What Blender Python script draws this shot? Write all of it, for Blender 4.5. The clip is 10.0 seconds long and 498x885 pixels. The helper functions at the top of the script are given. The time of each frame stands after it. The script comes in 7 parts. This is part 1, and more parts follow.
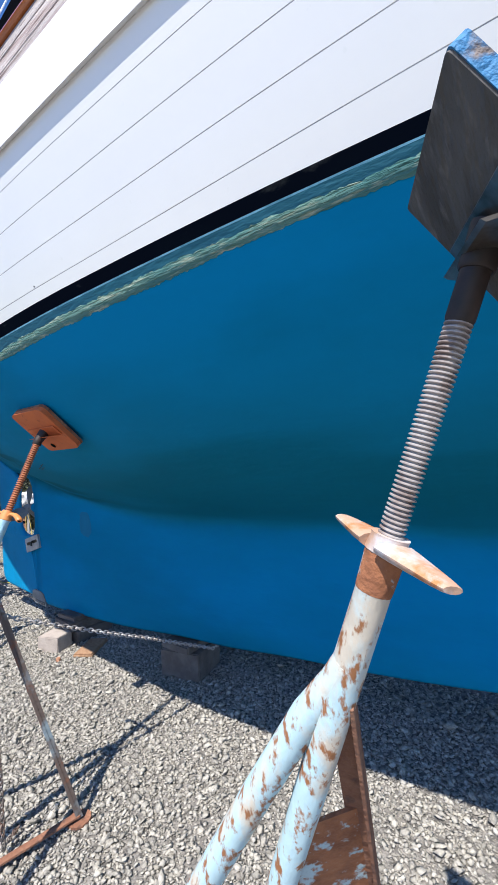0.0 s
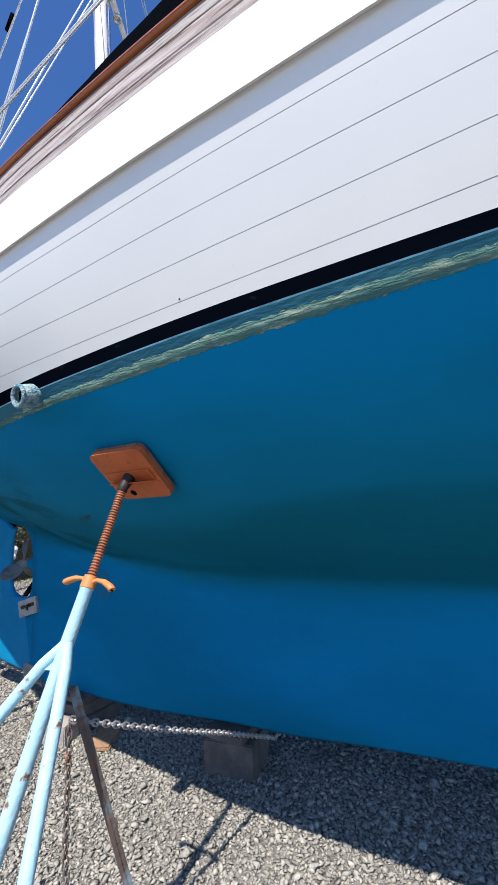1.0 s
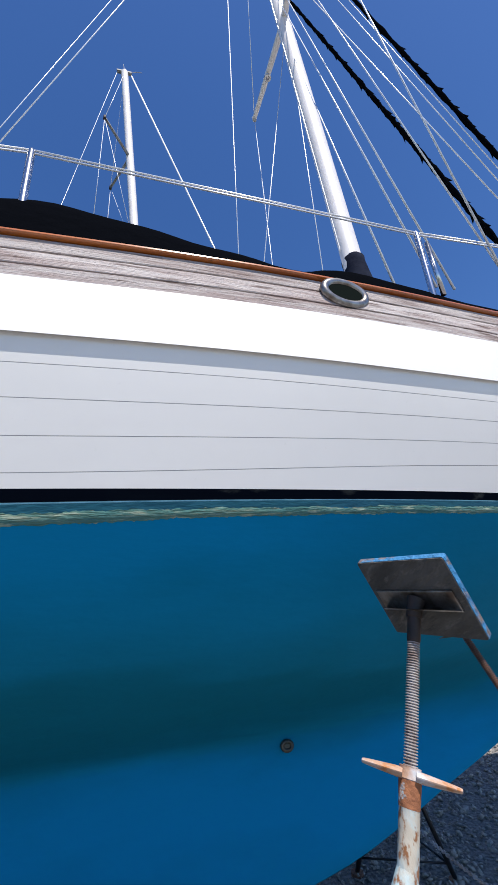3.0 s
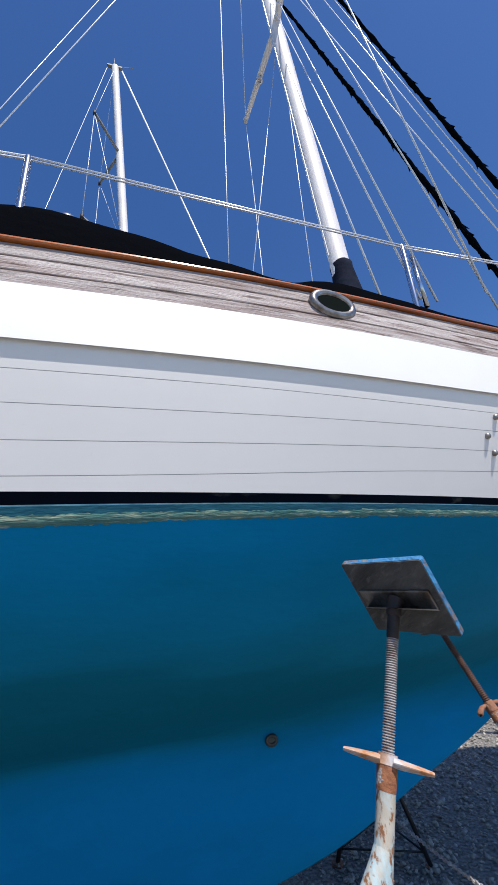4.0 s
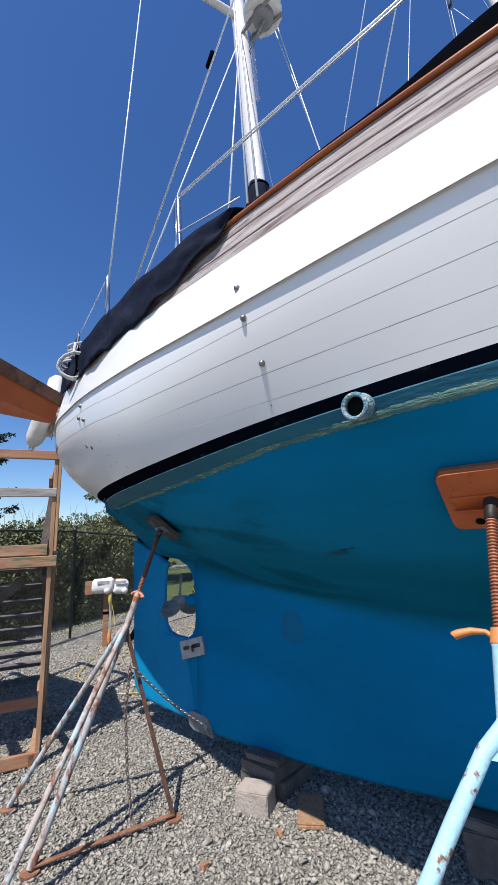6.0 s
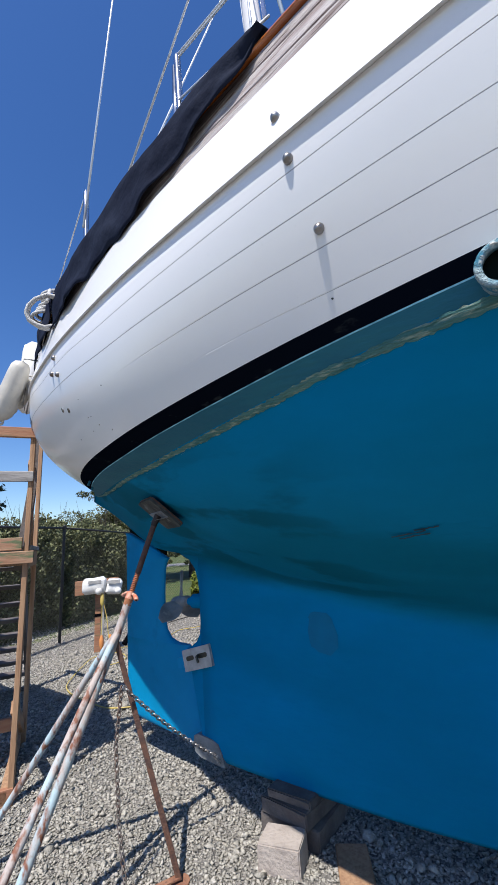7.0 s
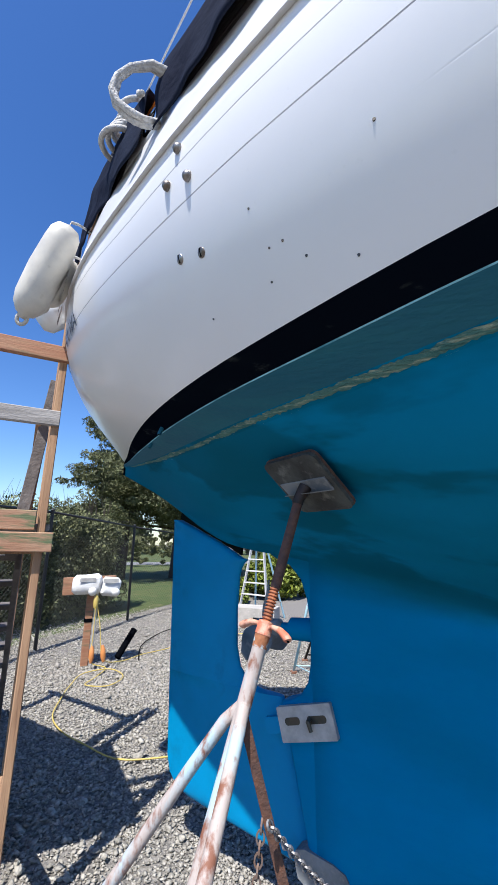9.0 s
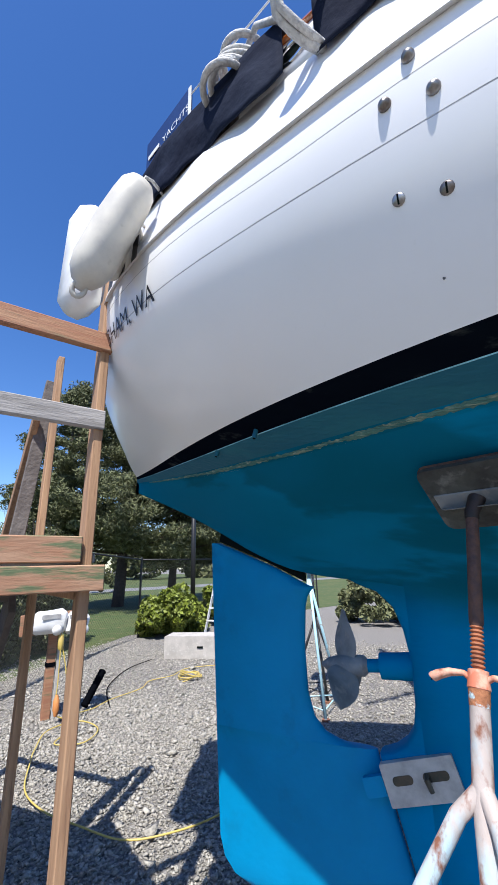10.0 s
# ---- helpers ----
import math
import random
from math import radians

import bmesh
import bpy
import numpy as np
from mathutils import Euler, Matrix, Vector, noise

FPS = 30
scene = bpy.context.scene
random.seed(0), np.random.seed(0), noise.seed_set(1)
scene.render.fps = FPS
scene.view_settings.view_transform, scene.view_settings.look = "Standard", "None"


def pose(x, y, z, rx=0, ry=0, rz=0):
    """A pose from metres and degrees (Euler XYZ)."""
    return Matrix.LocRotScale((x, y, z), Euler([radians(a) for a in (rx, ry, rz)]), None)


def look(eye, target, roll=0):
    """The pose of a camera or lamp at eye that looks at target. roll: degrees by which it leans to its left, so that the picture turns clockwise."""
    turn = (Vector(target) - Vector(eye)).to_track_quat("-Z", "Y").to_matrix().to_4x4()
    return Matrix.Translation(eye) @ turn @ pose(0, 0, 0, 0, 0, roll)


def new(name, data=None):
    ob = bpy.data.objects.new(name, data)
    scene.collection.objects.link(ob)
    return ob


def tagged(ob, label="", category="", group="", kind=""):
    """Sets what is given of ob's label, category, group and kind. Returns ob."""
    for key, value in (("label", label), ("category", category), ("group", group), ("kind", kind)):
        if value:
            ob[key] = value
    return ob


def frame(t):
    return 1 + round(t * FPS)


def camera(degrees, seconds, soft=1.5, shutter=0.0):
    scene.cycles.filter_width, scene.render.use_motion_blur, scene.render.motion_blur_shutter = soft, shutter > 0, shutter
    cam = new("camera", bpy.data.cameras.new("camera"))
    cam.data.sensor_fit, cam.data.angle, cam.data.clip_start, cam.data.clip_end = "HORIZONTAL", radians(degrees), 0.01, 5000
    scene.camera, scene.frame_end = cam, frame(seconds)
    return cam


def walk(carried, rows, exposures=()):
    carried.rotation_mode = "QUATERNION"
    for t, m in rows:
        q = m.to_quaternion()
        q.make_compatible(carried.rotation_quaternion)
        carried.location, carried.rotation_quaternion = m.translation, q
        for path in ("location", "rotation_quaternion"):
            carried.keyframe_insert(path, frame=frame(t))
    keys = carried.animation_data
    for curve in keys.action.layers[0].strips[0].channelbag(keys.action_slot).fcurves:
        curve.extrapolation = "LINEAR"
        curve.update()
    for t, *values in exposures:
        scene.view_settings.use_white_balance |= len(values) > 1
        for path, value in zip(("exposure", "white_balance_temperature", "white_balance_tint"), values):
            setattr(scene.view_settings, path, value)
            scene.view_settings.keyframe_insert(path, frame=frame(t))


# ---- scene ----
cam = camera(63.0, 10.0)
PATH = [
    (0, (-2.413, -0.26, 1.715), (-0.8, 0.92, 1.798), -3.3),
    (0.5, (-2.566, 0.134, 1.732), (-0.914, 1.243, 1.915), -3.1),
    (1, (-2.569, 0.475, 1.762), (-0.873, 1.487, 2.073), -3.0),
    (1.5, (-2.637, 0.694, 1.823), (-0.902, 1.568, 2.299), -3.3),
    (2, (-2.759, 0.821, 1.866), (-0.973, 1.436, 2.525), -3.0),
    (2.5, (-2.88, 0.64, 1.909), (-1.034, 0.751, 2.690), -3.1),
    (3, (-2.939, 0.49, 1.954), (-1.161, 0.018, 2.736), -4.7),
    (3.2, (-2.94, 0.466, 1.953), (-1.212, -0.181, 2.723), -5.3),
    (4.3, (-3.015, 0.601, 1.956), (-1.204, 0.247, 2.727), -4.0),
    (4.5, (-3.022, 0.689, 1.946), (-1.168, 0.651, 2.697), -3.1),
    (5, (-3.12, 1.033, 1.919), (-1.371, 1.714, 2.61), -0.2),
    (5.5, (-3.154, 1.309, 1.867), (-1.551, 2.355, 2.447), 0.2),
    (5.7, (-3.085, 1.404, 1.832), (-1.552, 2.577, 2.352), -1.3),
    (6.8, (-2.665, 1.985, 1.784), (-1.101, 3.157, 2.200), -5.4),
    (7, (-2.548, 2.086, 1.752), (-1.005, 3.268, 2.222), -3.6),
    (7.5, (-2.342, 2.382, 1.75), (-0.897, 3.677, 2.235), -0.8),
    (8, (-2.325, 2.864, 1.719), (-0.886, 4.165, 2.207), 2.1),
    (8.5, (-2.258, 3.236, 1.725), (-0.735, 4.448, 2.187), 2.0),
    (9, (-2.154, 3.556, 1.736), (-0.552, 4.651, 2.225), 0.8),
    (9.5, (-2.205, 3.932, 1.766), (-0.535, 4.885, 2.32), -0.5),
    (10, (-2.23, 4.34, 1.765), (-0.498, 5.154, 2.345), -1.5),
]
EXPOSURE = [(0, 0.82, 6550, 10), (1, 0.60, 6650, 10), (2, 0.5, 6650, 10), (2.5, 0.38, 6650, 10), (3.2, 0.4, 6650, 10), (4.5, 0.25, 6650, 10), (5.0, 0.3, 6650, 10), (5.5, 0.35, 6650, 10), (7, 0.45, 6500, 10), (8, 0.66, 6400, 10), (9, 0.74, 6400, 10), (10, 0.77, 6400, 10)]
walk(cam, [(t, look(eye, target, roll)) for t, eye, target, roll in PATH], EXPOSURE)

# ---------------------------------------------------------------- light
SUN_TO = Vector((-0.575, -0.155, 1.0)).normalized()
world = bpy.data.worlds.new("sky")
scene.world = world
world.use_nodes = True
wn = world.node_tree.nodes
wl = world.node_tree.links
sky = wn.new("ShaderNodeTexSky")
sky.sky_type = "NISHITA"
sky.sun_disc = False
sky.sun_elevation = math.asin(SUN_TO.z)
sky.sun_rotation = math.atan2(SUN_TO.x, SUN_TO.y)
sky.altitude = 0
sky.air_density = 1.0
sky.dust_density = 0.4
sky.ozone_density = 4.0
wn["Background"].inputs["Strength"].default_value = 0.12
tint = wn.new("ShaderNodeHueSaturation")
tint.inputs["Saturation"].default_value = 1.24
tint.inputs["Hue"].default_value = 0.51
wl.new(sky.outputs["Color"], tint.inputs["Color"])
wl.new(tint.outputs["Color"], wn["Background"].inputs["Color"])
sun = new("sun", bpy.data.lights.new("sun", "SUN"))
sun.data.energy = 4.6
sun.data.angle = radians(0.53)
sun.data.color = (1.0, 0.96, 0.9)
sun.matrix_world = look(SUN_TO * 30, (0, 0, 0))


# ---------------------------------------------------------------- materials
def material(name, base, rough=0.6, metal=0.0, second=None, scale=3.0, mix=(0.4, 0.65), third=None, scale3=30.0, mix3=(0.55, 0.7),
             bump=0.0, bump_scale=60.0, stretch=(1, 1, 1), spec=0.5, random_tint=0.0, island=False, coat=0.0, detail=6.0):
    """A procedural surface: base colour, a second colour in large patches, a third in small ones, fine relief."""
    m = bpy.data.materials.new(name)
    m.use_nodes = True
    nodes, links = m.node_tree.nodes, m.node_tree.links
    bsdf = nodes["Principled BSDF"]
    bsdf.inputs["Roughness"].default_value = rough
    bsdf.inputs["Metallic"].default_value = metal
    bsdf.inputs["Specular IOR Level"].default_value = spec
    bsdf.inputs["Coat Weight"].default_value = coat
    bsdf.inputs["Coat Roughness"].default_value = 0.08
    co = nodes.new("ShaderNodeTexCoord")
    mp = nodes.new("ShaderNodeMapping")
    mp.inputs["Scale"].default_value = stretch
    links.new(co.outputs["Object"], mp.inputs["Vector"])
    rgb = nodes.new("ShaderNodeRGB")
    rgb.outputs[0].default_value = (*base, 1)
    colour = rgb.outputs[0]

    def layer(colour, other, size, low, high):
        tex = nodes.new("ShaderNodeTexNoise")
        tex.inputs["Scale"].default_value = size
        tex.inputs["Detail"].default_value = detail
        tex.inputs["Roughness"].default_value = 0.6
        links.new(mp.outputs["Vector"], tex.inputs["Vector"])
        ramp = nodes.new("ShaderNodeMapRange")
        ramp.inputs["From Min"].default_value = low
        ramp.inputs["From Max"].default_value = high
        links.new(tex.outputs["Fac"], ramp.inputs["Value"])
        mx = nodes.new("ShaderNodeMix")
        mx.data_type = "RGBA"
        links.new(ramp.outputs["Result"], mx.inputs["Factor"])
        links.new(colour, mx.inputs["A"])
        mx.inputs["B"].default_value = (*other, 1)
        return mx.outputs["Result"], tex

    if second:
        colour, _ = layer(colour, second, scale, *mix)
    if third:
        colour, _ = layer(colour, third, scale3, *mix3)
    if random_tint:
        if island:
            rnd = nodes.new("ShaderNodeNewGeometry").outputs["Random Per Island"]
        else:
            rnd = nodes.new("ShaderNodeObjectInfo").outputs["Random"]
        mr = nodes.new("ShaderNodeMapRange")
        mr.inputs["To Min"].default_value = 1 - random_tint
        mr.inputs["To Max"].default_value = 1 + random_tint
        links.new(rnd, mr.inputs["Value"])
        hs = nodes.new("ShaderNodeHueSaturation")
        links.new(mr.outputs["Result"], hs.inputs["Value"])
        links.new(colour, hs.inputs["Color"])
        colour = hs.outputs["Color"]
    links.new(colour, bsdf.inputs["Base Color"])
    if bump:
        tex = nodes.new("ShaderNodeTexNoise")
        tex.inputs["Scale"].default_value = bump_scale
        tex.inputs["Detail"].default_value = 8
        links.new(mp.outputs["Vector"], tex.inputs["Vector"])
        bp = nodes.new("ShaderNodeBump")
        bp.inputs["Strength"].default_value = bump
        bp.inputs["Distance"].default_value = 0.02
        links.new(tex.outputs["Fac"], bp.inputs["Height"])
        links.new(bp.outputs["Normal"], bsdf.inputs["Normal"])
    return m


M_BOTTOM = material("blue_bottom_paint", (0.0, 0.215, 0.46), 0.68, second=(0.0, 0.178, 0.355), scale=1.1, mix=(0.40, 0.66),
                    third=(0.0, 0.155, 0.295), scale3=1.3, mix3=(0.50, 0.85), bump=0.12, bump_scale=25, stretch=(1, 0.45, 1.3), spec=0.03)


def teal_bilge(m):
    """Darker, greener colour in uneven patches along the bilge, with scraped patches stronger aft."""
    nodes, links = m.node_tree.nodes, m.node_tree.links
    bsdf = nodes["Principled BSDF"]
    old = bsdf.inputs["Base Color"].links[0].from_socket

    def calc(op, a, b):
        n = nodes.new("ShaderNodeMath")
        n.operation = op
        for sock, v in zip(n.inputs, (a, b)):
            if isinstance(v, (int, float)):
                sock.default_value = v
            else:
                links.new(v, sock)
        return n.outputs[0]

    def soft(v, low, high):
        n = nodes.new("ShaderNodeMapRange")
        n.interpolation_type = "SMOOTHSTEP"
        n.inputs["From Min"].default_value = low
        n.inputs["From Max"].default_value = high
        links.new(v, n.inputs["Value"])
        return n.outputs["Result"]

    co = nodes.new("ShaderNodeTexCoord")
    xyz = nodes.new("ShaderNodeSeparateXYZ")
    links.new(co.outputs["Object"], xyz.inputs[0])
    streak = nodes.new("ShaderNodeMapping")
    streak.inputs["Scale"].default_value = (1.0, 0.35, 1.7)
    links.new(co.outputs["Object"], streak.inputs["Vector"])
    noise = []
    for size, det in ((1.0, 3.0), (2.3, 5.0)):
        tex = nodes.new("ShaderNodeTexNoise")
        tex.inputs["Scale"].default_value = size
        tex.inputs["Detail"].default_value = det
        links.new(streak.outputs["Vector"], tex.inputs["Vector"])
        noise.append(calc("SUBTRACT", tex.outputs["Fac"], 0.5))
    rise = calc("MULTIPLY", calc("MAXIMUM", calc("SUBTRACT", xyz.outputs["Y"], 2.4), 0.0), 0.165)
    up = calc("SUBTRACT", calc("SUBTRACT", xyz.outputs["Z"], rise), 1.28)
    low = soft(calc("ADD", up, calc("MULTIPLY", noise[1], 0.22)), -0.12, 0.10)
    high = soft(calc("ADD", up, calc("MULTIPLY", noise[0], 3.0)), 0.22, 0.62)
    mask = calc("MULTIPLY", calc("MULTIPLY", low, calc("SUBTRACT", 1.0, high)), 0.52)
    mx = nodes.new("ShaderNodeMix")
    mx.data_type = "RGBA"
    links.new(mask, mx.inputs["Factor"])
    # broad, soft teal mix beneath the darker band
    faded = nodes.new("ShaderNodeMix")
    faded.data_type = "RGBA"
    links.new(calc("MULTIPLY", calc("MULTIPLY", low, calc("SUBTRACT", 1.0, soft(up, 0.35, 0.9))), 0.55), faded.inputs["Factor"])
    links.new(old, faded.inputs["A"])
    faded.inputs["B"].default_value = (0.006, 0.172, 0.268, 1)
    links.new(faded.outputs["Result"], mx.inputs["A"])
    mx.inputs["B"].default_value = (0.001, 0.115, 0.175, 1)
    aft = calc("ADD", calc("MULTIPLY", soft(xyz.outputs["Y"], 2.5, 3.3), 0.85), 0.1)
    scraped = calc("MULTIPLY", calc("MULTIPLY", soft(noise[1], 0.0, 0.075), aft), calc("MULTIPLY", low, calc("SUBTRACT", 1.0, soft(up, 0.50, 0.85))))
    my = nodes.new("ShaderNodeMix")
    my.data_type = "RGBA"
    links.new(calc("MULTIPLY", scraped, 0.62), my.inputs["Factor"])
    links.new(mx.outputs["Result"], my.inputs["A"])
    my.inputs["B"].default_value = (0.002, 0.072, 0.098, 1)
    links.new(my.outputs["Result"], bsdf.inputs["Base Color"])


teal_bilge(M_BOTTOM)
M_RUDDER = material("blue_keel_paint", (0.0, 0.24, 0.485), 0.55, second=(0.0, 0.195, 0.38), scale=1.6, mix=(0.42, 0.7), third=(0.002, 0.14, 0.27), scale3=3.5, mix3=(0.58, 0.82), bump=0.08, bump_scale=25, spec=0.15)
M_TEAL = material("faded_teal_antifoul", (0.003, 0.105, 0.168), 0.75, second=(0.009, 0.14, 0.19), scale=5, mix=(0.45, 0.7), bump=0.25, bump_scale=60, stretch=(1, 0.3, 1))
M_WEED = material("dried_weed_line", (0.10, 0.225, 0.195), 0.95, second=(0.05, 0.17, 0.165), scale=12, mix=(0.42, 0.6), third=(0.36, 0.42, 0.32), scale3=60, mix3=(0.52, 0.68),
                  bump=0.9, bump_scale=90, stretch=(1, 0.2, 1.6))
M_EDGE = material("light_blue_paint_edge", (0.30, 0.66, 0.82), 0.7, second=(0.05, 0.25, 0.36), scale=8)
M_BOOT = material("black_boot_stripe", (0.003, 0.005, 0.010), 0.5, second=(0.004, 0.007, 0.012), scale=6, mix=(0.5, 0.7), third=(0.05, 0.055, 0.055), scale3=14, mix3=(0.60, 0.76), stretch=(1, 0.4, 1), spec=0.0)
M_WHITE = material("white_gelcoat", (0.82, 0.815, 0.805), 0.28, second=(0.79, 0.785, 0.775), scale=1.2, third=(0.76, 0.76, 0.74), scale3=40, mix3=(0.66, 0.8), bump=0.02, bump_scale=6, coat=0.2)
M_GROOVE = material("dirty_plank_groove", (0.34, 0.34, 0.35), 0.7, second=(0.46, 0.46, 0.47), scale=6)
M_TEAK = material("weathered_teak", (0.29, 0.23, 0.22), 0.85, second=(0.46, 0.42, 0.41), scale=4.5, mix=(0.38, 0.58), third=(0.085, 0.05, 0.042), scale3=7.0, mix3=(0.55, 0.68),
                  bump=0.5, bump_scale=30, stretch=(3.0, 0.55, 9.0), random_tint=0.12)
M_SEAM = material("dark_seam", (0.02, 0.016, 0.014), 0.9)
M_VARNISH = material("varnished_teak", (0.46, 0.135, 0.022), 0.22, second=(0.30, 0.075, 0.016), scale=6, stretch=(3, 0.3, 6), coat=0.8)
M_CANVAS = material("navy_canvas", (0.011, 0.014, 0.027), 0.85, second=(0.018, 0.023, 0.040), scale=4, spec=0.03, bump=0.8, bump_scale=9)
M_MAST = material("white_painted_spar", (0.74, 0.72, 0.72), 0.35, second=(0.66, 0.63, 0.63), scale=2, mix=(0.45, 0.7))
M_WIRE = material("rigging_wire", (0.78, 0.79, 0.80), 0.35, metal=0.3)
M_STEEL = material("stainless_steel", (0.62, 0.62, 0.64), 0.2, metal=1.0, second=(0.5, 0.5, 0.5), scale=20)
M_BLACK = material("black_furled_sail_cover", (0.003, 0.0035, 0.005), 0.9, spec=0.0, bump=0.5, bump_scale=20)
M_BRONZE = material("dark_bronze", (0.10, 0.085, 0.07), 0.45, metal=0.7, second=(0.05, 0.06, 0.055), scale=15)
M_GREYMETAL = material("grey_antifouled_bronze", (0.24, 0.255, 0.265), 0.6, second=(0.14, 0.15, 0.16), scale=8, third=(0.28, 0.27, 0.25), scale3=30)
M_ZINC = material("zinc_anode", (0.50, 0.49, 0.47), 0.6, metal=0.2, second=(0.36, 0.35, 0.34), scale=14)
M_DARKHOLE = material("dark_opening", (0.008, 0.011, 0.010), 0.8, spec=0.0)
M_DULLSTEEL = material("tarnished_steel", (0.36, 0.35, 0.34), 0.35, metal=0.9, second=(0.16, 0.13, 0.11), scale=18)
M_PALEBLUE = material("chipped_pale_blue_steel", (0.36, 0.60, 0.70), 0.55, second=(0.42, 0.64, 0.72), scale=5, third=(0.20, 0.085, 0.045), scale3=20, mix3=(0.60, 0.66), bump=0.2, bump_scale=60)
M_RUSTBLUE = material("rusty_pale_blue_steel", (0.40, 0.56, 0.61), 0.65, second=(0.50, 0.45, 0.37), scale=11, mix=(0.47, 0.60), third=(0.26, 0.11, 0.045), scale3=46, mix3=(0.53, 0.62), bump=0.14, bump_scale=50, stretch=(1.4, 1.4, 0.7))
M_ORANGERUST = material("orange_rust", (0.34, 0.135, 0.06), 0.85, second=(0.20, 0.075, 0.035), scale=20, third=(0.40, 0.52, 0.56), scale3=28, mix3=(0.55, 0.62), bump=0.3, bump_scale=80)
M_SCUFF = material("dark_scuff", (0.004, 0.05, 0.075), 0.8, second=(0.03, 0.05, 0.06), scale=30)
M_PATCH = material("darker_blue_paint_patch", (0.001, 0.168, 0.33), 0.65, second=(0.002, 0.15, 0.285), scale=6, spec=0.15)
M_RUSTPINK = material("faded_pink_rusty_steel", (0.42, 0.36, 0.33), 0.7, second=(0.38, 0.50, 0.55), scale=6, mix=(0.48, 0.60), third=(0.21, 0.085, 0.05), scale3=16, mix3=(0.50, 0.62), bump=0.14, bump_scale=50, stretch=(1.3, 1.3, 0.6))
M_RODRUST = material("dark_rusted_rod", (0.075, 0.04, 0.032), 0.7, second=(0.14, 0.065, 0.04), scale=25, bump=0.3, bump_scale=80)
M_PEACHRED = material("worn_red_steel", (0.52, 0.16, 0.09), 0.6, second=(0.60, 0.36, 0.26), scale=20, mix=(0.45, 0.6), third=(0.3, 0.10, 0.06), scale3=25)
M_RUST = material("rusty_steel", (0.20, 0.085, 0.05), 0.85, second=(0.30, 0.15, 0.09), scale=10, third=(0.09, 0.05, 0.04), scale3=30, bump=0.4, bump_scale=80)
M_ORANGE = material("orange_painted_plywood", (0.56, 0.135, 0.034), 0.6, second=(0.46, 0.10, 0.028), scale=7, third=(0.18, 0.05, 0.03), scale3=25, mix3=(0.62, 0.74))
M_ORANGEROD = material("orange_threaded_rod", (0.42, 0.15, 0.065), 0.55, second=(0.22, 0.08, 0.042), scale=30)
M_ORANGEHANDLE = material("orange_painted_steel", (0.62, 0.25, 0.08), 0.5, second=(0.55, 0.20, 0.06), scale=10)
M_PEACH = material("worn_peach_steel", (0.46, 0.29, 0.20), 0.65, second=(0.50, 0.50, 0.52), scale=12, mix=(0.45, 0.58), third=(0.42, 0.17, 0.06), scale3=22, mix3=(0.54, 0.64), bump=0.15, bump_scale=60)
M_GALV = material("galvanised_threaded_rod", (0.42, 0.385, 0.37), 0.55, metal=0.2, second=(0.20, 0.14, 0.12), scale=25)
M_PLYGREY = material("weathered_grey_plywood", (0.10, 0.097, 0.094), 0.9, second=(0.055, 0.052, 0.05), scale=7, third=(0.15, 0.14, 0.135), scale3=20, bump=0.6, bump_scale=25, stretch=(1, 4, 1))
M_BLUEEDGE = material("chipped_blue_paint", (0.03, 0.19, 0.40), 0.7, second=(0.16, 0.13, 0.12), scale=22, mix=(0.50, 0.60), third=(0.02, 0.10, 0.22), scale3=30, bump=0.6, bump_scale=60)
M_PADDARK = material("stained_dark_plywood", (0.075, 0.08, 0.072), 0.9, second=(0.035, 0.035, 0.033), scale=8, third=(0.16, 0.16, 0.145), scale3=14, mix3=(0.55, 0.7), bump=0.5, bump_scale=25)
M_CHAIN = material("galvanised_chain", (0.50, 0.50, 0.51), 0.45, metal=0.3, second=(0.32, 0.27, 0.24), scale=12)
M_DARKSTEEL = material("blackened_steel", (0.022, 0.018, 0.016), 0.55, metal=0.3, second=(0.05, 0.03, 0.024), scale=20)
M_GREYRUST = material("rusty_grey_blue_steel", (0.13, 0.095, 0.08), 0.75, second=(0.24, 0.30, 0.33), scale=5, mix=(0.50, 0.62), third=(0.22, 0.09, 0.05), scale3=14, mix3=(0.54, 0.66), bump=0.2, bump_scale=50)
M_OLDCHAIN = material("rusted_chain", (0.17, 0.15, 0.14), 0.7, metal=0.2, second=(0.17, 0.10, 0.07), scale=14)
M_DULLCHAIN = material("dull_steel_chain", (0.42, 0.42, 0.43), 0.5, metal=0.4, second=(0.12, 0.10, 0.09), scale=14)
M_CONCRETE = material("grey_concrete_block", (0.40, 0.345, 0.305), 0.95, second=(0.31, 0.265, 0.235), scale=9, bump=0.5, bump_scale=50)
M_TIMBERDARK = material("dark_blocking_and_shaded_treads", (0.10, 0.085, 0.08), 0.9, second=(0.16, 0.14, 0.13), scale=6, bump=0.5, bump_scale=30)
M_LUMBER = material("stained_lumber", (0.39, 0.235, 0.135), 0.8, second=(0.27, 0.15, 0.085), scale=5, third=(0.15, 0.085, 0.05), scale3=8, mix3=(0.58, 0.75), bump=0.15, bump_scale=20, stretch=(7, 7, 0.5), random_tint=0.15)
M_LUMBERGREY = material("greyed_lumber", (0.38, 0.36, 0.35), 0.85, second=(0.24, 0.225, 0.215), scale=5, third=(0.13, 0.12, 0.12), scale3=9, mix3=(0.6, 0.75), bump=0.2, bump_scale=16, stretch=(0.6, 1.4, 9), random_tint=0.1)
M_LUMBERRED = material("red_brown_lumber", (0.31, 0.14, 0.08), 0.75, second=(0.38, 0.21, 0.12), scale=3, third=(0.14, 0.13, 0.07), scale3=4, mix3=(0.55, 0.7), bump=0.15, bump_scale=16, stretch=(0.6, 1.4, 9))
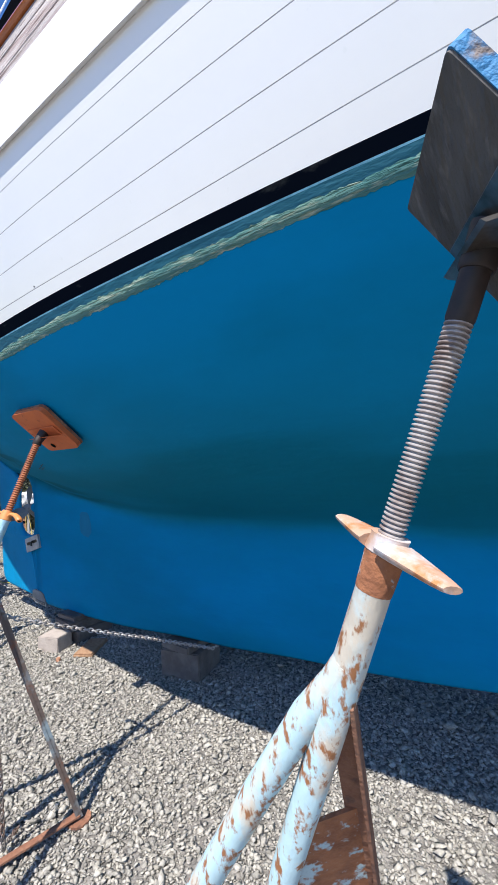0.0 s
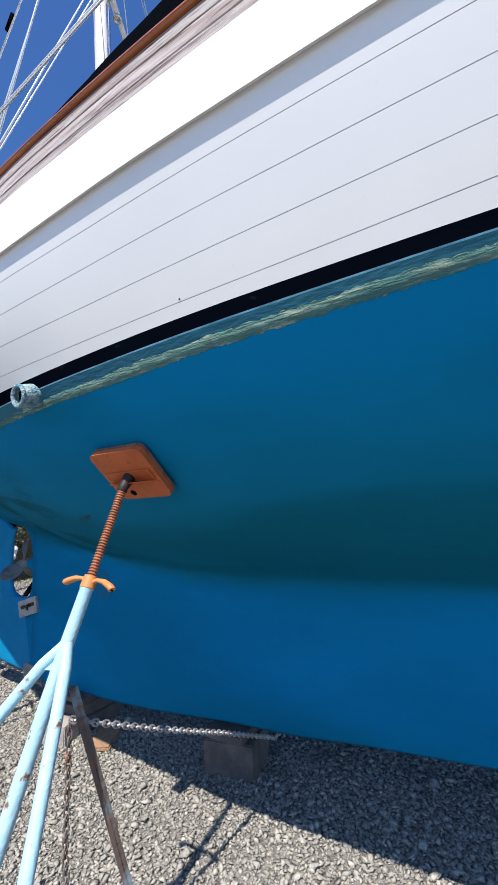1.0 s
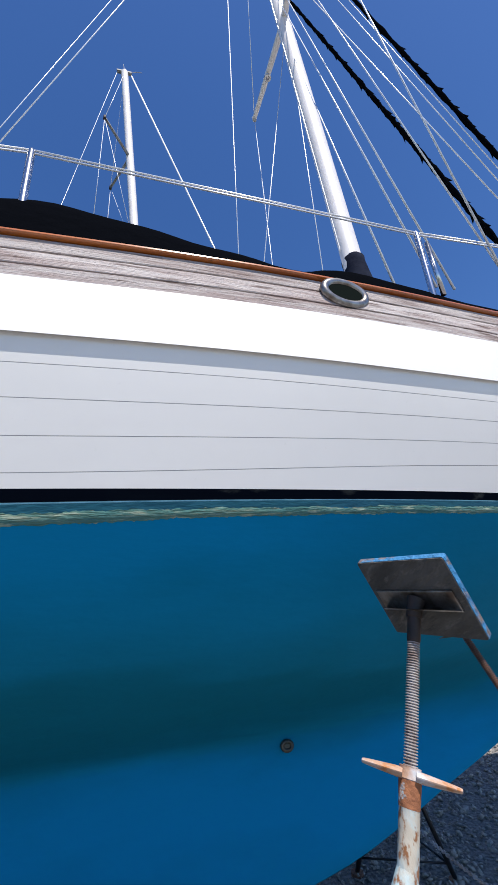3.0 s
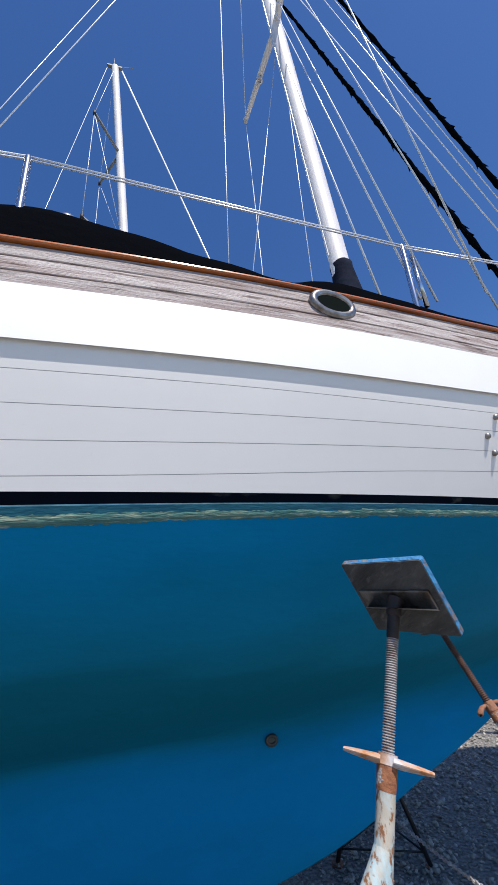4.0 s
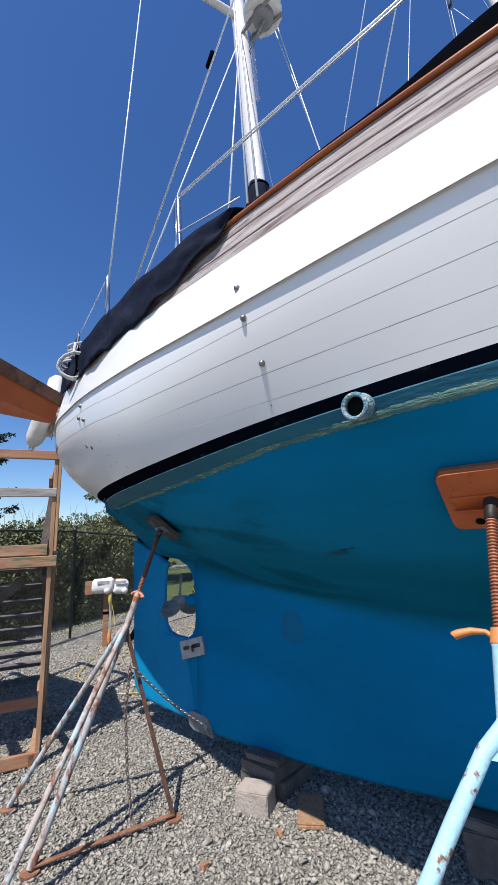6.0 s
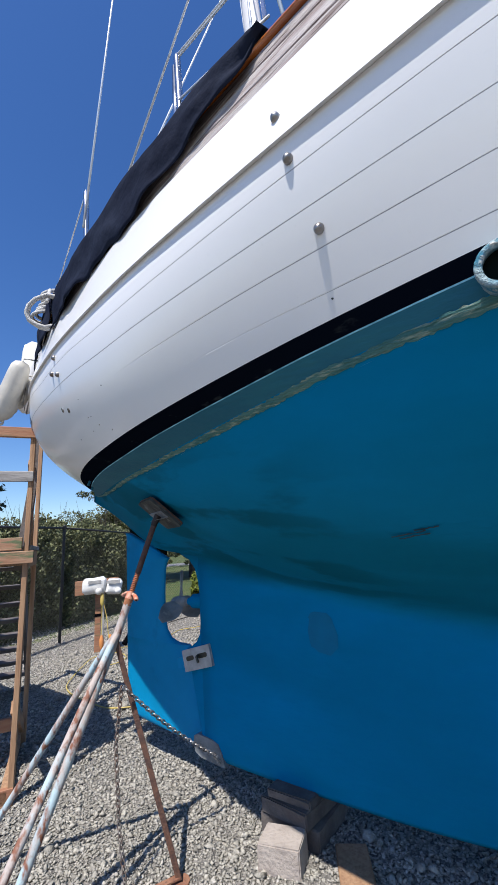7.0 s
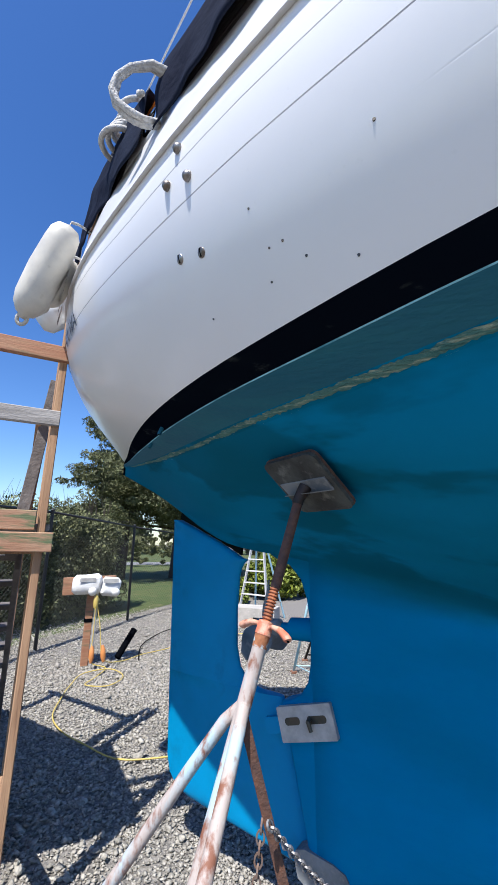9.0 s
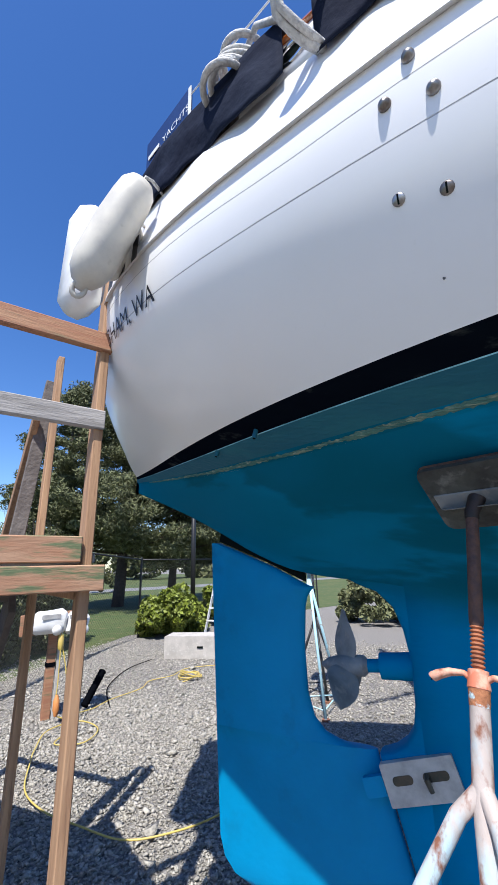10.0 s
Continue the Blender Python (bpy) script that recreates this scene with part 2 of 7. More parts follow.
M_MOSSBOARD = material("mossy_stained_lumber", (0.33, 0.17, 0.10), 0.8, second=(0.40, 0.25, 0.16), scale=3, third=(0.12, 0.15, 0.075), scale3=4.5, mix3=(0.50, 0.60), bump=0.15, bump_scale=16, stretch=(0.8, 1.4, 6))
M_GRAVEL = material("crushed_rock_bed", (0.27, 0.252, 0.23), 0.95, second=(0.10, 0.094, 0.087), scale=30, mix=(0.4, 0.6), third=(0.34, 0.325, 0.30), scale3=60, bump=1.0, bump_scale=45)
M_STONE = material("crushed_rock", (0.41, 0.385, 0.335), 0.9, second=(0.25, 0.235, 0.205), scale=30, mix=(0.42, 0.62), third=(0.45, 0.42, 0.395), scale3=70, bump=0.5, bump_scale=90, random_tint=0.22, island=True)
M_VINYL = material("white_vinyl_fender", (0.62, 0.585, 0.51), 0.5, second=(0.47, 0.45, 0.41), scale=6, third=(0.45, 0.42, 0.36), scale3=20, mix3=(0.62, 0.8))
M_ROPE = material("pale_rope", (0.58, 0.57, 0.55), 0.9, second=(0.42, 0.41, 0.40), scale=60, bump=0.5, bump_scale=120)
M_WHITEWASH = material("whitewashed_concrete", (0.46, 0.43, 0.395), 0.9, second=(0.36, 0.34, 0.31), scale=4, third=(0.52, 0.49, 0.46), scale3=20, bump=0.3, bump_scale=40)
M_PLASTIC = material("white_plastic", (0.74, 0.74, 0.73), 0.4, second=(0.62, 0.61, 0.58), scale=5)
M_FENCE = material("black_vinyl_fence", (0.012, 0.012, 0.013), 0.5)
M_YELLOW = material("yellow_cable", (0.58, 0.43, 0.10), 0.5, second=(0.5, 0.38, 0.12), scale=12)
M_LETTER = material("black_lettering", (0.006, 0.006, 0.008), 0.4)
M_GRASS = material("grass_field", (0.055, 0.085, 0.022), 0.95, second=(0.085, 0.10, 0.03), scale=0.4, third=(0.15, 0.13, 0.06), scale3=3, bump=0.6, bump_scale=20)
M_ROAD = material("pale_road", (0.2, 0.2, 0.2), 0.9, second=(0.16, 0.16, 0.16), scale=2)
M_LEAFDARK = material("hedge_leaves", (0.125, 0.135, 0.058), 0.75, random_tint=0.55, island=True)
M_LEAFLIGHT = material("yellow_green_leaves", (0.15, 0.185, 0.02), 0.6, random_tint=0.45, island=True)
M_NEEDLE = material("pine_needles", (0.105, 0.115, 0.05), 0.8, random_tint=0.5, island=True)
M_SPRUCE = material("spruce_needles", (0.020, 0.036, 0.022), 0.8, random_tint=0.5, island=True)
M_BARK = material("bark", (0.075, 0.055, 0.045), 0.95, second=(0.04, 0.03, 0.026), scale=8, bump=0.8, bump_scale=20)


# ---------------------------------------------------------------- mesh helpers
def link_mesh(name, verts, faces, mat, parent=None, smooth=False, label=""):
    me = bpy.data.meshes.new(name)
    me.from_pydata([tuple(v) for v in verts], [], faces)
    me.materials.append(mat)
    if smooth:
        me.polygons.foreach_set("use_smooth", [True] * len(me.polygons))
    me.update()
    ob = new(name, me)
    if parent is not None:
        ob.parent = parent
    if label:
        ob["label"] = label
    return ob


def part(name, bm, mat, parent=None, label="", smooth=False, angle=None):
    """One mesh object from a bmesh, under a thing or a part."""
    me = bpy.data.meshes.new(name)
    bmesh.ops.recalc_face_normals(bm, faces=bm.faces)
    bm.to_mesh(me)
    bm.free()
    me.materials.append(mat)
    if smooth:
        me.polygons.foreach_set("use_smooth", [True] * len(me.polygons))
        if angle:
            me.set_sharp_from_angle(angle=radians(angle))
    ob = new(name, me)
    if parent is not None:
        ob.parent = parent
    if label:
        ob["label"] = label
    return ob


def thing(name, label, category, group="", kind="", at=(0, 0, 0)):
    ob = new(name)
    ob.location = at
    return tagged(ob, label, category, group, kind)


def ring_tube(bm, pts, radii, n=10, cap=True):
    """A tube swept along points; radii: one number or one per point."""
    pts = [Vector(p) for p in pts]
    if not hasattr(radii, "__len__"):
        radii = [radii] * len(pts)
    rings = []
    side = None
    for i, p in enumerate(pts):
        d = (pts[min(i + 1, len(pts) - 1)] - pts[max(i - 1, 0)]).normalized()
        if side is None:
            side = d.orthogonal().normalized()
        side = (side - d * side.dot(d)).normalized()
        up = d.cross(side)
        rings.append([bm.verts.new(p + (side * math.cos(a) + up * math.sin(a)) * radii[i]) for a in [2 * math.pi * k / n for k in range(n)]])
    for a, b in zip(rings, rings[1:]):
        for k in range(n):
            bm.faces.new((a[k], a[(k + 1) % n], b[(k + 1) % n], b[k]))
    if cap:
        bm.faces.new(rings[0][::-1])
        bm.faces.new(rings[-1])
    return rings


def tube(pts, radii, n=10):
    bm = bmesh.new()
    ring_tube(bm, pts, radii, n)
    return bm


def box(bm, p0, p1, w, h, up=(0, 0, 1), bevel=0.004):
    """A beam from p0 to p1, w wide and h high."""
    p0, p1 = Vector(p0), Vector(p1)
    d = (p1 - p0).normalized()
    u = Vector(up)
    s = d.cross(u)
    if s.length < 1e-4:
        s = d.orthogonal()
    s.normalize()
    u = s.cross(d)
    new_verts = []
    for p in (p0, p1):
        for a, b in ((-1, -1), (1, -1), (1, 1), (-1, 1)):
            new_verts.append(bm.verts.new(p + s * a * w / 2 + u * b * h / 2))
    v = new_verts
    fs = [bm.faces.new(q) for q in ((v[3], v[2], v[1], v[0]), (v[4], v[5], v[6], v[7]), (v[0], v[1], v[5], v[4]), (v[1], v[2], v[6], v[5]), (v[2], v[3], v[7], v[6]), (v[3], v[0], v[4], v[7]))]
    if bevel:
        es = {e for f in fs for e in f.edges}
        bmesh.ops.bevel(bm, geom=list(es), offset=bevel, segments=1, affect="EDGES")


def beam(p0, p1, w, h, up=(0, 0, 1), bevel=0.004):
    bm = bmesh.new()
    box(bm, p0, p1, w, h, up, bevel)
    return bm


def interp(table, x):
    """Smooth curve through (x, value) rows."""
    if x <= table[0][0]:
        return table[0][1]
    if x >= table[-1][0]:
        return table[-1][1]
    for i in range(len(table) - 1):
        if table[i][0] <= x <= table[i + 1][0]:
            x0, y0 = table[i]
            x1, y1 = table[i + 1]
            m0 = (y1 - table[i - 1][1]) / (x1 - table[i - 1][0]) if i else (y1 - y0) / (x1 - x0)
            m1 = (table[i + 2][1] - y0) / (table[i + 2][0] - x0) if i + 2 < len(table) else (y1 - y0) / (x1 - x0)
            h = x1 - x0
            u = (x - x0) / h
            return (2 * u**3 - 3 * u**2 + 1) * y0 + (u**3 - 2 * u**2 + u) * h * m0 + (-2 * u**3 + 3 * u**2) * y1 + (u**3 - u**2) * h * m1
    return table[-1][1]


# ---------------------------------------------------------------- hull lines (y runs aft, x = 0 is the centre plane)
Z_BOOT = [(-6.0, 2.50), (-3.0, 2.405), (-1.0, 2.38), (0, 2.366), (1.0, 2.357), (1.5, 2.349), (2.5, 2.325), (3.5, 2.285), (4.5, 2.295), (5.5, 2.335), (6.3, 2.39)]
Z_RUB = [(-6.0, 3.35), (-3.0, 2.93), (-1.5, 2.80), (-0.5, 2.772), (0.5, 2.752), (1.5, 2.738), (2.5, 2.768), (3.5, 2.828), (4.5, 2.885), (5.5, 2.965), (6.4, 3.05)]
B_BOOT = [(-5.6, 0.0), (-5.0, 0.22), (-4.0, 0.66), (-3.0, 1.025), (-2.0, 1.29), (-1.0, 1.468), (0, 1.587), (1.0, 1.642), (1.6, 1.647), (2.2, 1.624), (3.0, 1.555), (3.5, 1.475), (4.0, 1.335), (4.5, 1.15), (5.0, 0.90), (5.5, 0.575), (6.0, 0.20), (6.28, 0.0)]
B_RUB = [(-6.1, 0.0), (-5.4, 0.38), (-4.4, 0.86), (-3.2, 1.28), (-2.0, 1.55), (-1.0, 1.69), (0, 1.785), (1.0, 1.825), (1.6, 1.83), (2.2, 1.81), (3.0, 1.735), (3.5, 1.66), (4.0, 1.56), (4.5, 1.445), (5.0, 1.30), (5.4, 1.135), (5.7, 0.96), (6.0, 0.70), (6.2, 0.43), (6.3, 0.22), (6.36, 0.0)]
Z_GARB = [(-6.0, 1.9), (-2.5, 1.5), (-1.5, 1.36), (0, 1.28), (2.0, 1.28), (3.0, 1.33), (3.6, 1.42), (4.2, 1.57), (4.6, 1.66), (5.1, 1.735), (5.36, 1.84), (5.56, 1.95), (5.83, 2.09), (6.3, 2.30)]
Z_KEEL = [(-5.6, 2.35), (-4.4, 2.0), (-3.3, 1.66), (-2.48, 1.32), (-1.93, 1.07), (-1.38, 0.87), (-0.92, 0.70), (-0.6, 0.61), (0.0, 0.507), (0.6, 0.44), (1.25, 0.395), (1.7, 0.35), (2.2, 0.325), (3.0, 0.26), (3.9, 0.228), (4.4, 0.222)]
FULLNESS = [(-6.0, 1.3), (-1.5, 1.15), (0.0, 1.1), (1.5, 1.1), (2.3, 1.3), (2.9, 1.6), (3.5, 1.95), (4.2, 1.9), (4.7, 1.95), (5.4, 2.6), (6.3, 2.8)]
# lower edge of the sheer strake: height, and how far the planking there lies inside the rub line's breadth
Z_EDGE = [(-6.0, 3.42), (-3.0, 3.0), (-1.5, 2.875), (-0.77, 2.846), (0.24, 2.828), (0.95, 2.816), (1.5, 2.806), (2.2, 2.780), (2.6, 2.778), (3.0, 2.792), (3.4, 2.822), (3.7, 2.846), (4.0, 2.875), (4.3, 2.897), (4.6, 2.910), (5.0, 2.942), (5.6, 3.0), (6.4, 3.07)]
IN_EDGE = [(-6.0, 0.0), (-4.0, 0.038), (1.5, 0.038), (2.9, 0.0), (6.4, 0.0)]
Y_BOW, Y_AFT = -5.6, 4.0
AFT_BOOT, AFT_RUB = 6.28, 6.36


def level(y, f):
    """Half-breadth and height of the topsides: f = 0 at the boot stripe, 1 at the rub line, past 1 towards the rail."""
    zb, zr, ze = interp(Z_BOOT, y), interp(Z_RUB, y), interp(Z_EDGE, y)
    z = zr + 0.475 * (f - 1) if f > 1 else zb + (zr - zb) * f
    bb, br = interp(B_BOOT, y), interp(B_RUB, y)
    be = br - interp(IN_EDGE, y)
    if z <= ze:
        g = 1 - (1 - (z - zb) / (ze - zb)) ** interp(FULLNESS, y)
        return bb + (be - bb) * g, z
    return be + (br - 0.048 - be) * min(1.0, (z - ze) / 0.2) - 0.158 * max(0.0, z - ze - 0.2), z


def f_at(y, z):
    """The level f of a height on the topsides."""
    zb, zr = interp(Z_BOOT, y), interp(Z_RUB, y)
    return 1 + (z - zr) / 0.475 if z > zr else (z - zb) / (zr - zb)


def f_edge(y):
    return f_at(y, interp(Z_EDGE, y))


def stations(y_end, lo=Y_BOW):
    ys = [lo + (Y_AFT - lo) * i / 56 for i in range(57)]
    return ys + [Y_AFT + (y_end - Y_AFT) * math.sin(math.pi / 2 * k / 26) for k in range(1, 27)]


def end_of(f):
    return AFT_BOOT + (AFT_RUB - AFT_BOOT) * min(1, max(0, f)) + 0.04 * max(0, f - 1)


def skin_row(f, proud=0.0, drop=0.0, lo=Y_BOW):
    """A row of the starboard skin from bow to stern at level f, a number or a function of y."""
    row = []
    for y in stations(end_of(f(6.2) if callable(f) else f), lo):
        b, z = level(y, f(y) if callable(f) else f)
        b = max(0.0, b + proud) if b > 0.02 else b
        row.append(Vector((-b, y, z + drop)))
    return row


def strip(name, rows, mat, parent, label="", smooth=True, mirror=True, sharp=None):
    """A skin between rows of points, on both sides of the boat."""
    n = len(rows[0])
    verts = [v for r in rows for v in r]
    faces = []
    for i in range(len(rows) - 1):
        for k in range(n - 1):
            a = i * n + k
            faces.append((a, a + 1, a + n + 1, a + n))
    if mirror:
        off = len(verts)
        verts = verts + [Vector((-v.x, v.y, v.z)) for v in verts]
        faces = faces + [tuple(off + q for q in reversed(f)) for f in faces]
    ob = link_mesh(name, verts, faces, mat, parent, smooth, label)
    if sharp:
        ob.data.set_sharp_from_angle(angle=radians(sharp))
    return ob


boat = thing("sailboat", "white ketch with blue bottom paint propped on jack stands", "sailboat")

# topside planks with narrow grooves between them, and the proud sheer strake above
SEAMS = [[(-6, 0.42), (-2.0, 0.29), (-0.77, 0.222), (0.24, 0.135), (0.9, 0.098), (1.5, 0.094), (2.2, 0.117), (3.0, 0.166), (6.3, 0.17)],
         [(-6, 0.58), (-2.0, 0.47), (-0.77, 0.427), (0.24, 0.365), (0.9, 0.332), (1.5, 0.322), (2.2, 0.345), (3.0, 0.376), (6.3, 0.39)],
         [(-6, 0.74), (-2.0, 0.65), (-0.77, 0.629), (0.24, 0.593), (0.9, 0.577), (1.5, 0.567), (2.2, 0.578), (3.0, 0.588), (3.6, 0.602), (4.0, 0.64), (4.3, 0.655), (4.7, 0.68), (6.3, 0.68)],
         [(-6, 0.87), (-2.0, 0.82), (-0.77, 0.814), (0.24, 0.81), (0.9, 0.808), (1.5, 0.80), (2.2, 0.815), (3.0, 0.80), (3.6, 0.80), (4.0, 0.838), (4.6, 0.85), (5.1, 0.882), (6.3, 0.9)]]
FADE = [3.0, 3.5, 9.0, 9.0]


def seam_level(i, y):
    """Level of seam i; the lowest plank starts at the boot stripe, the topmost ends under the sheer strake."""
    if i < 0:
        return 0.0
    if i > 3:
        return f_edge(y) + 0.03
    zb, ze = interp(Z_BOOT, y), interp(Z_EDGE, y)
    return f_at(y, zb + (ze - zb) * interp(SEAMS[i], y))


def seam_depth(i, y):
    return 0.0045 * min(1.0, max(0.0, (FADE[i] - y) / 0.9)) if 0 <= i <= 3 else 0.0


for i in range(-1, 4):
    rows = []
    for j, u in enumerate((0.0, 0.0, 0.0, 0.2, 0.4, 0.6, 0.8, 1.0, 1.0, 1.0)):
        nudge = {0: 0.0, 1: 0.0035, 2: 0.007, 7: -0.007, 8: -0.0035, 9: 0.0}.get(j, 0.0)
        row = skin_row(lambda y: max(0.0, seam_level(i, y) * (1 - u) + seam_level(i + 1, y) * u + nudge))
        for v in row:
            if j == 0:
                v.x = min(0.0, v.x + seam_depth(i, v.y))
            if j == 9:
                v.x = min(0.0, v.x + seam_depth(i + 1, v.y))
        rows.append(row)
    strip("topside_plank", rows, M_WHITE, boat, sharp=14)
# dirt and old sealant in the grooves
for i in range(4):
    lines = []
    for off in (-0.0026, 0.0026):
        row = skin_row(lambda y: max(0.0, seam_level(i, y) + off))
        for v in row:
            v.x = min(0.0, v.x + 0.0034 - 0.0029 * min(1.0, seam_depth(i, v.y) / 0.0045) + (0.004 if seam_depth(i, v.y) < 0.0005 else 0))
        lines.append(row)
    strip("plank_seam", lines, M_GROOVE, boat)
F_WOOD = 1.64


rows = [skin_row(lambda y: f_edge(y) + 0.02), skin_row(lambda y: f_edge(y), 0.0172, -0.002), skin_row(lambda y: f_edge(y) + 0.01, 0.0175), skin_row(lambda y: f_edge(y) * 0.6 + 1.42 * 0.4, 0.018), skin_row(1.42, 0.019), skin_row(F_WOOD, 0.020), skin_row(F_WOOD, 0.0)]
strip("sheer_strake", rows, M_WHITE, boat, sharp=20)
# bulwark planks of bare teak with open seams
PLANKS = [1.645, 1.79, 1.95, 2.108]
for lo, hi in zip(PLANKS, PLANKS[1:]):
    strip("bulwark_plank", [skin_row(lo + 0.005, -0.004), skin_row(lo + 0.007, 0.0115), skin_row(lo + 0.013, 0.0135), skin_row((lo + hi) / 2, 0.014), skin_row(hi - 0.013, 0.0135), skin_row(hi - 0.007, 0.0115), skin_row(hi - 0.005, -0.004)], M_TEAK, boat, sharp=30)
strip("bulwark_core", [skin_row(1.62, -0.004), skin_row(2.12, -0.004), skin_row(2.12, -0.07), skin_row(1.2, -0.07)], M_SEAM, boat, "dark seams between bulwark planks")
strip("cap_rail", [skin_row(2.112, 0.0), skin_row(2.112, 0.026), skin_row(2.119, 0.034), skin_row(2.136, 0.034), skin_row(2.150, 0.024), skin_row(2.158, -0.09), skin_row(2.15, -0.11), skin_row(2.112, -0.10)],
      M_VARNISH, boat, "glossy orange-brown varnished cap rail", sharp=35)
# deck, closed inboard
deck_rows = [skin_row(1.75, -0.06)]
deck_rows.append([Vector((v.x * 0.5, v.y, v.z + 0.05)) for v in deck_rows[0]])
deck_rows.append([Vector((0, v.y, v.z + 0.07)) for v in deck_rows[0]])
strip("deck", deck_rows, M_PLASTIC, boat)


def under(y, k):
    """Row k of the skin below the boot stripe, from its lower edge (0) to the weed line (3)."""
    b, z = level(y, 0.0)
    total = interp([(-1, 0.085), (0, 0.088), (1.5, 0.115), (2.5, 0.120), (3.5, 0.118), (5.2, 0.112), (6.28, 0.05)], y)
    slope = interp([(0, 0.5), (2.0, 0.5), (2.5, 0.8), (3.0, 1.4), (3.5, 1.9), (4.0, 2.3), (5.2, 2.3), (6.0, 1.2), (6.28, 0.3)], y)
    aft = min(1, max(0, (y - 1.0) / 2.5))
    steps = (0.0, 0.37 - 0.005 * aft, 0.412 - 0.03 * aft, 0.70 + 0.12 * aft, 1.0)
    dz = steps[k] * total
    return Vector((-max(0, b - slope * dz), y, z - dz))


YS = stations(AFT_BOOT)
boot = [[under(y, 0) for y in YS], [under(y, 1) for y in YS]]
strip("boot_stripe", boot, M_BOOT, boat, "black boot stripe at the waterline")
strip("paint_edge", [[under(y, 1) + Vector((-0.0005, 0, 0)) for y in YS], [under(y, 2) for y in YS]], M_EDGE, boat)
strip("teal_band", [[under(y, 2) for y in YS], [under(y, 3) for y in YS]], M_TEAL, boat, "faded teal band of old antifouling")
strip("fouled_band", [[under(y, 3) for y in YS], [under(y, 4) for y in YS]], M_BOTTOM, boat)
rnd = random.Random(8)
crust, n = [[], [], []], 1100
walk_up, walk_low = 0.0, 0.0
for i in range(n + 1):
    y = -4.6 + 10.7 * i / n
    walk_up = walk_up * 0.93 + rnd.uniform(-0.05, 0.05)
    walk_low = walk_low * 0.90 + rnd.uniform(-0.07, 0.07)
    aft = min(1, max(0, (y - 1.5) / 2.5))
    mid = 0.60 - 0.10 * aft
    up = mid - 0.76 + 0.46 * aft + walk_up * (1.1 - 0.3 * aft) + rnd.uniform(-0.08, 0.08)
    low = mid + 0.36 - 0.12 * aft + walk_low * 0.7 + rnd.uniform(-0.08, 0.08)
    top_p, low_p = under(y, 3), under(y, 4)
    for row, k, out in ((crust[0], up, 0.0008), (crust[1], (up + low) / 2, 0.0035), (crust[2], low, 0.0008)):
        p = top_p.lerp(low_p, k)
        row.append(Vector((p.x - out, p.y, p.z - out)))
strip("weed_line", crust, M_WEED, boat, "crusty band of dried weed")

SECTION = [(0, 1.0), (0.08, 0.965), (0.2, 0.905), (0.37, 0.79), (0.53, 0.66), (0.66, 0.53), (0.78, 0.39), (0.87, 0.27), (0.94, 0.19), (1.0, 0.14)]
Y_POST = 4.56


def keel_half(y):
    return interp([(-5.6, 0.0), (-3.5, 0.03), (-2.4, 0.07), (-1.2, 0.115), (0, 0.15), (2.5, 0.16), (4.0, 0.135), (4.6, 0.10), (5.1, 0.07), (6.3, 0.0)], y)


def underbody(y):
    """Half section from the weed line down to the keel's bottom."""
    top = under(y, 4)
    b, zt = -top.x, top.z
    zk = interp(Z_KEEL, y)
    zg = max(interp(Z_GARB, y), zk + 0.02) if y < 4.62 else interp(Z_GARB, y)
    zg = min(zg, zt - 0.01)
    kh = min(keel_half(y), b)
    pts = []
    for u, s in SECTION:
        aft = min(1, max(0, (y - 2.6) / 1.6)) * 0.115 * math.sin(math.pi * u) + min(1, max(0, (-0.5 - y) / 3)) * 0.16 * math.sin(math.pi * u)
        w = max(0.0, (s - aft - 0.14) / 0.86)
        pts.append(Vector((-(kh + (b - kh) * w), y, zt - (zt - zg) * u)))
    if y <= Y_POST + 0.001:
        for u in (0.04, 0.12, 0.3, 0.55, 0.8, 0.97):
            pts.append(Vector((-kh * (1.0 - 0.22 * u) - 0.0, y, zg - (zg - zk) * u)))
        pts.append(Vector((-kh * 0.6, y, zk)))
        pts.append(Vector((0, y, zk)))
    else:
        for u in (0.2, 0.45, 0.7, 0.85, 0.95, 1.0, 1.0):
            pts.append(Vector((-kh * (1 - u), y, zg - 0.008 * u)))
        pts.append(Vector((0, y, zg - 0.009)))
    return pts


ys = [Y_BOW + (Y_POST - Y_BOW) * i / 70 for i in range(71)]
ys += [Y_POST + 0.004 + (AFT_BOOT - Y_POST - 0.004) * math.sin(math.pi / 2 * k / 28) for k in range(0, 29)]
cols = [underbody(y) for y in ys]
rows = [list(r) for r in zip(*cols)]
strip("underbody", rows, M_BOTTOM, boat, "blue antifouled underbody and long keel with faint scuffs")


def slab(profile, half, taper=None):
    """A plate in the centre plane from a (y, z) outline; half: half its thickness, taper(y): factor on it."""
    bm = bmesh.new()
    f = taper or (lambda y: 1.0)
    a = [bm.verts.new((-half * f(y), y, z)) for y, z in profile]
    b = [bm.verts.new((half * f(y), y, z)) for y, z in profile]
    n = len(profile)
    fa = bm.faces.new(a)
    fb = bm.faces.new(b[::-1])
    for i in range(n):
        bm.faces.new((a[i], b[i], b[(i + 1) % n], a[(i + 1) % n]))
    bmesh.ops.triangulate(bm, faces=[fa, fb])
    return bm


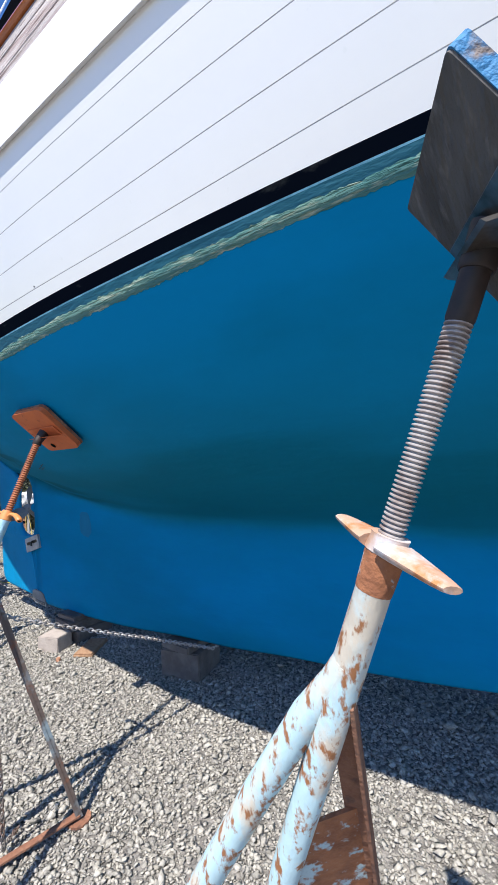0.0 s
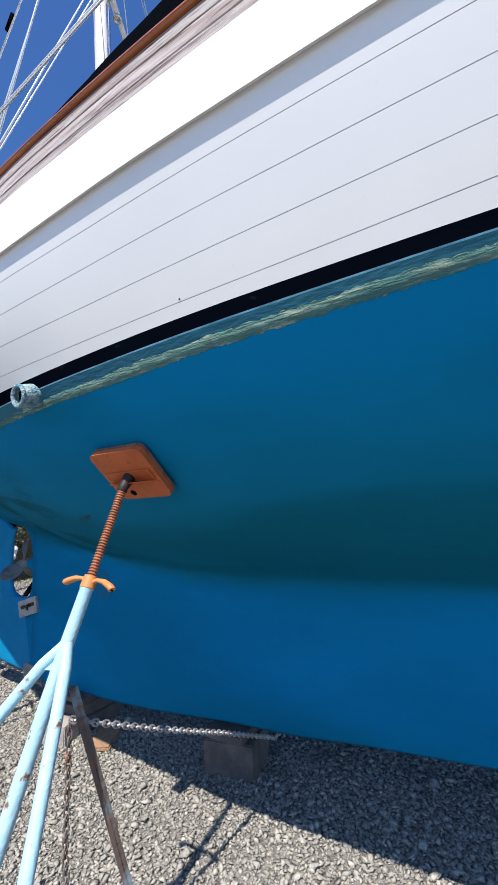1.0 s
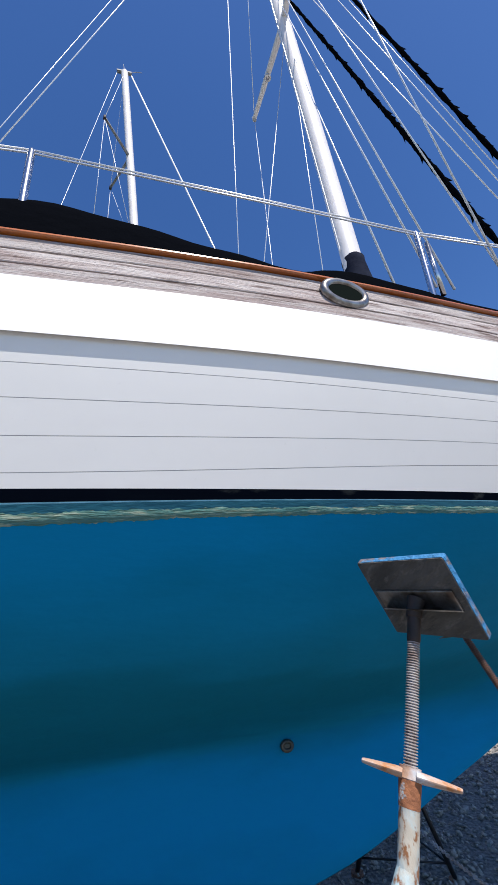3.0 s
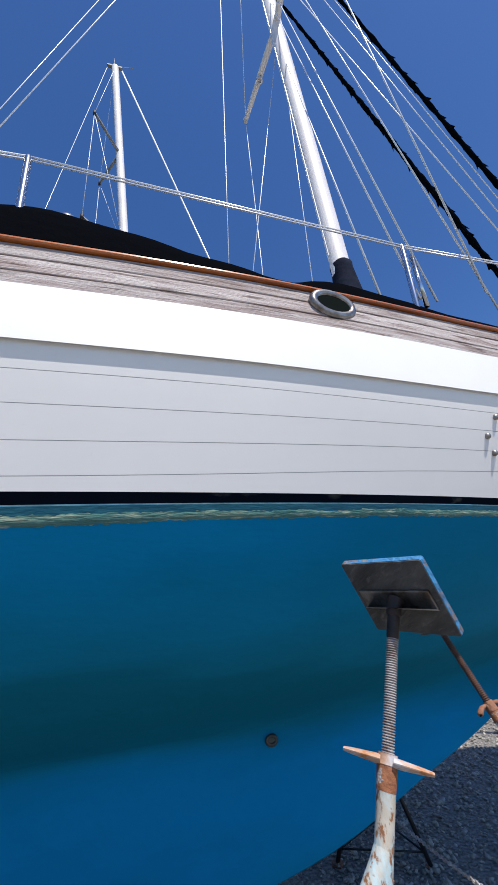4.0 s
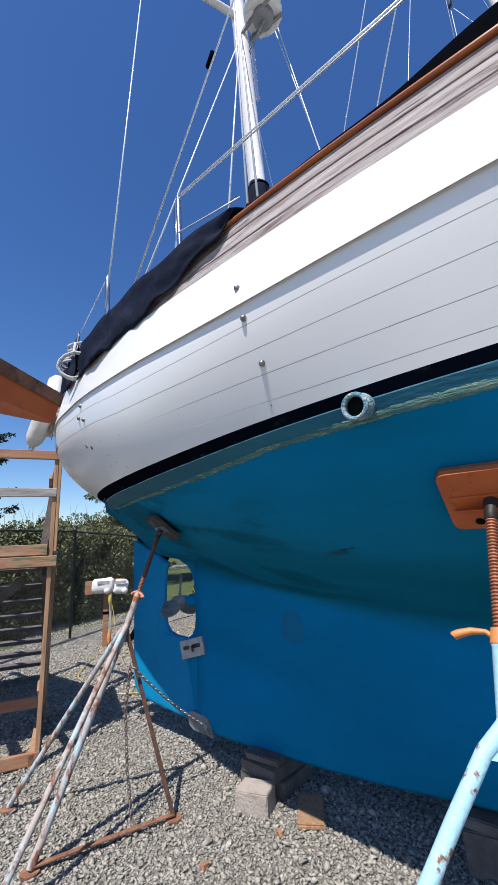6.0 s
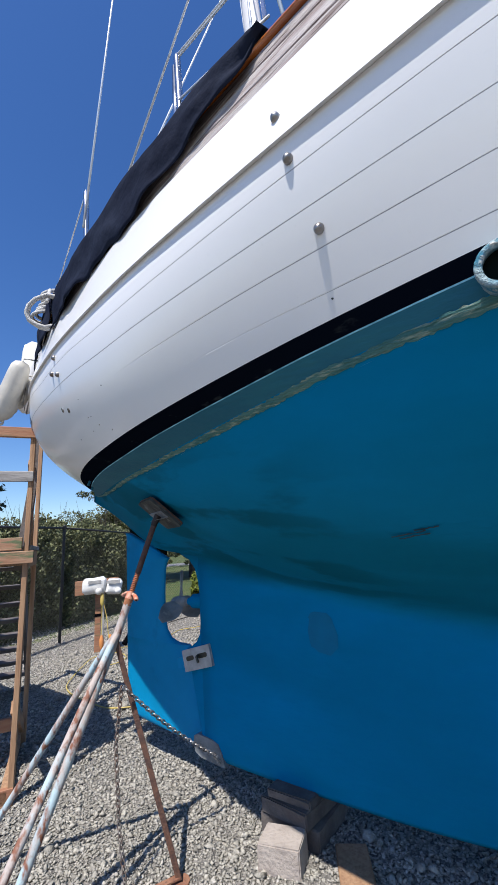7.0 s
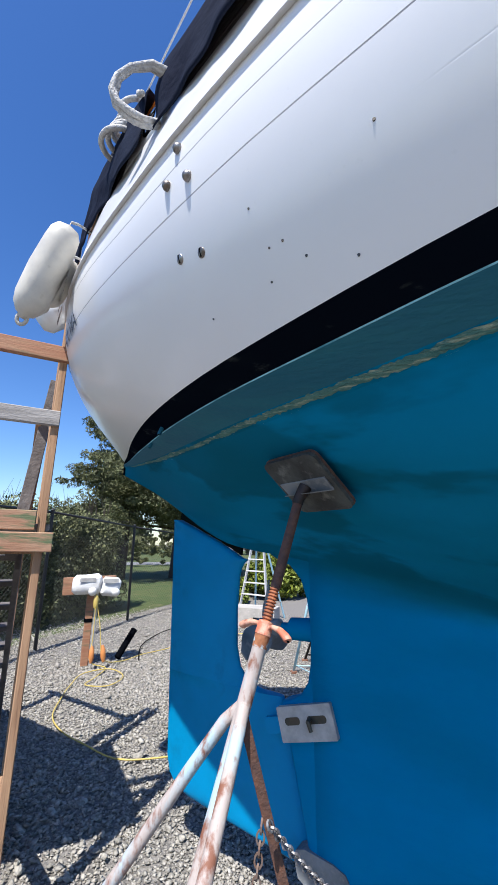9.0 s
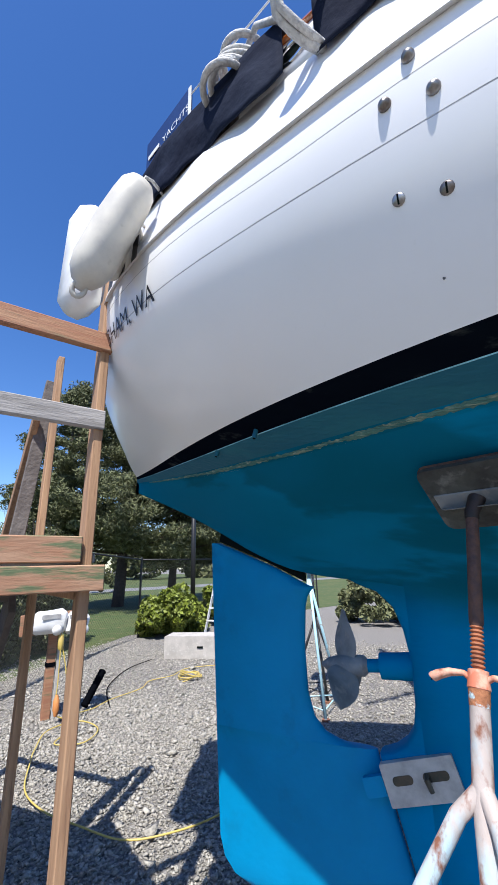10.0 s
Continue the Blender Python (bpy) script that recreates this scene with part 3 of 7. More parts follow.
# sternpost, rudder and propeller
POST = [(4.60, 0.25), (4.64, 0.45), (4.70, 0.70), (4.76, 0.94), (4.70, 0.96), (4.64, 1.0), (4.60, 1.06), (4.582, 1.15), (4.575, 1.32), (4.595, 1.46), (4.63, 1.56), (4.70, 1.63), (4.78, 1.66), (4.86, 1.70)]
bm = bmesh.new()
cols = []
for y, z in POST:
    kx = 0.1027 * (1 - 0.22 * min(1, max(0, (1.655 - z) / 1.41)))
    t = kx - 0.10 * max(0.0, y - 4.56)
    cols.append([bm.verts.new(p) for p in ((-kx, 4.557, z), (-t, y - 0.022, z), (-t * 0.8, y - 0.006, z), (-t * 0.4, y, z), (t * 0.4, y, z), (t * 0.8, y - 0.006, z), (t, y - 0.022, z), (kx, 4.557, z))])
for a, b in zip(cols, cols[1:]):
    for k in range(7):
        bm.faces.new((a[k], a[k + 1], b[k + 1], b[k]))
part("sternpost", bm, M_BOTTOM, boat, smooth=True)
FORE = [(0.255, 4.612), (0.6, 4.694), (0.945, 4.775), (0.9455, 4.84), (0.95, 4.90), (0.96, 4.945), (0.985, 5.012), (1.045, 5.066), (1.15, 5.092), (1.35, 5.096), (1.55, 5.08), (1.60, 5.066), (1.63, 5.045), (1.648, 5.022), (1.656, 5.055), (1.755, 5.25), (1.86, 5.50), (1.90, 5.605)]
AFTER = [(0.255, 4.70), (0.27, 4.95), (0.285, 5.18), (0.305, 5.42), (0.335, 5.515), (0.39, 5.572), (0.47, 5.597), (0.8, 5.612), (1.6, 5.64), (1.90, 5.65)]


def straight(table, x):
    for (x0, y0), (x1, y1) in zip(table, table[1:]):
        if x <= x1:
            return y0 + (y1 - y0) * (x - x0) / (x1 - x0)
    return table[-1][1]


bm = bmesh.new()
levels = sorted({z for z, _ in FORE} | {z for z, _ in AFTER} | {0.70, 0.88, 1.01, 1.09, 1.25, 1.45, 1.70, 1.80})
loops = []
for z in levels:
    y0, y1 = straight(FORE, z), straight(AFTER, z)
    half = []
    for s, h in ((0, 0.004), (0.012, 0.014), (0.05, 0.025), (0.14, 0.034), (0.45, 0.040), (0.8, 0.034), (1.0, 0.016)):
        half.append((y0 + (y1 - y0) * s, h))
    loops.append([bm.verts.new((-h, y, z)) for y, h in half] + [bm.verts.new((h, y, z)) for y, h in reversed(half)])
for a, b in zip(loops, loops[1:]):
    for k in range(len(a)):
        bm.faces.new((a[k], a[(k + 1) % len(a)], b[(k + 1) % len(a)], b[k]))
bm.faces.new(loops[0][::-1])
bm.faces.new(loops[-1])
rudder = part("rudder", bm, M_RUDDER, boat, "blue painted rudder with a sunlit heel", smooth=True, angle=55)
part("rudder_gap", slab([(5.07, 1.675), (5.25, 1.765), (5.5, 1.87), (5.6, 1.91), (5.58, 1.98), (5.3, 1.84), (5.07, 1.745)], 0.012), M_DARKHOLE, rudder)
part("propeller_shaft", tube([(0, 4.52, 1.30), (0, 4.72, 1.29), (0, 4.725, 1.29), (0, 4.80, 1.285)], [0.062, 0.058, 0.03, 0.03], 16), M_BOTTOM, boat, smooth=True, angle=40)
prop = part("propeller", tube([(0, 4.78, 1.285), (0, 4.80, 1.285), (0, 4.93, 1.28), (0, 4.975, 1.28), (0, 5.01, 1.28)], [0.03, 0.048, 0.044, 0.032, 0.008], 16), M_GREYMETAL, boat, "three-bladed grey propeller", smooth=True, angle=40)


def blade(angle):
    bm = bmesh.new()
    rows = []
    for i in range(11):
        r = i / 10
        rad = 0.03 + 0.225 * r
        chord = 0.155 * math.sin(math.pi * min(1, 0.16 + 0.76 * r) ** 0.9) + 0.012
        if i == 10:
            chord = 0.05
        twist = radians(62 - 34 * r)
        row = []
        for j in range(7):
            c = (j / 6 - 0.5) * chord
            th = 0.012 * (1 - (2 * abs(j / 6 - 0.5)) ** 2) * (1 - 0.6 * r) + 0.002
            row.append((c * math.cos(twist), c * math.sin(twist), rad, th))
        rows.append(row)
    turn = Matrix.Rotation(angle, 3, "Y")
    base = Vector((0, 4.885, 1.282))
    grids = []
    for s in (1, -1):
        grids.append([[bm.verts.new(base + turn @ Vector((x - s * th * 0.6, y + s * th * 0.6, z))) for x, y, z, th in row] for row in rows])
    for g, flip in ((grids[0], False), (grids[1], True)):
        for a, b in zip(g, g[1:]):
            for k in range(6):
                q = (a[k], a[k + 1], b[k + 1], b[k])
                bm.faces.new(q[::-1] if flip else q)
    for k in range(6):
        bm.faces.new((grids[0][-1][k], grids[0][-1][k + 1], grids[1][-1][k + 1], grids[1][-1][k]))
    for i in range(10):
        for e in (0, 6):
            bm.faces.new((grids[0][i][e], grids[0][i + 1][e], grids[1][i + 1][e], grids[1][i][e]))
    return bm


for a in (4, 124, 244):
    part("blade", blade(radians(a)), M_GREYMETAL, prop, smooth=True, angle=50)

# zinc plate on the keel, with two slots and a bolt, and the rudder strap behind it
C0 = Vector((-0.118, 4.587, 0.894))
EY = Vector((0, -0.967, 0.258)).normalized()
EZ = Vector((0, 0.258, 0.967)).normalized()


def plate(w, h, t, centre, r=0.0):
    bm = bmesh.new()
    pts = [(-w / 2, -h / 2), (w / 2, -h / 2), (w / 2, h / 2), (-w / 2, h / 2)]
    if r:
        pts = []
        for cx, cy, a0 in ((w / 2 - r, h / 2 - r, 0), (-w / 2 + r, h / 2 - r, 90), (-w / 2 + r, -h / 2 + r, 180), (w / 2 - r, -h / 2 + r, 270)):
            pts += [(cx + r * math.cos(radians(a0 + d)), cy + r * math.sin(radians(a0 + d))) for d in range(0, 91, 15)]
    a = [bm.verts.new(centre + EY * p + EZ * q) for p, q in pts]
    b = [bm.verts.new(centre + EY * p + EZ * q + Vector((-t, 0, 0))) for p, q in pts]
    bm.faces.new(a)
    bm.faces.new(b[::-1])
    for i in range(len(pts)):
        bm.faces.new((a[i], a[(i + 1) % len(pts)], b[(i + 1) % len(pts)], b[i]))
    return bm


zinc = part("anode_plate", plate(0.305, 0.155, 0.034, C0 + Vector((0.03, 0, 0)), 0.006), M_ZINC, boat, "grey zinc anode plate bolted to the keel")
part("slot", plate(0.085, 0.034, 0.012, C0 + Vector((0.006, 0, 0)) - EY * 0.072 + EZ * 0.012, 0.016), M_BRONZE, zinc)
part("slot", plate(0.105, 0.034, 0.012, C0 + Vector((0.006, 0, 0)) + EY * 0.065 + EZ * 0.012, 0.016), M_BRONZE, zinc)
part("bolt", tube([C0 + EY * 0.03 + EZ * 0.02 + Vector((-0.005, 0, 0)), C0 + EY * 0.03 + EZ * 0.012 + Vector((-0.03, 0, 0)), C0 + EY * 0.035 - EZ * 0.03 + Vector((-0.03, 0, 0))], [0.012, 0.012, 0.009], 8), M_BRONZE, zinc, smooth=True, angle=40)
part("rudder_strap", plate(0.09, 0.075, 0.03, C0 + Vector((0.045, 0, 0)) - EY * 0.205 - EZ * 0.005, 0.008), M_RUDDER, boat)
part("keel_shoe", slab([(4.36, 0.20), (4.60, 0.215), (4.655, 0.24), (4.672, 0.30), (4.665, 0.345), (4.62, 0.362), (4.48, 0.352), (4.42, 0.335), (4.385, 0.28)], 0.095), M_GREYMETAL, boat, "grey metal shoe at the heel of the keel")


def torus(c, nrm, up, ra, rb, r, n=28, m=10, name=""):
    bm = bmesh.new()
    c, nrm, up = Vector(c), Vector(nrm).normalized(), Vector(up)
    up = (up - nrm * up.dot(nrm)).normalized()
    side = nrm.cross(up)
    rings = []
    for i in range(n):
        a = 2 * math.pi * i / n
        mid = c + side * math.cos(a) * ra + up * math.sin(a) * rb
        out = (side * math.cos(a) * rb + up * math.sin(a) * ra).normalized()
        rings.append([bm.verts.new(mid + out * r * math.cos(b) + nrm * r * math.sin(b)) for b in [2 * math.pi * k / m for k in range(m)]])
    for i in range(n):
        for k in range(m):
            bm.faces.new((rings[i][k], rings[i][(k + 1) % m], rings[(i + 1) % n][(k + 1) % m], rings[(i + 1) % n][k]))
    return bm


def disc(c, nrm, up, ra, rb, n=28):
    bm = bmesh.new()
    c, nrm, up = Vector(c), Vector(nrm).normalized(), Vector(up)
    up = (up - nrm * up.dot(nrm)).normalized()
    side = nrm.cross(up)
    bm.faces.new([bm.verts.new(c + side * math.cos(2 * math.pi * i / n) * ra + up * math.sin(2 * math.pi * i / n) * rb) for i in range(n)])
    return bm


# ---------------------------------------------------------------- jack stands
def wing(col, side, axis, length, rise, r, flat, arch=1.0):
    """One arm of a wing nut: a forged bar that arches out and droops at its end, flattened by a factor along the rod."""
    bm = bmesh.new()
    c = Vector(col)
    d = Vector(side).normalized()
    up = Vector(axis)
    rows = [(0.015, 0.0, 0.75 + 0.5 * (1 - arch)), (0.3 * length, 0.012 * arch + rise * 0.35, 0.68 + 0.5 * (1 - arch)), (0.6 * length, 0.009 * arch + rise * 0.85, 0.95), (0.85 * length, -0.002 * arch + rise, 0.75 + 0.35 * arch), (0.97 * length, -0.010 * arch + rise, 0.6 + 0.5 * arch), (length, -0.013 * arch + rise, 0.5 + 0.4 * arch)]
    pts = [c + d * a + up * b for a, b, _ in rows]
    ring_tube(bm, pts, [r * k for _, _, k in rows], 12)
    vs = list(bm.verts)
    for i, p in enumerate(pts):
        for v in vs[i * 12:i * 12 + 12]:
            v.co -= up * (v.co - p).dot(up) * (1 - flat)
    return bm


def jack_stand(label, col, top, pad_c, pad_u, pad_v, pad_size, feet, rear, y_drop, mats, wing_dir, wing_rise, wing_len, pad_round, joint_cap, wing_r=0.0135, flat=0.8, pipe_r=0.0235, leg_r=0.0195, pitch=0.0085, rod_r=0.0172, rear_top=None, sleeve=None, thick=0.036):
    """A boat stand: threaded rod with wing nut and pad, on a pipe with three front legs and one rear leg."""
    col, top, pad_c = Vector(col), Vector(top), Vector(pad_c)
    axis = (top - col).normalized()
    body, rod, nut, pad, edge, angle_mat = mats
    stand = thing("jack_stand", label, "boat stand", "jack stands round the boat")
    joint = col - axis * y_drop
    part("pipe", tube([Vector(feet[0]), joint - axis * 0.05, col - axis * 0.035, col - axis * 0.03, col - axis * 0.012], [pipe_r, pipe_r, pipe_r, pipe_r + 0.002, pipe_r + 0.002], 18), body, stand, smooth=True, angle=40)
    # threaded rod: one ridge per pitch
    pts, radii = [], []
    length = (top - col).length
    n = int(length / pitch)
    for i in range(n):
        base = col + axis * (i * pitch)
        for k, r in ((0.0, rod_r * 0.70), (0.28, rod_r), (0.55, rod_r), (0.85, rod_r * 0.70)):
            pts.append(base + axis * (k * pitch))
            radii.append(r)
    pts.append(top)
    radii.append(0.0165)
    part("threaded_rod", tube(pts, radii, 14), rod, stand, smooth=True, angle=35)
    # dark smooth tube over the upper rod, standing in for the pad's shade
    if sleeve:
        part("rod_sleeve", tube([col.lerp(top, sleeve[0]), col.lerp(top, sleeve[0] + 0.02), top], [rod_r * 0.9, rod_r * 1.06, rod_r * 1.04], 16), sleeve[1], stand, smooth=True, angle=40)
    if not joint_cap:
        part("rust_band", tube([col - axis * 0.066, col - axis * 0.060, col - axis * 0.020, col - axis * 0.014], [pipe_r + 0.0004, pipe_r + 0.0009, pipe_r + 0.0026, pipe_r + 0.0026], 18), M_ORANGERUST, stand, smooth=True, angle=40)
    arch = 1.0 if flat > 0.5 else 0.0
    w = Vector(wing_dir)
    w = (w - axis * w.dot(axis)).normalized()
    nutob = part("wing_nut", tube([col - axis * (0.03 if arch else 0.018), col - axis * (0.026 if arch else 0.015), col + axis * (0.012 if arch else 0.004), col + axis * (0.016 if arch else 0.007)], [pipe_r + 0.001, pipe_r + 0.004, pipe_r + 0.001, 0.024], 16), nut, stand, smooth=True, angle=40)
    for s in (1, -1):
        part("wing", wing(col - axis * 0.008, w * s, axis, wing_len, wing_rise if s > 0 else 0.0, wing_r, flat, arch), nut, nutob, smooth=True, angle=50)
        if arch:
            end = col - axis * 0.008 + w * s * (wing_len + 0.0006) - axis * 0.013
            part("bar_bore", disc(end, w * s, axis, wing_r * 0.55, wing_r * 0.55 * flat, 14), M_DARKHOLE, nutob)
    # pad of thick board with a steel angle and a swivel cup
    u, v = Vector(pad_u).normalized(), Vector(pad_v).normalized()
    nrm = u.cross(v).normalized()
    if nrm.dot(axis) < 0:
        nrm = -nrm
    v = nrm.cross(u)
    hw, hh = pad_size[0] / 2, pad_size[1] / 2
    bm = bmesh.new()
    r = pad_round
    outline = []
    for cx, cy, a0 in ((hw - r, hh - r, 0), (-hw + r, hh - r, 90), (-hw + r, -hh + r, 180), (hw - r, -hh + r, 270)):
        outline += [(cx + r * math.cos(radians(a0 + d)), cy + r * math.sin(radians(a0 + d))) for d in range(0, 91, 30)]
    lo = [bm.verts.new(pad_c + u * p + v * q) for p, q in outline]
    hi = [bm.verts.new(pad_c + u * p + v * q + nrm * thick) for p, q in outline]
    bm.faces.new(lo)
    bm.faces.new(hi[::-1])
    for i in range(len(outline)):
        bm.faces.new((lo[i], lo[(i + 1) % len(outline)], hi[(i + 1) % len(outline)], hi[i]))
    padob = part("pad", bm, pad, stand)
    facing = 0.003 if not joint_cap and pad_round < 0.01 else thick * 0.66
    bm = bmesh.new()
    inner = [bm.verts.new(pad_c + u * p * 1.012 + v * q * 1.012 + nrm * facing) for p, q in outline]
    outer = [bm.verts.new(pad_c + u * p * 1.012 + v * q * 1.012 + nrm * (thick + 0.002)) for p, q in outline]
    bm.faces.new(outer[::-1])
    bm.faces.new(inner)
    for i in range(len(outline)):
        bm.faces.new((inner[i], inner[(i + 1) % len(outline)], outer[(i + 1) % len(outline)], outer[i]))
    part("pad_facing", bm, edge, padob)
    # folded steel bracket: a flange along the board and a web that tapers towards the rod
    part("pad_bracket", beam(pad_c - u * hw * 0.86 - nrm * 0.004, pad_c + u * hw * 0.86 - nrm * 0.004, 0.06, 0.006, nrm, 0.001), angle_mat, padob)
    bm = bmesh.new()
    web = [(-0.86, 0.030, 0.0), (0.86, 0.030, 0.0), (0.62, -0.004, 0.040), (-0.62, -0.004, 0.040)]
    wa = [bm.verts.new(pad_c + u * hw * p + v * q - nrm * (0.006 + d)) for p, q, d in web]
    wb = [bm.verts.new(pad_c + u * hw * p + v * (q + 0.006) - nrm * (0.004 + d)) for p, q, d in web]
    bm.faces.new(wa)
    bm.faces.new(wb[::-1])
    for i in range(4):
        bm.faces.new((wa[i], wa[(i + 1) % 4], wb[(i + 1) % 4], wb[i]))
    part("pad_angle", bm, angle_mat, padob)
    part("swivel_cup", tube([top - axis * 0.022, top - axis * 0.018, top, pad_c - nrm * 0.002], [0.0185, 0.021, 0.021, 0.026], 14), M_DARKSTEEL, padob, smooth=True, angle=40)
    if joint_cap:
        hp = pad_c - u * hw * 0.38 + v * hh * 0.72 - nrm * 0.0015
        part("pad_hole", tube([hp, hp - nrm * 0.0006], 0.016, 14), M_DARKHOLE, padob)
    # legs: each leaves the pipe in a welded bend
    for foot in feet[1:]:
        foot = Vector(foot)
        out = (foot - joint) - axis * (foot - joint).dot(axis)
        out.normalize()
        p1 = joint - axis * 0.03 + out * 0.008
        p2 = joint.lerp(foot, 0.06) + out * 0.012
        p3 = joint.lerp(foot, 0.16) + out * 0.014
        p4 = joint.lerp(foot, 0.35) + out * 0.01
        if joint_cap:
            bm = bmesh.new()
            down = (Vector(feet[0]) - joint) * 0.075
            tri = (joint - axis * 0.02, joint + down, joint.lerp(foot, 0.07) + out * 0.008)
            side = down.cross(foot - joint).normalized() * 0.007
            ta, tb = [bm.verts.new(p + side) for p in tri], [bm.verts.new(p - side) for p in tri]
            bm.faces.new(ta)
            bm.faces.new(tb[::-1])
            for i in range(3):
                bm.faces.new((ta[i], tb[i], tb[(i + 1) % 3], ta[(i + 1) % 3]))
            part("gusset", bm, body, stand)
        part("leg", tube([joint, p1, p2, p3, p4, foot], [leg_r, leg_r, leg_r, leg_r, leg_r, leg_r * 0.97], 14), body, stand, smooth=True, angle=60)
    rear = Vector(rear)
    start = Vector(rear_top) if rear_top else joint - axis * 0.045
    bm = bmesh.new()
    away = (rear - start).normalized()
    face = away.cross(Vector((0, 0, 1))).normalized()
    wide = 0.036 if pad_round < 0.01 else 0.030
    if pad_round < 0.01:
        web = bmesh.new()
        foot0 = Vector(feet[0])
        quad = [joint.lerp(foot0, 0.20), start.lerp(rear, 0.16), start.lerp(rear, 0.40), joint.lerp(foot0, 0.42)]
        flat_n = (quad[1] - quad[0]).cross(quad[3] - quad[0]).normalized() * 0.003
        qa, qb = [web.verts.new(p + flat_n) for p in quad], [web.verts.new(p - flat_n) for p in quad]
        web.faces.new(qa)
        web.faces.new(qb[::-1])
        for i in range(4):
            web.faces.new((qa[i], qb[i], qb[(i + 1) % 4], qa[(i + 1) % 4]))
        part("rear_web", web, M_ORANGERUST, stand, "rusted steel web plate")
    box(bm, start, rear, 0.006, wide, face, 0.001)
    box(bm, start + face * (wide / 2 - 0.003), rear + face * (wide / 2 - 0.003), wide, 0.006, face, 0.001)
    part("rear_leg", bm, M_RUST if pad_round < 0.01 else (M_GREYRUST if joint_cap else M_RODRUST), stand)
    for foot in list(feet) + [rear]:
        foot = Vector(foot)
        part("foot_plate", tube([foot + Vector((0, 0, -0.02)), foot + Vector((0, 0, -0.008))], [0.055, 0.055], 12), M_RUST, stand)
    base = Vector(feet[0])
    part("tie_bar", beam(base.lerp(rear, 0.02) + Vector((0, 0, 0.01)), rear + Vector((0, 0, 0.01)), 0.035, 0.012, (0, 0, 1), 0.002), M_RUST, stand)
    return stand


jack_stand("pale blue boat stand with an orange pad under the hull", (-1.549, 1.797, 1.524), (-1.399, 1.786, 1.868), (-1.366, 1.781, 1.914), (0, -1, 0), (0.74, 0, -0.672), (0.295, 0.27),
           [(-2.13, 1.87, 0.03), (-2.56, 2.51, 0.03), (-2.31, 1.29, 0.03)], (-1.307, 1.70, 0.03), 0.19, (M_PALEBLUE, M_ORANGEROD, M_ORANGEHANDLE, M_ORANGE, M_RUST, M_ORANGE), (0.05, -0.95, -0.1), 0.0, 0.122, 0.03, True, pitch=0.0105, rear_top=(-1.622, 1.79, 1.19))
jack_stand("rusty pale blue boat stand with a grey plywood pad", (-1.910, -0.096, 1.606), (-1.880, -0.215, 1.936), (-1.880, -0.231, 1.962), (-0.93, -0.36, -0.085), (0.28, -0.5, -0.77), (0.272, 0.245),
           [(-1.72, 0.54, 0.03), (-1.989, 0.855, 0.03)], (-1.302, 0.18, 0.03), 0.165, (M_RUSTBLUE, M_GALV, M_PEACH, M_PLYGREY, M_BLUEEDGE, M_DULLSTEEL), (-0.13, -0.17, -0.06), 0.0, 0.105, 0.006, False, 0.026, 0.34, 0.0222, 0.0225, 0.0059, 0.0162, sleeve=(0.76, M_DARKSTEEL), thick=0.018)
jack_stand("rusty boat stand with faded pipes under the counter", (-0.925, 4.322, 1.477), (-0.785, 4.262, 1.905), (-0.770, 4.238, 1.955), (-0.38, -0.92, 0.0), (0.70, -0.30, -0.64), (0.29, 0.27),
           [(-1.565, 4.43, 0.03), (-1.38, 5.2, 0.03), (-1.92, 4.16, 0.03)], (-0.765, 4.10, 0.03), 0.205, (M_RUSTPINK, M_ORANGEROD, M_PEACHRED, M_PADDARK, M_RODRUST, M_GREYMETAL), (-0.06, -0.22, -0.0), 0.0, 0.115, 0.03, False, pitch=0.0105, sleeve=(0.27, M_RODRUST), thick=0.024)
jack_stand("rust-brown boat stand with a pink wing nut under the bow", (-1.12, -1.12, 1.47), (-0.96, -1.06, 1.82), (-0.945, -1.055, 1.86), (0.1, -1, 0), (0.73, 0, -0.68), (0.29, 0.27),
           [(-1.78, -1.365, 0.03), (-1.55, -0.75, 0.03), (-1.6, -1.8, 0.03)], (-0.85, -1.05, 0.03), 0.25, (M_RUSTBLUE, M_RODRUST, M_RUST, M_PADDARK, M_RUST, M_RODRUST), (0.3, -1, 0.1), 0.0, 0.10, 0.02, False)
jack_stand("pale blue boat stand with a loose orange pad beside the walkway", (-2.93, 2.16, 1.52), (-2.905, 2.125, 1.965), (-2.90, 2.115, 2.005), (-0.545, 0.84, 0.27), (0.84, 0.545, 0.03), (0.30, 0.24),
           [(-3.3, 2.0, 0.03), (-2.95, 2.6, 0.03), (-2.75, 1.85, 0.03)], (-3.0, 2.2, 0.03), 0.22, (M_PALEBLUE, M_ORANGEROD, M_ORANGEHANDLE, M_ORANGE, M_RUST, M_ORANGE), (0.5, 0.8, 0), 0.0, 0.13, 0.02, True)


# ---------------------------------------------------------------- fittings on the hull
def on_skin(y, f):
    b, z = level(y, f)
    return Vector((-b, y, z))


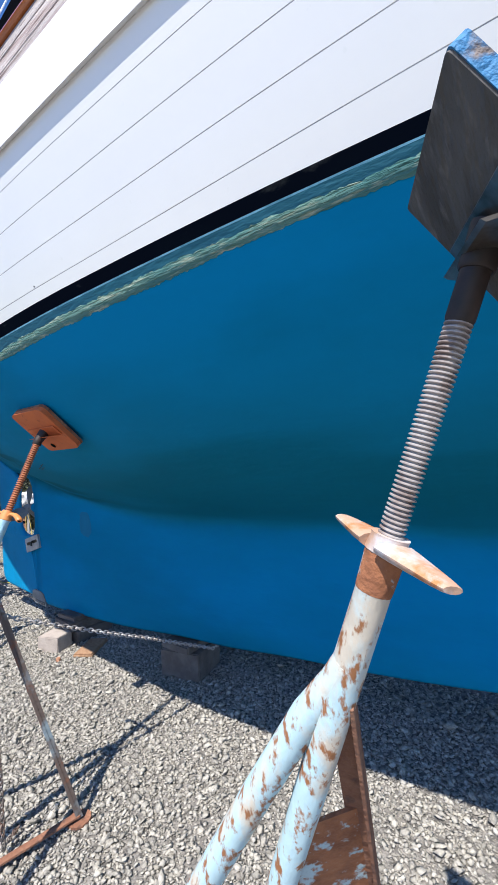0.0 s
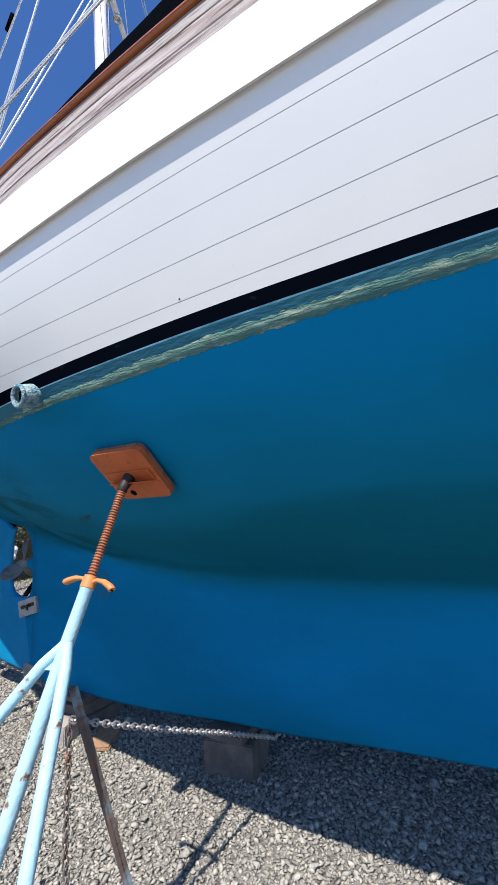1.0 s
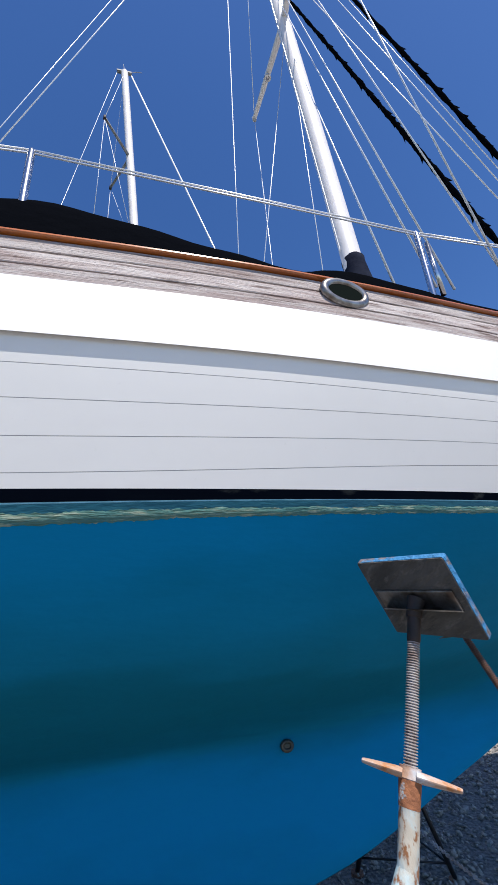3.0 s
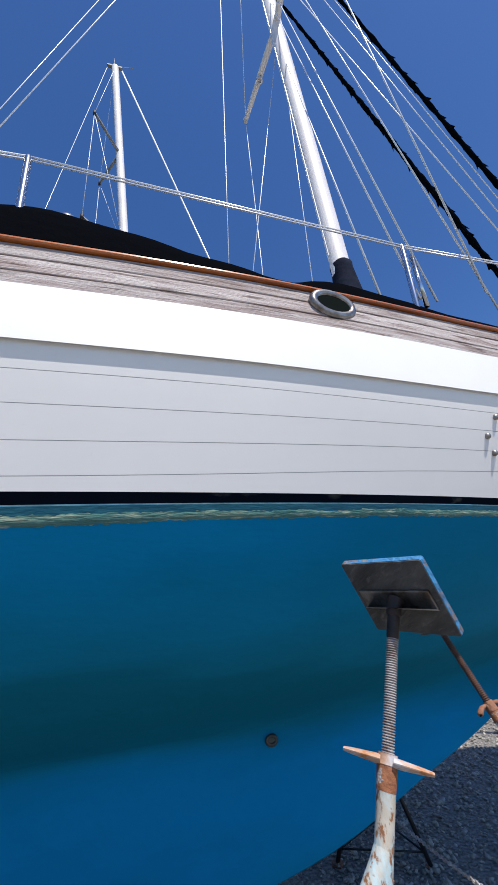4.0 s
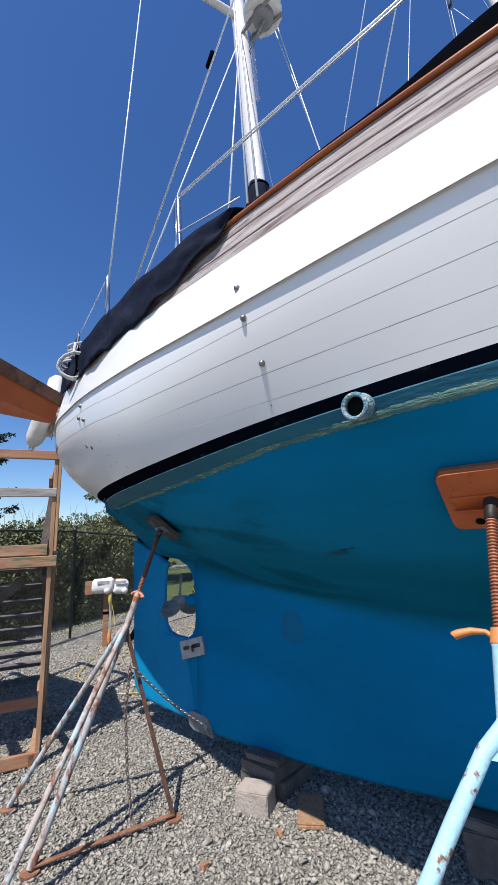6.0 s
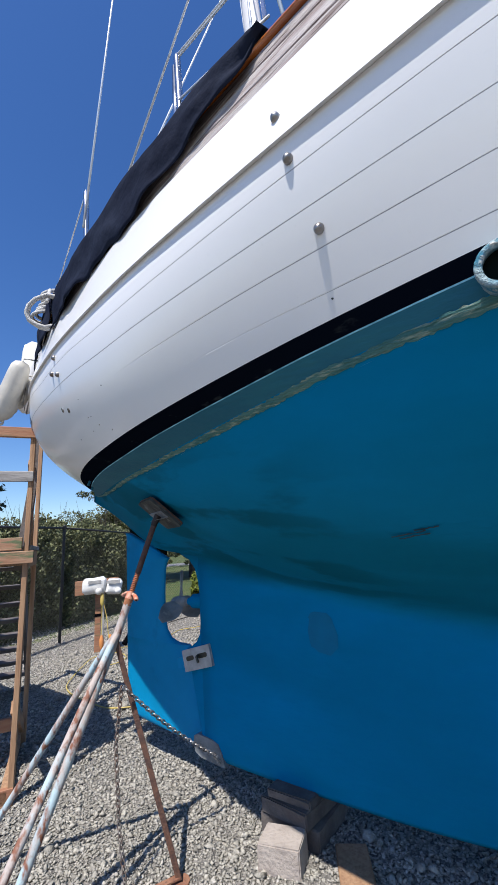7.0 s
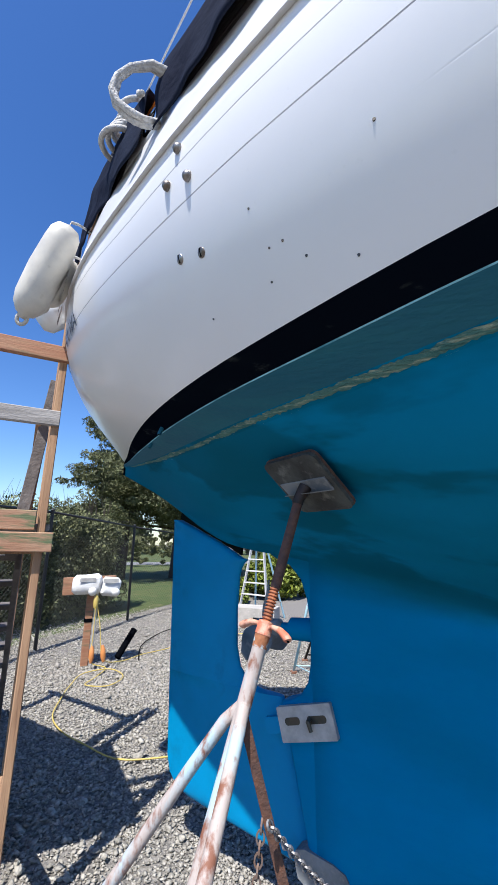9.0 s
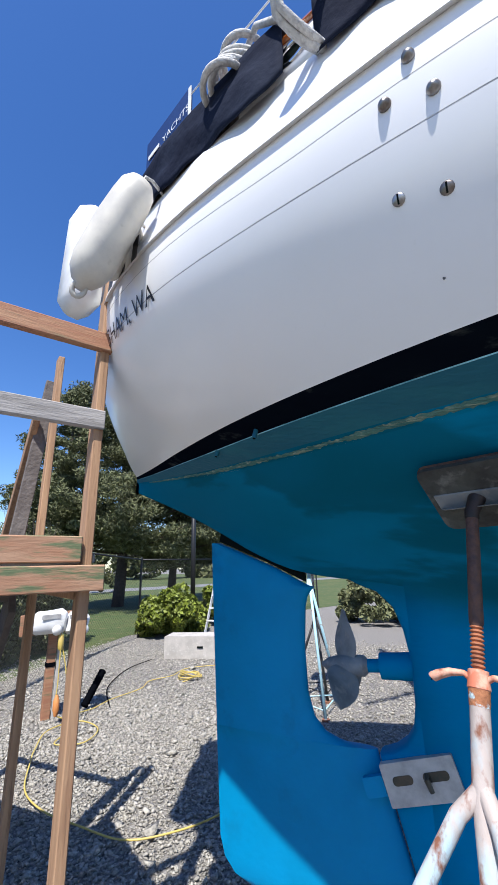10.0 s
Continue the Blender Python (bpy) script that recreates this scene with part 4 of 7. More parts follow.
def dome_bolt(y, f, r, slot=False, proud=0.0):
    """A round stainless bolt head on the topsides."""
    p = on_skin(y, f)
    p2 = on_skin(y + 0.03, f)
    p3 = on_skin(y, f + 0.04)
    nrm = (p2 - p).cross(p3 - p).normalized()
    if nrm.x > 0:
        nrm = -nrm
    p = p + nrm * proud
    k = 0.3 if slot else 1.0
    bolt = part("bolt_head", tube([p - nrm * 0.01, p + nrm * 0.004 * k, p + nrm * 0.010 * k, p + nrm * 0.016 * k, p + nrm * 0.018 * k], [r, r, r * 0.86, r * 0.5, 0.001], 14), M_DULLSTEEL, boat, smooth=True)
    if slot:
        side = (p3 - p).normalized()
        part("bolt_slot", beam(p + nrm * 0.0048 - side * r * 0.75, p + nrm * 0.0048 + side * r * 0.75, 0.004, 0.002, nrm, 0), M_DARKHOLE, bolt)


for y, z, pr in ((2.514, 2.865, 0.016), (2.494, 2.721, 0.0), (2.46, 2.528, 0.0)):
    dome_bolt(y, f_at(y, z), 0.0145, proud=pr)
for y, z in ((4.262, 2.846), (4.226, 2.735), (4.325, 2.772)):
    dome_bolt(y, f_at(y, z), 0.0155)
for y, z in ((4.328, 2.568), (4.23, 2.538)):
    dome_bolt(y, f_at(y, z), 0.0155, True)
for y, f in ((-1.233, 1.328), (-1.185, 0.914), (-1.128, 0.688), (-1.177, 0.503)):
    dome_bolt(y, f, 0.016)
for y, f in ((4.03, 0.44), (3.995, 0.266), (3.953, 0.258), (3.9, 0.165), (3.78, 0.074), (4.014, 0.157), (3.70, 0.392), (4.26, 0.17), (2.48, 0.098), (1.237, 0.131)):
    p = on_skin(y, f)
    part("screw_hole", tube([p + Vector((0.004, 0, 0)), p + Vector((-0.0008, 0, -0.0003))], [0.0034, 0.0034], 8), M_BRONZE, boat)


# exhaust pipe end at the waterline and hawse hole in the bulwark
M_CRUST = material("crusted_skin_fitting", (0.34, 0.44, 0.46), 0.9, second=(0.05, 0.22, 0.32), scale=25, mix=(0.4, 0.6), third=(0.6, 0.6, 0.56), scale3=60, bump=0.8, bump_scale=120)
ec = Vector((-1.668, 2.10, 2.258))
en = Vector((-1, 0.05, -0.12))
exhaust = part("exhaust_outlet", torus(ec, en, (0, 0, 1), 0.043, 0.043, 0.0085), M_CRUST, boat, "crusted round exhaust outlet at the waterline", smooth=True)
part("exhaust_bore", disc(ec - en.normalized() * 0.022, en, (0, 0, 1), 0.039, 0.039), M_DARKHOLE, exhaust)
bm = bmesh.new()
ring_tube(bm, [ec + Vector((0.08, 0, 0.02)), ec + Vector((0.014, 0, 0)), ec], [0.050, 0.050, 0.046], 20, False)
ring_tube(bm, [ec + Vector((0.08, 0, 0.02)), ec], [0.037, 0.038], 20, False)
part("exhaust_wall", bm, M_CRUST, exhaust, smooth=True, angle=40)
hb, _ = level(-0.33, 1.0 + (3.225 - interp(Z_RUB, -0.33)) / 0.475)
hc = Vector((-hb - 0.018, -0.33, 3.225))
hn = Vector((-1, -0.14, 0.05))
hawse = part("hawse_hole", torus(hc, hn, (0, 0, 1), 0.105, 0.062, 0.020, 36), M_DULLSTEEL, boat, "oval stainless hawse hole in the bulwark", smooth=True)
part("hawse_bore", disc(hc + hn.normalized() * 0.010, hn, (0, 0, 1), 0.105, 0.062, 36), M_DARKHOLE, hawse)
# small intake on the keel and a scar in the paint
part("keel_intake", torus((-0.152, -0.33, 1.235), (-1, 0, 0.1), (0, 0, 1), 0.030, 0.022, 0.012, 20, 8), M_BRONZE, boat, "small weathered intake grille", smooth=True)
part("keel_intake_face", disc((-0.156, -0.33, 1.235), (-1, 0, 0.1), (0, 0, 1), 0.032, 0.024, 20), M_BRONZE, boat)
for y0 in (4.963, 5.249):
    p0 = on_skin(y0, -0.085)
    d0 = Vector((-0.35, 0.1, -1)).normalized()
    stub = part("drain_stub", tube([p0 - d0 * 0.03, p0 + d0 * 0.012, p0 + d0 * 0.02], [0.010, 0.010, 0.009], 12), M_TEAL, boat, smooth=True, angle=40)
    part("drain_bore", disc(p0 + d0 * 0.0205, d0, (0, 1, 0), 0.0065, 0.0065, 12), M_DARKHOLE, stub)
# scuffs in the bottom paint and a patch of darker paint on the keel
rnd = random.Random(17)
for y0, x0, z0, length in ((2.45, -1.041, 1.765, 0.10), (2.50, -1.022, 1.752, 0.15), (2.49, -1.012, 1.742, 0.13), (2.74, -1.01, 1.80, 0.04)):
    n_out = Vector((-0.58, 0.10, -0.81))
    along = Vector((0.056, 0.162, -0.02)).normalized()
    across = n_out.cross(along).normalized()
    bm = bmesh.new()
    top = [Vector((x0, y0, z0)) + n_out * 0.003 + along * length * k / 8 + across * rnd.uniform(0.001, 0.005) for k in range(9)]
    low = [p - across * rnd.uniform(0.003, 0.009) for p in top]
    vt, vl = [bm.verts.new(p) for p in top], [bm.verts.new(p) for p in low]
    for k in range(8):
        bm.faces.new((vt[k], vt[k + 1], vl[k + 1], vl[k]))
    part("scuff_mark", bm, M_SCUFF, boat)
bm = bmesh.new()
ring = []
for k in range(18):
    a = 2 * math.pi * k / 18
    py, pz = 3.45 + 0.10 * math.copysign(abs(math.cos(a)) ** 0.5, math.cos(a)) * rnd.uniform(0.85, 1.1), 1.17 + 0.12 * math.copysign(abs(math.sin(a)) ** 0.5, math.sin(a)) * rnd.uniform(0.85, 1.1)
    ring.append(bm.verts.new((-keel_half(py) * (1.0 - 0.22 * max(0.0, (interp(Z_GARB, py) - pz) / (interp(Z_GARB, py) - interp(Z_KEEL, py)))) - 0.0025, py, pz)))
bm.faces.new(ring)
part("paint_patch", bm, M_PATCH, boat)
# white panel and steel chock where the cloth parts at the quarter
panel = []
for f0, pr in ((1.63, 0.0), (1.635, 0.020), (1.9, 0.019), (2.105, 0.018), (2.108, 0.0)):
    panel.append([Vector((-level(4.38 + 0.03 * k, f0)[0] - pr, 4.38 + 0.03 * k, level(4.38 + 0.03 * k, f0)[1])) for k in range(14)])
strip("quarter_panel", panel, M_WHITE, boat, mirror=False)
cp = on_skin(4.56, 1.86)
part("mooring_chock", torus(cp + Vector((-0.024, 0, 0)), (-1, 0.3, 0), (0, 0, 1), 0.055, 0.038, 0.010, 24, 8), M_STEEL, boat, "oval steel mooring chock", smooth=True)
part("chock_bore", disc(cp + Vector((-0.0235, 0, 0)), (-1, 0.3, 0), (0, 0, 1), 0.052, 0.035, 24), M_DARKHOLE, boat)


# ---------------------------------------------------------------- rig
def mast(name, base, slope, height, rx, ry, label):
    """An oval spar standing on deck, raked aft."""
    bm = bmesh.new()
    rings = []
    n = 20
    for i in range(13):
        z = base[2] + height * i / 12
        c = Vector((0, base[1] + slope * (z - base[2]), z))
        k = 1.0 if i < 11 else 0.85
        rings.append([bm.verts.new(c + Vector((math.cos(a) * rx * k, math.sin(a) * ry * k, 0))) for a in [2 * math.pi * j / n for j in range(n)]])
    for a, b in zip(rings, rings[1:]):
        for j in range(n):
            bm.faces.new((a[j], a[(j + 1) % n], b[(j + 1) % n], b[j]))
    bm.faces.new(rings[-1])
    return part(name, bm, M_MAST, boat, label, smooth=True, angle=50)


MAIN_Y, MIZ_Y = -1.74, 3.50


def main_at(z):
    return Vector((0, MAIN_Y + 0.046 * (z - 3.4), z))


def miz_at(z):
    return Vector((0, MIZ_Y + 0.045 * (z - 3.4), z))


main_mast = mast("main_mast", (0, MAIN_Y, 3.2), 0.046, 13.6, 0.092, 0.12, "tall white painted main mast")
miz_mast = mast("mizzen_mast", (0, MIZ_Y, 3.2), 0.045, 9.8, 0.075, 0.095, "white painted mizzen mast")
part("mast_boot", tube([main_at(3.2), main_at(4.9), main_at(5.2), main_at(5.4), main_at(5.46), main_at(5.5)], [0.20, 0.17, 0.14, 0.122, 0.128, 0.10], 16), M_CANVAS, main_mast, smooth=True)
part("sail_track", beam(main_at(5.6) + Vector((0.0, 0.125, 0)), main_at(16.5) + Vector((0, 0.125, 0)), 0.03, 0.02, (0, 1, 0), 0), M_WIRE, main_mast)
part("sail_track", beam(miz_at(5.4) + Vector((0.0, 0.1, 0)), miz_at(12.5) + Vector((0, 0.1, 0)), 0.03, 0.02, (0, 1, 0), 0), M_WIRE, miz_mast)


def spreader(p0, p1, parent, r=0.045):
    bm = tube([p0, Vector(p0).lerp(Vector(p1), 0.5), p1], [r, r * 0.9, r * 0.7], 12)
    ob = part("spreader", bm, M_MAST, parent, smooth=True, angle=50)
    part("spreader_tip", tube([Vector(p1) + Vector((0, 0, 0.03)), Vector(p1) - Vector((0, 0, 0.05))], [0.04, 0.035], 10), M_ROPE, ob, smooth=True)
    mid = Vector(p0).lerp(Vector(p1), 0.52)
    part("deck_light", torus(mid - Vector((0, 0, 0.06)), (0, 0, 1), (0, 1, 0), 0.045, 0.045, 0.02, 16, 8), M_STEEL, ob, smooth=True)


MZ_TIP_S, MZ_TIP_P = Vector((-1.0, 4.30, 8.47)), Vector((1.0, 4.30, 8.47))
spreader(miz_at(8.2), MZ_TIP_S, miz_mast)
spreader(miz_at(8.2), MZ_TIP_P, miz_mast)
MN_TIP_S, MN_TIP_P = Vector((-1.3, -1.24, 10.3)), Vector((1.3, -1.24, 10.3))
spreader(main_at(10.5), MN_TIP_S, main_mast, 0.055)
spreader(main_at(10.5), MN_TIP_P, main_mast, 0.055)


def lathe(profile, c, axis, n=28):
    """A round body from (radius, height) rows along an axis."""
    bm = bmesh.new()
    c, axis = Vector(c), Vector(axis).normalized()
    u = axis.orthogonal().normalized()
    w = axis.cross(u)
    rings = [[bm.verts.new(c + axis * h + (u * math.cos(a) + w * math.sin(a)) * max(r, 1e-4)) for a in [2 * math.pi * k / n for k in range(n)]] for r, h in profile]
    for a, b in zip(rings, rings[1:]):
        for k in range(n):
            bm.faces.new((a[k], a[(k + 1) % n], b[(k + 1) % n], b[k]))
    bm.faces.new(rings[0][::-1])
    bm.faces.new(rings[-1])
    return bm


# radar scanner and satellite dome on brackets ahead of the mizzen
rc = miz_at(7.84) + Vector((0.0, -0.325, 0))
radar = part("radar_scanner", lathe([(0.16, -0.01), (0.205, 0.0), (0.225, 0.025), (0.23, 0.075), (0.22, 0.13), (0.19, 0.17), (0.10, 0.187), (0.0, 0.19)], rc, (0, 0, 1), 36), M_PLASTIC, boat, "white radar scanner on a mast bracket", smooth=True, angle=50)
part("radar_base", lathe([(0.10, -0.07), (0.12, -0.06), (0.13, 0.0)], rc, (0, 0, 1)), M_GREYMETAL, radar, smooth=True, angle=40)
for s in (-0.11, 0.11):
    part("radar_bracket", beam(rc + Vector((s, -0.2, -0.035)), miz_at(7.86) + Vector((s * 0.5, -0.05, -0.05)), 0.03, 0.05), M_GREYMETAL, radar)
part("radar_brace", beam(rc + Vector((0, -0.02, -0.07)), miz_at(7.5) + Vector((0, -0.08, 0)), 0.03, 0.02), M_GREYMETAL, radar)
for dx, dy in ((-0.13, -0.12), (0.13, -0.12), (0.13, 0.1), (-0.13, 0.1)):
    part("radar_foot", beam(rc + Vector((dx, dy - 0.05, -0.018)), rc + Vector((dx, dy + 0.05, -0.018)), 0.05, 0.02), M_PLASTIC, radar)
sc = miz_at(9.62) + Vector((0.05, -0.215, 0))
dome = part("satellite_dome", lathe([(0.10, 0.0), (0.125, 0.02), (0.135, 0.07), (0.125, 0.11), (0.135, 0.13), (0.135, 0.22), (0.115, 0.30), (0.065, 0.35), (0.0, 0.37)], sc, (0, 0, 1)), M_PLASTIC, boat, "small white satellite dome", smooth=True, angle=60)
part("dome_bracket", beam(sc + Vector((0, 0, -0.02)), miz_at(9.56), 0.05, 0.04), M_GREYMETAL, dome)
part("anemometer", lathe([(0.03, 0), (0.045, 0.03), (0.03, 0.07)], MZ_TIP_S.lerp(miz_at(8.2), 0.70) + Vector((0, 0, 0.1)), (0, 0, 1), 12), M_PLASTIC, boat, smooth=True)
part("anemometer_stem", tube([MZ_TIP_S.lerp(miz_at(8.2), 0.70), MZ_TIP_S.lerp(miz_at(8.2), 0.70) + Vector((0, 0, 0.11))], 0.008, 6), M_STEEL, boat)
part("hoist_block", beam(miz_at(7.4) + Vector((-0.05, -0.16, 0)), miz_at(6.6) + Vector((-0.05, -0.16, 0)), 0.03, 0.04), M_STEEL, miz_mast)


jumper = miz_at(10.5)
JUMP_TIP = Vector((0.12, 3.19, 10.78))
part("jumper_strut", tube([jumper, JUMP_TIP], [0.026, 0.02], 10), M_MAST, miz_mast, smooth=True)


def wire(p0, p1, r=0.0066, mat=None, name="rigging_wire"):
    part(name, tube([p0, p1], r, 6), mat or M_WIRE, boat, smooth=True)


RIG = [
    (MZ_TIP_S, (-1.58, 3.86, 3.45)), (MZ_TIP_S, miz_at(12.4)), (MZ_TIP_P, (1.58, 3.86, 3.45)), (MZ_TIP_P, miz_at(12.4)),
    (main_at(16.6), (-1.50, 3.74, 3.42)), (miz_at(7.9), (-1.48, 3.67, 3.45)),
    (miz_at(10.6), (-1.69, 2.50, 3.36)), (miz_at(10.9), (-1.69, 2.44, 3.36)), (miz_at(8.1), (-1.69, 2.62, 3.36)),
    (miz_at(9.6) + Vector((0.12, -0.2, 0)), (0.65, 2.66, 3.4)), (miz_at(8.9) + Vector((0.2, -0.2, 0)), (0.70, 2.60, 3.4)),
    ((0.86, 0.3, 15.6), (0.84, 3.78, 3.4)), ((-0.66, -1.1, 14.6), (0.15, 3.05, 3.4)),
    (JUMP_TIP, miz_at(12.6)), (JUMP_TIP, miz_at(8.5)),
    (MN_TIP_P, (1.68, -1.35, 3.45)), (MN_TIP_P, main_at(16.4)), (MN_TIP_S, main_at(16.4)), (MN_TIP_S, (-1.66, -1.35, 3.5)),
    (main_at(10.3), (1.68, -0.62, 3.4)), (main_at(10.0), (1.66, -2.1, 3.5)),
    ((0.25, -0.62, 11.5), (1.66, -0.68, 3.4)), (main_at(11.4), (-1.60, -0.94, 3.45)), (main_at(12.5), (-1.60, -1.05, 3.45)),
    (main_at(9.6), (-1.6, -0.69, 3.42)), (main_at(14.5) + Vector((0, -0.2, 0)), (-1.52, -1.6, 3.5)),
    (main_at(13.0) + Vector((0, -0.1, 0)), (-1.2, -2.9, 3.7)), (main_at(15.0) + Vector((0, -0.1, 0)), (-0.9, -3.7, 3.8)), (main_at(16.2), (-0.4, -5.0, 4.0)),
]
for a, b in RIG:
    wire(a, b)
ins = Vector((-1.29, 3.07, 5.32))
part("stay_insulator", tube([ins - Vector((0.006, -0.021, 0.06)), ins + Vector((0.006, -0.021, 0.06))], 0.017, 10), M_BLACK, boat, "black stay insulator", smooth=True)
# furled headsails in black covers
def furled_sail(top, low, seed):
    """A sail rolled round its stay: a lumpy roll that thickens downwards, with frayed tongues of cloth along it."""
    rnd = random.Random(seed)
    top, low = Vector(top), Vector(low)
    n = 150
    pts = [top.lerp(low, k / n) for k in range(n + 1)]
    radii = [0.020 + 0.026 * k / n + 0.005 * math.sin(k * 0.9) + rnd.uniform(-0.004, 0.006) for k in range(n + 1)]
    bm = tube(pts, radii, 9)
    along = (low - top).normalized()
    side = along.orthogonal().normalized()
    other = along.cross(side)
    for k in range(4, n - 2):
        a = 2.4 * k + rnd.uniform(-0.4, 0.4)
        d = side * math.cos(a) + other * math.sin(a)
        w = along.cross(d)
        reach = (0.018 + 0.05 * k / n) * rnd.uniform(0.3, 1.0)
        root = pts[k] + d * radii[k] * 0.8
        q = [bm.verts.new(p) for p in (root - along * 0.05, root + along * 0.06 + w * 0.012, root + along * 0.06 - w * 0.012, root + d * reach + along * rnd.uniform(0.06, 0.14))]
        for f in ((0, 1, 3), (0, 3, 2), (1, 2, 3), (0, 2, 1)):
            bm.faces.new([q[x] for x in f])
    part("furled_headsail", bm, M_BLACK, boat, "headsail furled in a frayed black cover", smooth=True, angle=40)


furled_sail(main_at(16.4), (0, -6.2, 4.3), 71)
furled_sail(main_at(11.9), (0, -4.75, 4.1), 72)
# sail cover hanging down the mizzen from its boom
part("mizzen_sail_cover", tube([miz_at(5.55), miz_at(5.3) + Vector((0, 0.05, 0)), miz_at(4.7) + Vector((0, 0.25, 0)), miz_at(4.35) + Vector((0, 0.7, 0)), Vector((0, 6.2, 4.5))], [0.10, 0.115, 0.15, 0.17, 0.12], 14), M_CANVAS, boat, "navy sail cover on the mizzen boom", smooth=True)
part("mast_sleeve", tube([miz_at(3.3), miz_at(4.2), miz_at(5.2), miz_at(5.46), miz_at(5.5)], [0.150, 0.145, 0.125, 0.118, 0.10], 16), M_CANVAS, boat, "navy canvas sleeve round the mizzen mast", smooth=True)
part("cover_strap", torus(miz_at(5.5), (0, 0, 1), (0, 1, 0), 0.098, 0.112, 0.012, 20, 8), M_BLACK, boat, smooth=True)

# stanchions and lifelines
STANCH = [(-1.52, -2.6, 3.98), (-1.62, -0.9, 3.82), (-1.70, 1.0, 3.83), (-1.63, 3.05, 3.82), (-1.55, 3.90, 3.74)]
for i, (x, y, z) in enumerate(STANCH):
    for s in (1, -1):
        foot = Vector((s * (x + 0.02), y, z - 0.52))
        st = part("stanchion", tube([foot, (s * x, y, z - 0.02), (s * x, y, z)], [0.0155, 0.0155, 0.008], 10), M_STEEL, boat, smooth=True, angle=50)
        part("stanchion_base", tube([foot, foot + Vector((0, 0, 0.05))], [0.032, 0.02], 10), M_STEEL, st, smooth=True, angle=40)
for s in (1, -1):
    part("stanchion", tube([(s * -1.615, 3.08, 3.36), (s * -1.615, 3.08, 3.79)], 0.014, 10), M_STEEL, boat, smooth=True)
    part("stanchion", tube([(s * -1.60, -0.97, 3.4), (s * -1.60, -0.97, 3.77)], 0.013, 10), M_STEEL, boat, smooth=True)
    wire((s * -1.63, 3.05, 3.56), (s * -1.67, 2.56, 3.45), 0.0046, name="lifeline")
    wire((s * -1.55, 3.90, 3.73), (s * -1.10, 5.14, 3.89), 0.004, name="lifeline")
    for a, b in zip(STANCH[:-1], STANCH[1:-1]):
        for dz in (-0.006, -0.026):
            wire((s * a[0], a[1], a[2] + dz), (s * b[0], b[1], b[2] + dz), 0.0046, name="lifeline")


# canvas: spray cloth draped over the rail aft, low tent of black canvas inside the rail amidships and forward
def drape(name, y0, y1, top, low, mat, label, n=90, m=14, seed=3):
    """A cloth laid over the rail and hanging down outside it in shallow folds."""
    rnd = random.Random(seed)
    ph = [rnd.uniform(0, 6.3) for _ in range(5)]
    verts, faces = [], []
    for i in range(n + 1):
        y = y0 + (y1 - y0) * i / n
        b, zr = level(y, 2.19)
        zt = top(y)
        zl = low(y) + 0.014 * math.sin(y * 7 + ph[0]) + 0.009 * math.sin(y * 17 + ph[1]) + 0.006 * math.sin(y * 33 + ph[3])
        fold = 0.022 * math.sin(y * 6 + ph[2]) + 0.018 * math.sin(y * 15 + ph[3]) + 0.009 * math.sin(y * 37 + ph[0])
        for k in range(m + 1):
            u = k / m
            if u < 0.3:
                w = u / 0.3
                x = -b + 0.16 * (1 - w) - 0.072 * w
                z = zt + (zr + 0.01 - zt) * w ** 1.5 + 0.02 * math.sin(math.pi * w) + 0.012 * math.sin(y * 11 + 4 * w + ph[4])
            else:
                w = (u - 0.3) / 0.7
                z = zr + 0.01 - (zr + 0.01 - zl) * w
                bz, _ = level(y, 1 + (z - interp(Z_RUB, y)) / 0.475)
                x = -bz - 0.038 - 0.034 * (1 - w) - 0.38 * (fold + 0.020 * math.sin(y * 9 + 6 * w + ph[1]) + 0.014 * math.sin(y * 4 - 9 * w) + 0.010 * math.sin(y * 23 + 11 * w)) * (0.3 + 0.7 * w)
            verts.append(Vector((x, y, z)))
    for i in range(n):
        for k in range(m):
            a = i * (m + 1) + k
            faces.append((a, a + 1, a + m + 2, a + m + 1))
    ob = link_mesh(name, verts, faces, mat, boat, True, label)
    so = ob.modifiers.new("thick", "SOLIDIFY")
    so.thickness = 0.006
    return ob


drape("spray_cloth", 2.57, 4.47, lambda y: interp([(2.57, 3.42), (2.75, 3.50), (3.0, 3.56), (3.5, 3.58), (4.0, 3.57), (4.47, 3.54)], y), lambda y: interp([(2.57, 3.36), (2.64, 3.25), (2.85, 3.20), (3.1, 3.17), (3.4, 3.12), (3.8, 3.13), (4.2, 3.14), (4.47, 3.12)], y), M_CANVAS, "navy canvas spray cloth draped over the rail")
drape("spray_cloth", 4.58, 5.52, lambda y: 3.40 - 0.03 * (y - 4.6), lambda y: interp([(4.58, 3.18), (4.66, 3.15), (4.85, 3.20), (5.05, 3.21), (5.3, 3.25), (5.52, 3.28)], y), M_CANVAS, "navy canvas spray cloth draped over the rail", 34, 14, 5)
COVER = [[(-0.15, 0.03), (0.05, 0.14), (0.3, 0.22), (0.55, 0.31), (0.85, 0.39), (1.0, 0.385), (1.2, 0.34), (1.45, 0.27), (1.65, 0.20), (1.85, 0.13), (2.1, 0.09), (2.45, 0.075), (2.62, 0.06), (3.3, 0.05)], [(-4.2, 0.05), (-3.0, 0.12), (-2.0, 0.13), (-1.3, 0.11), (-0.82, 0.165), (-0.5, 0.21), (-0.24, 0.15), (-0.1, 0.02)]]
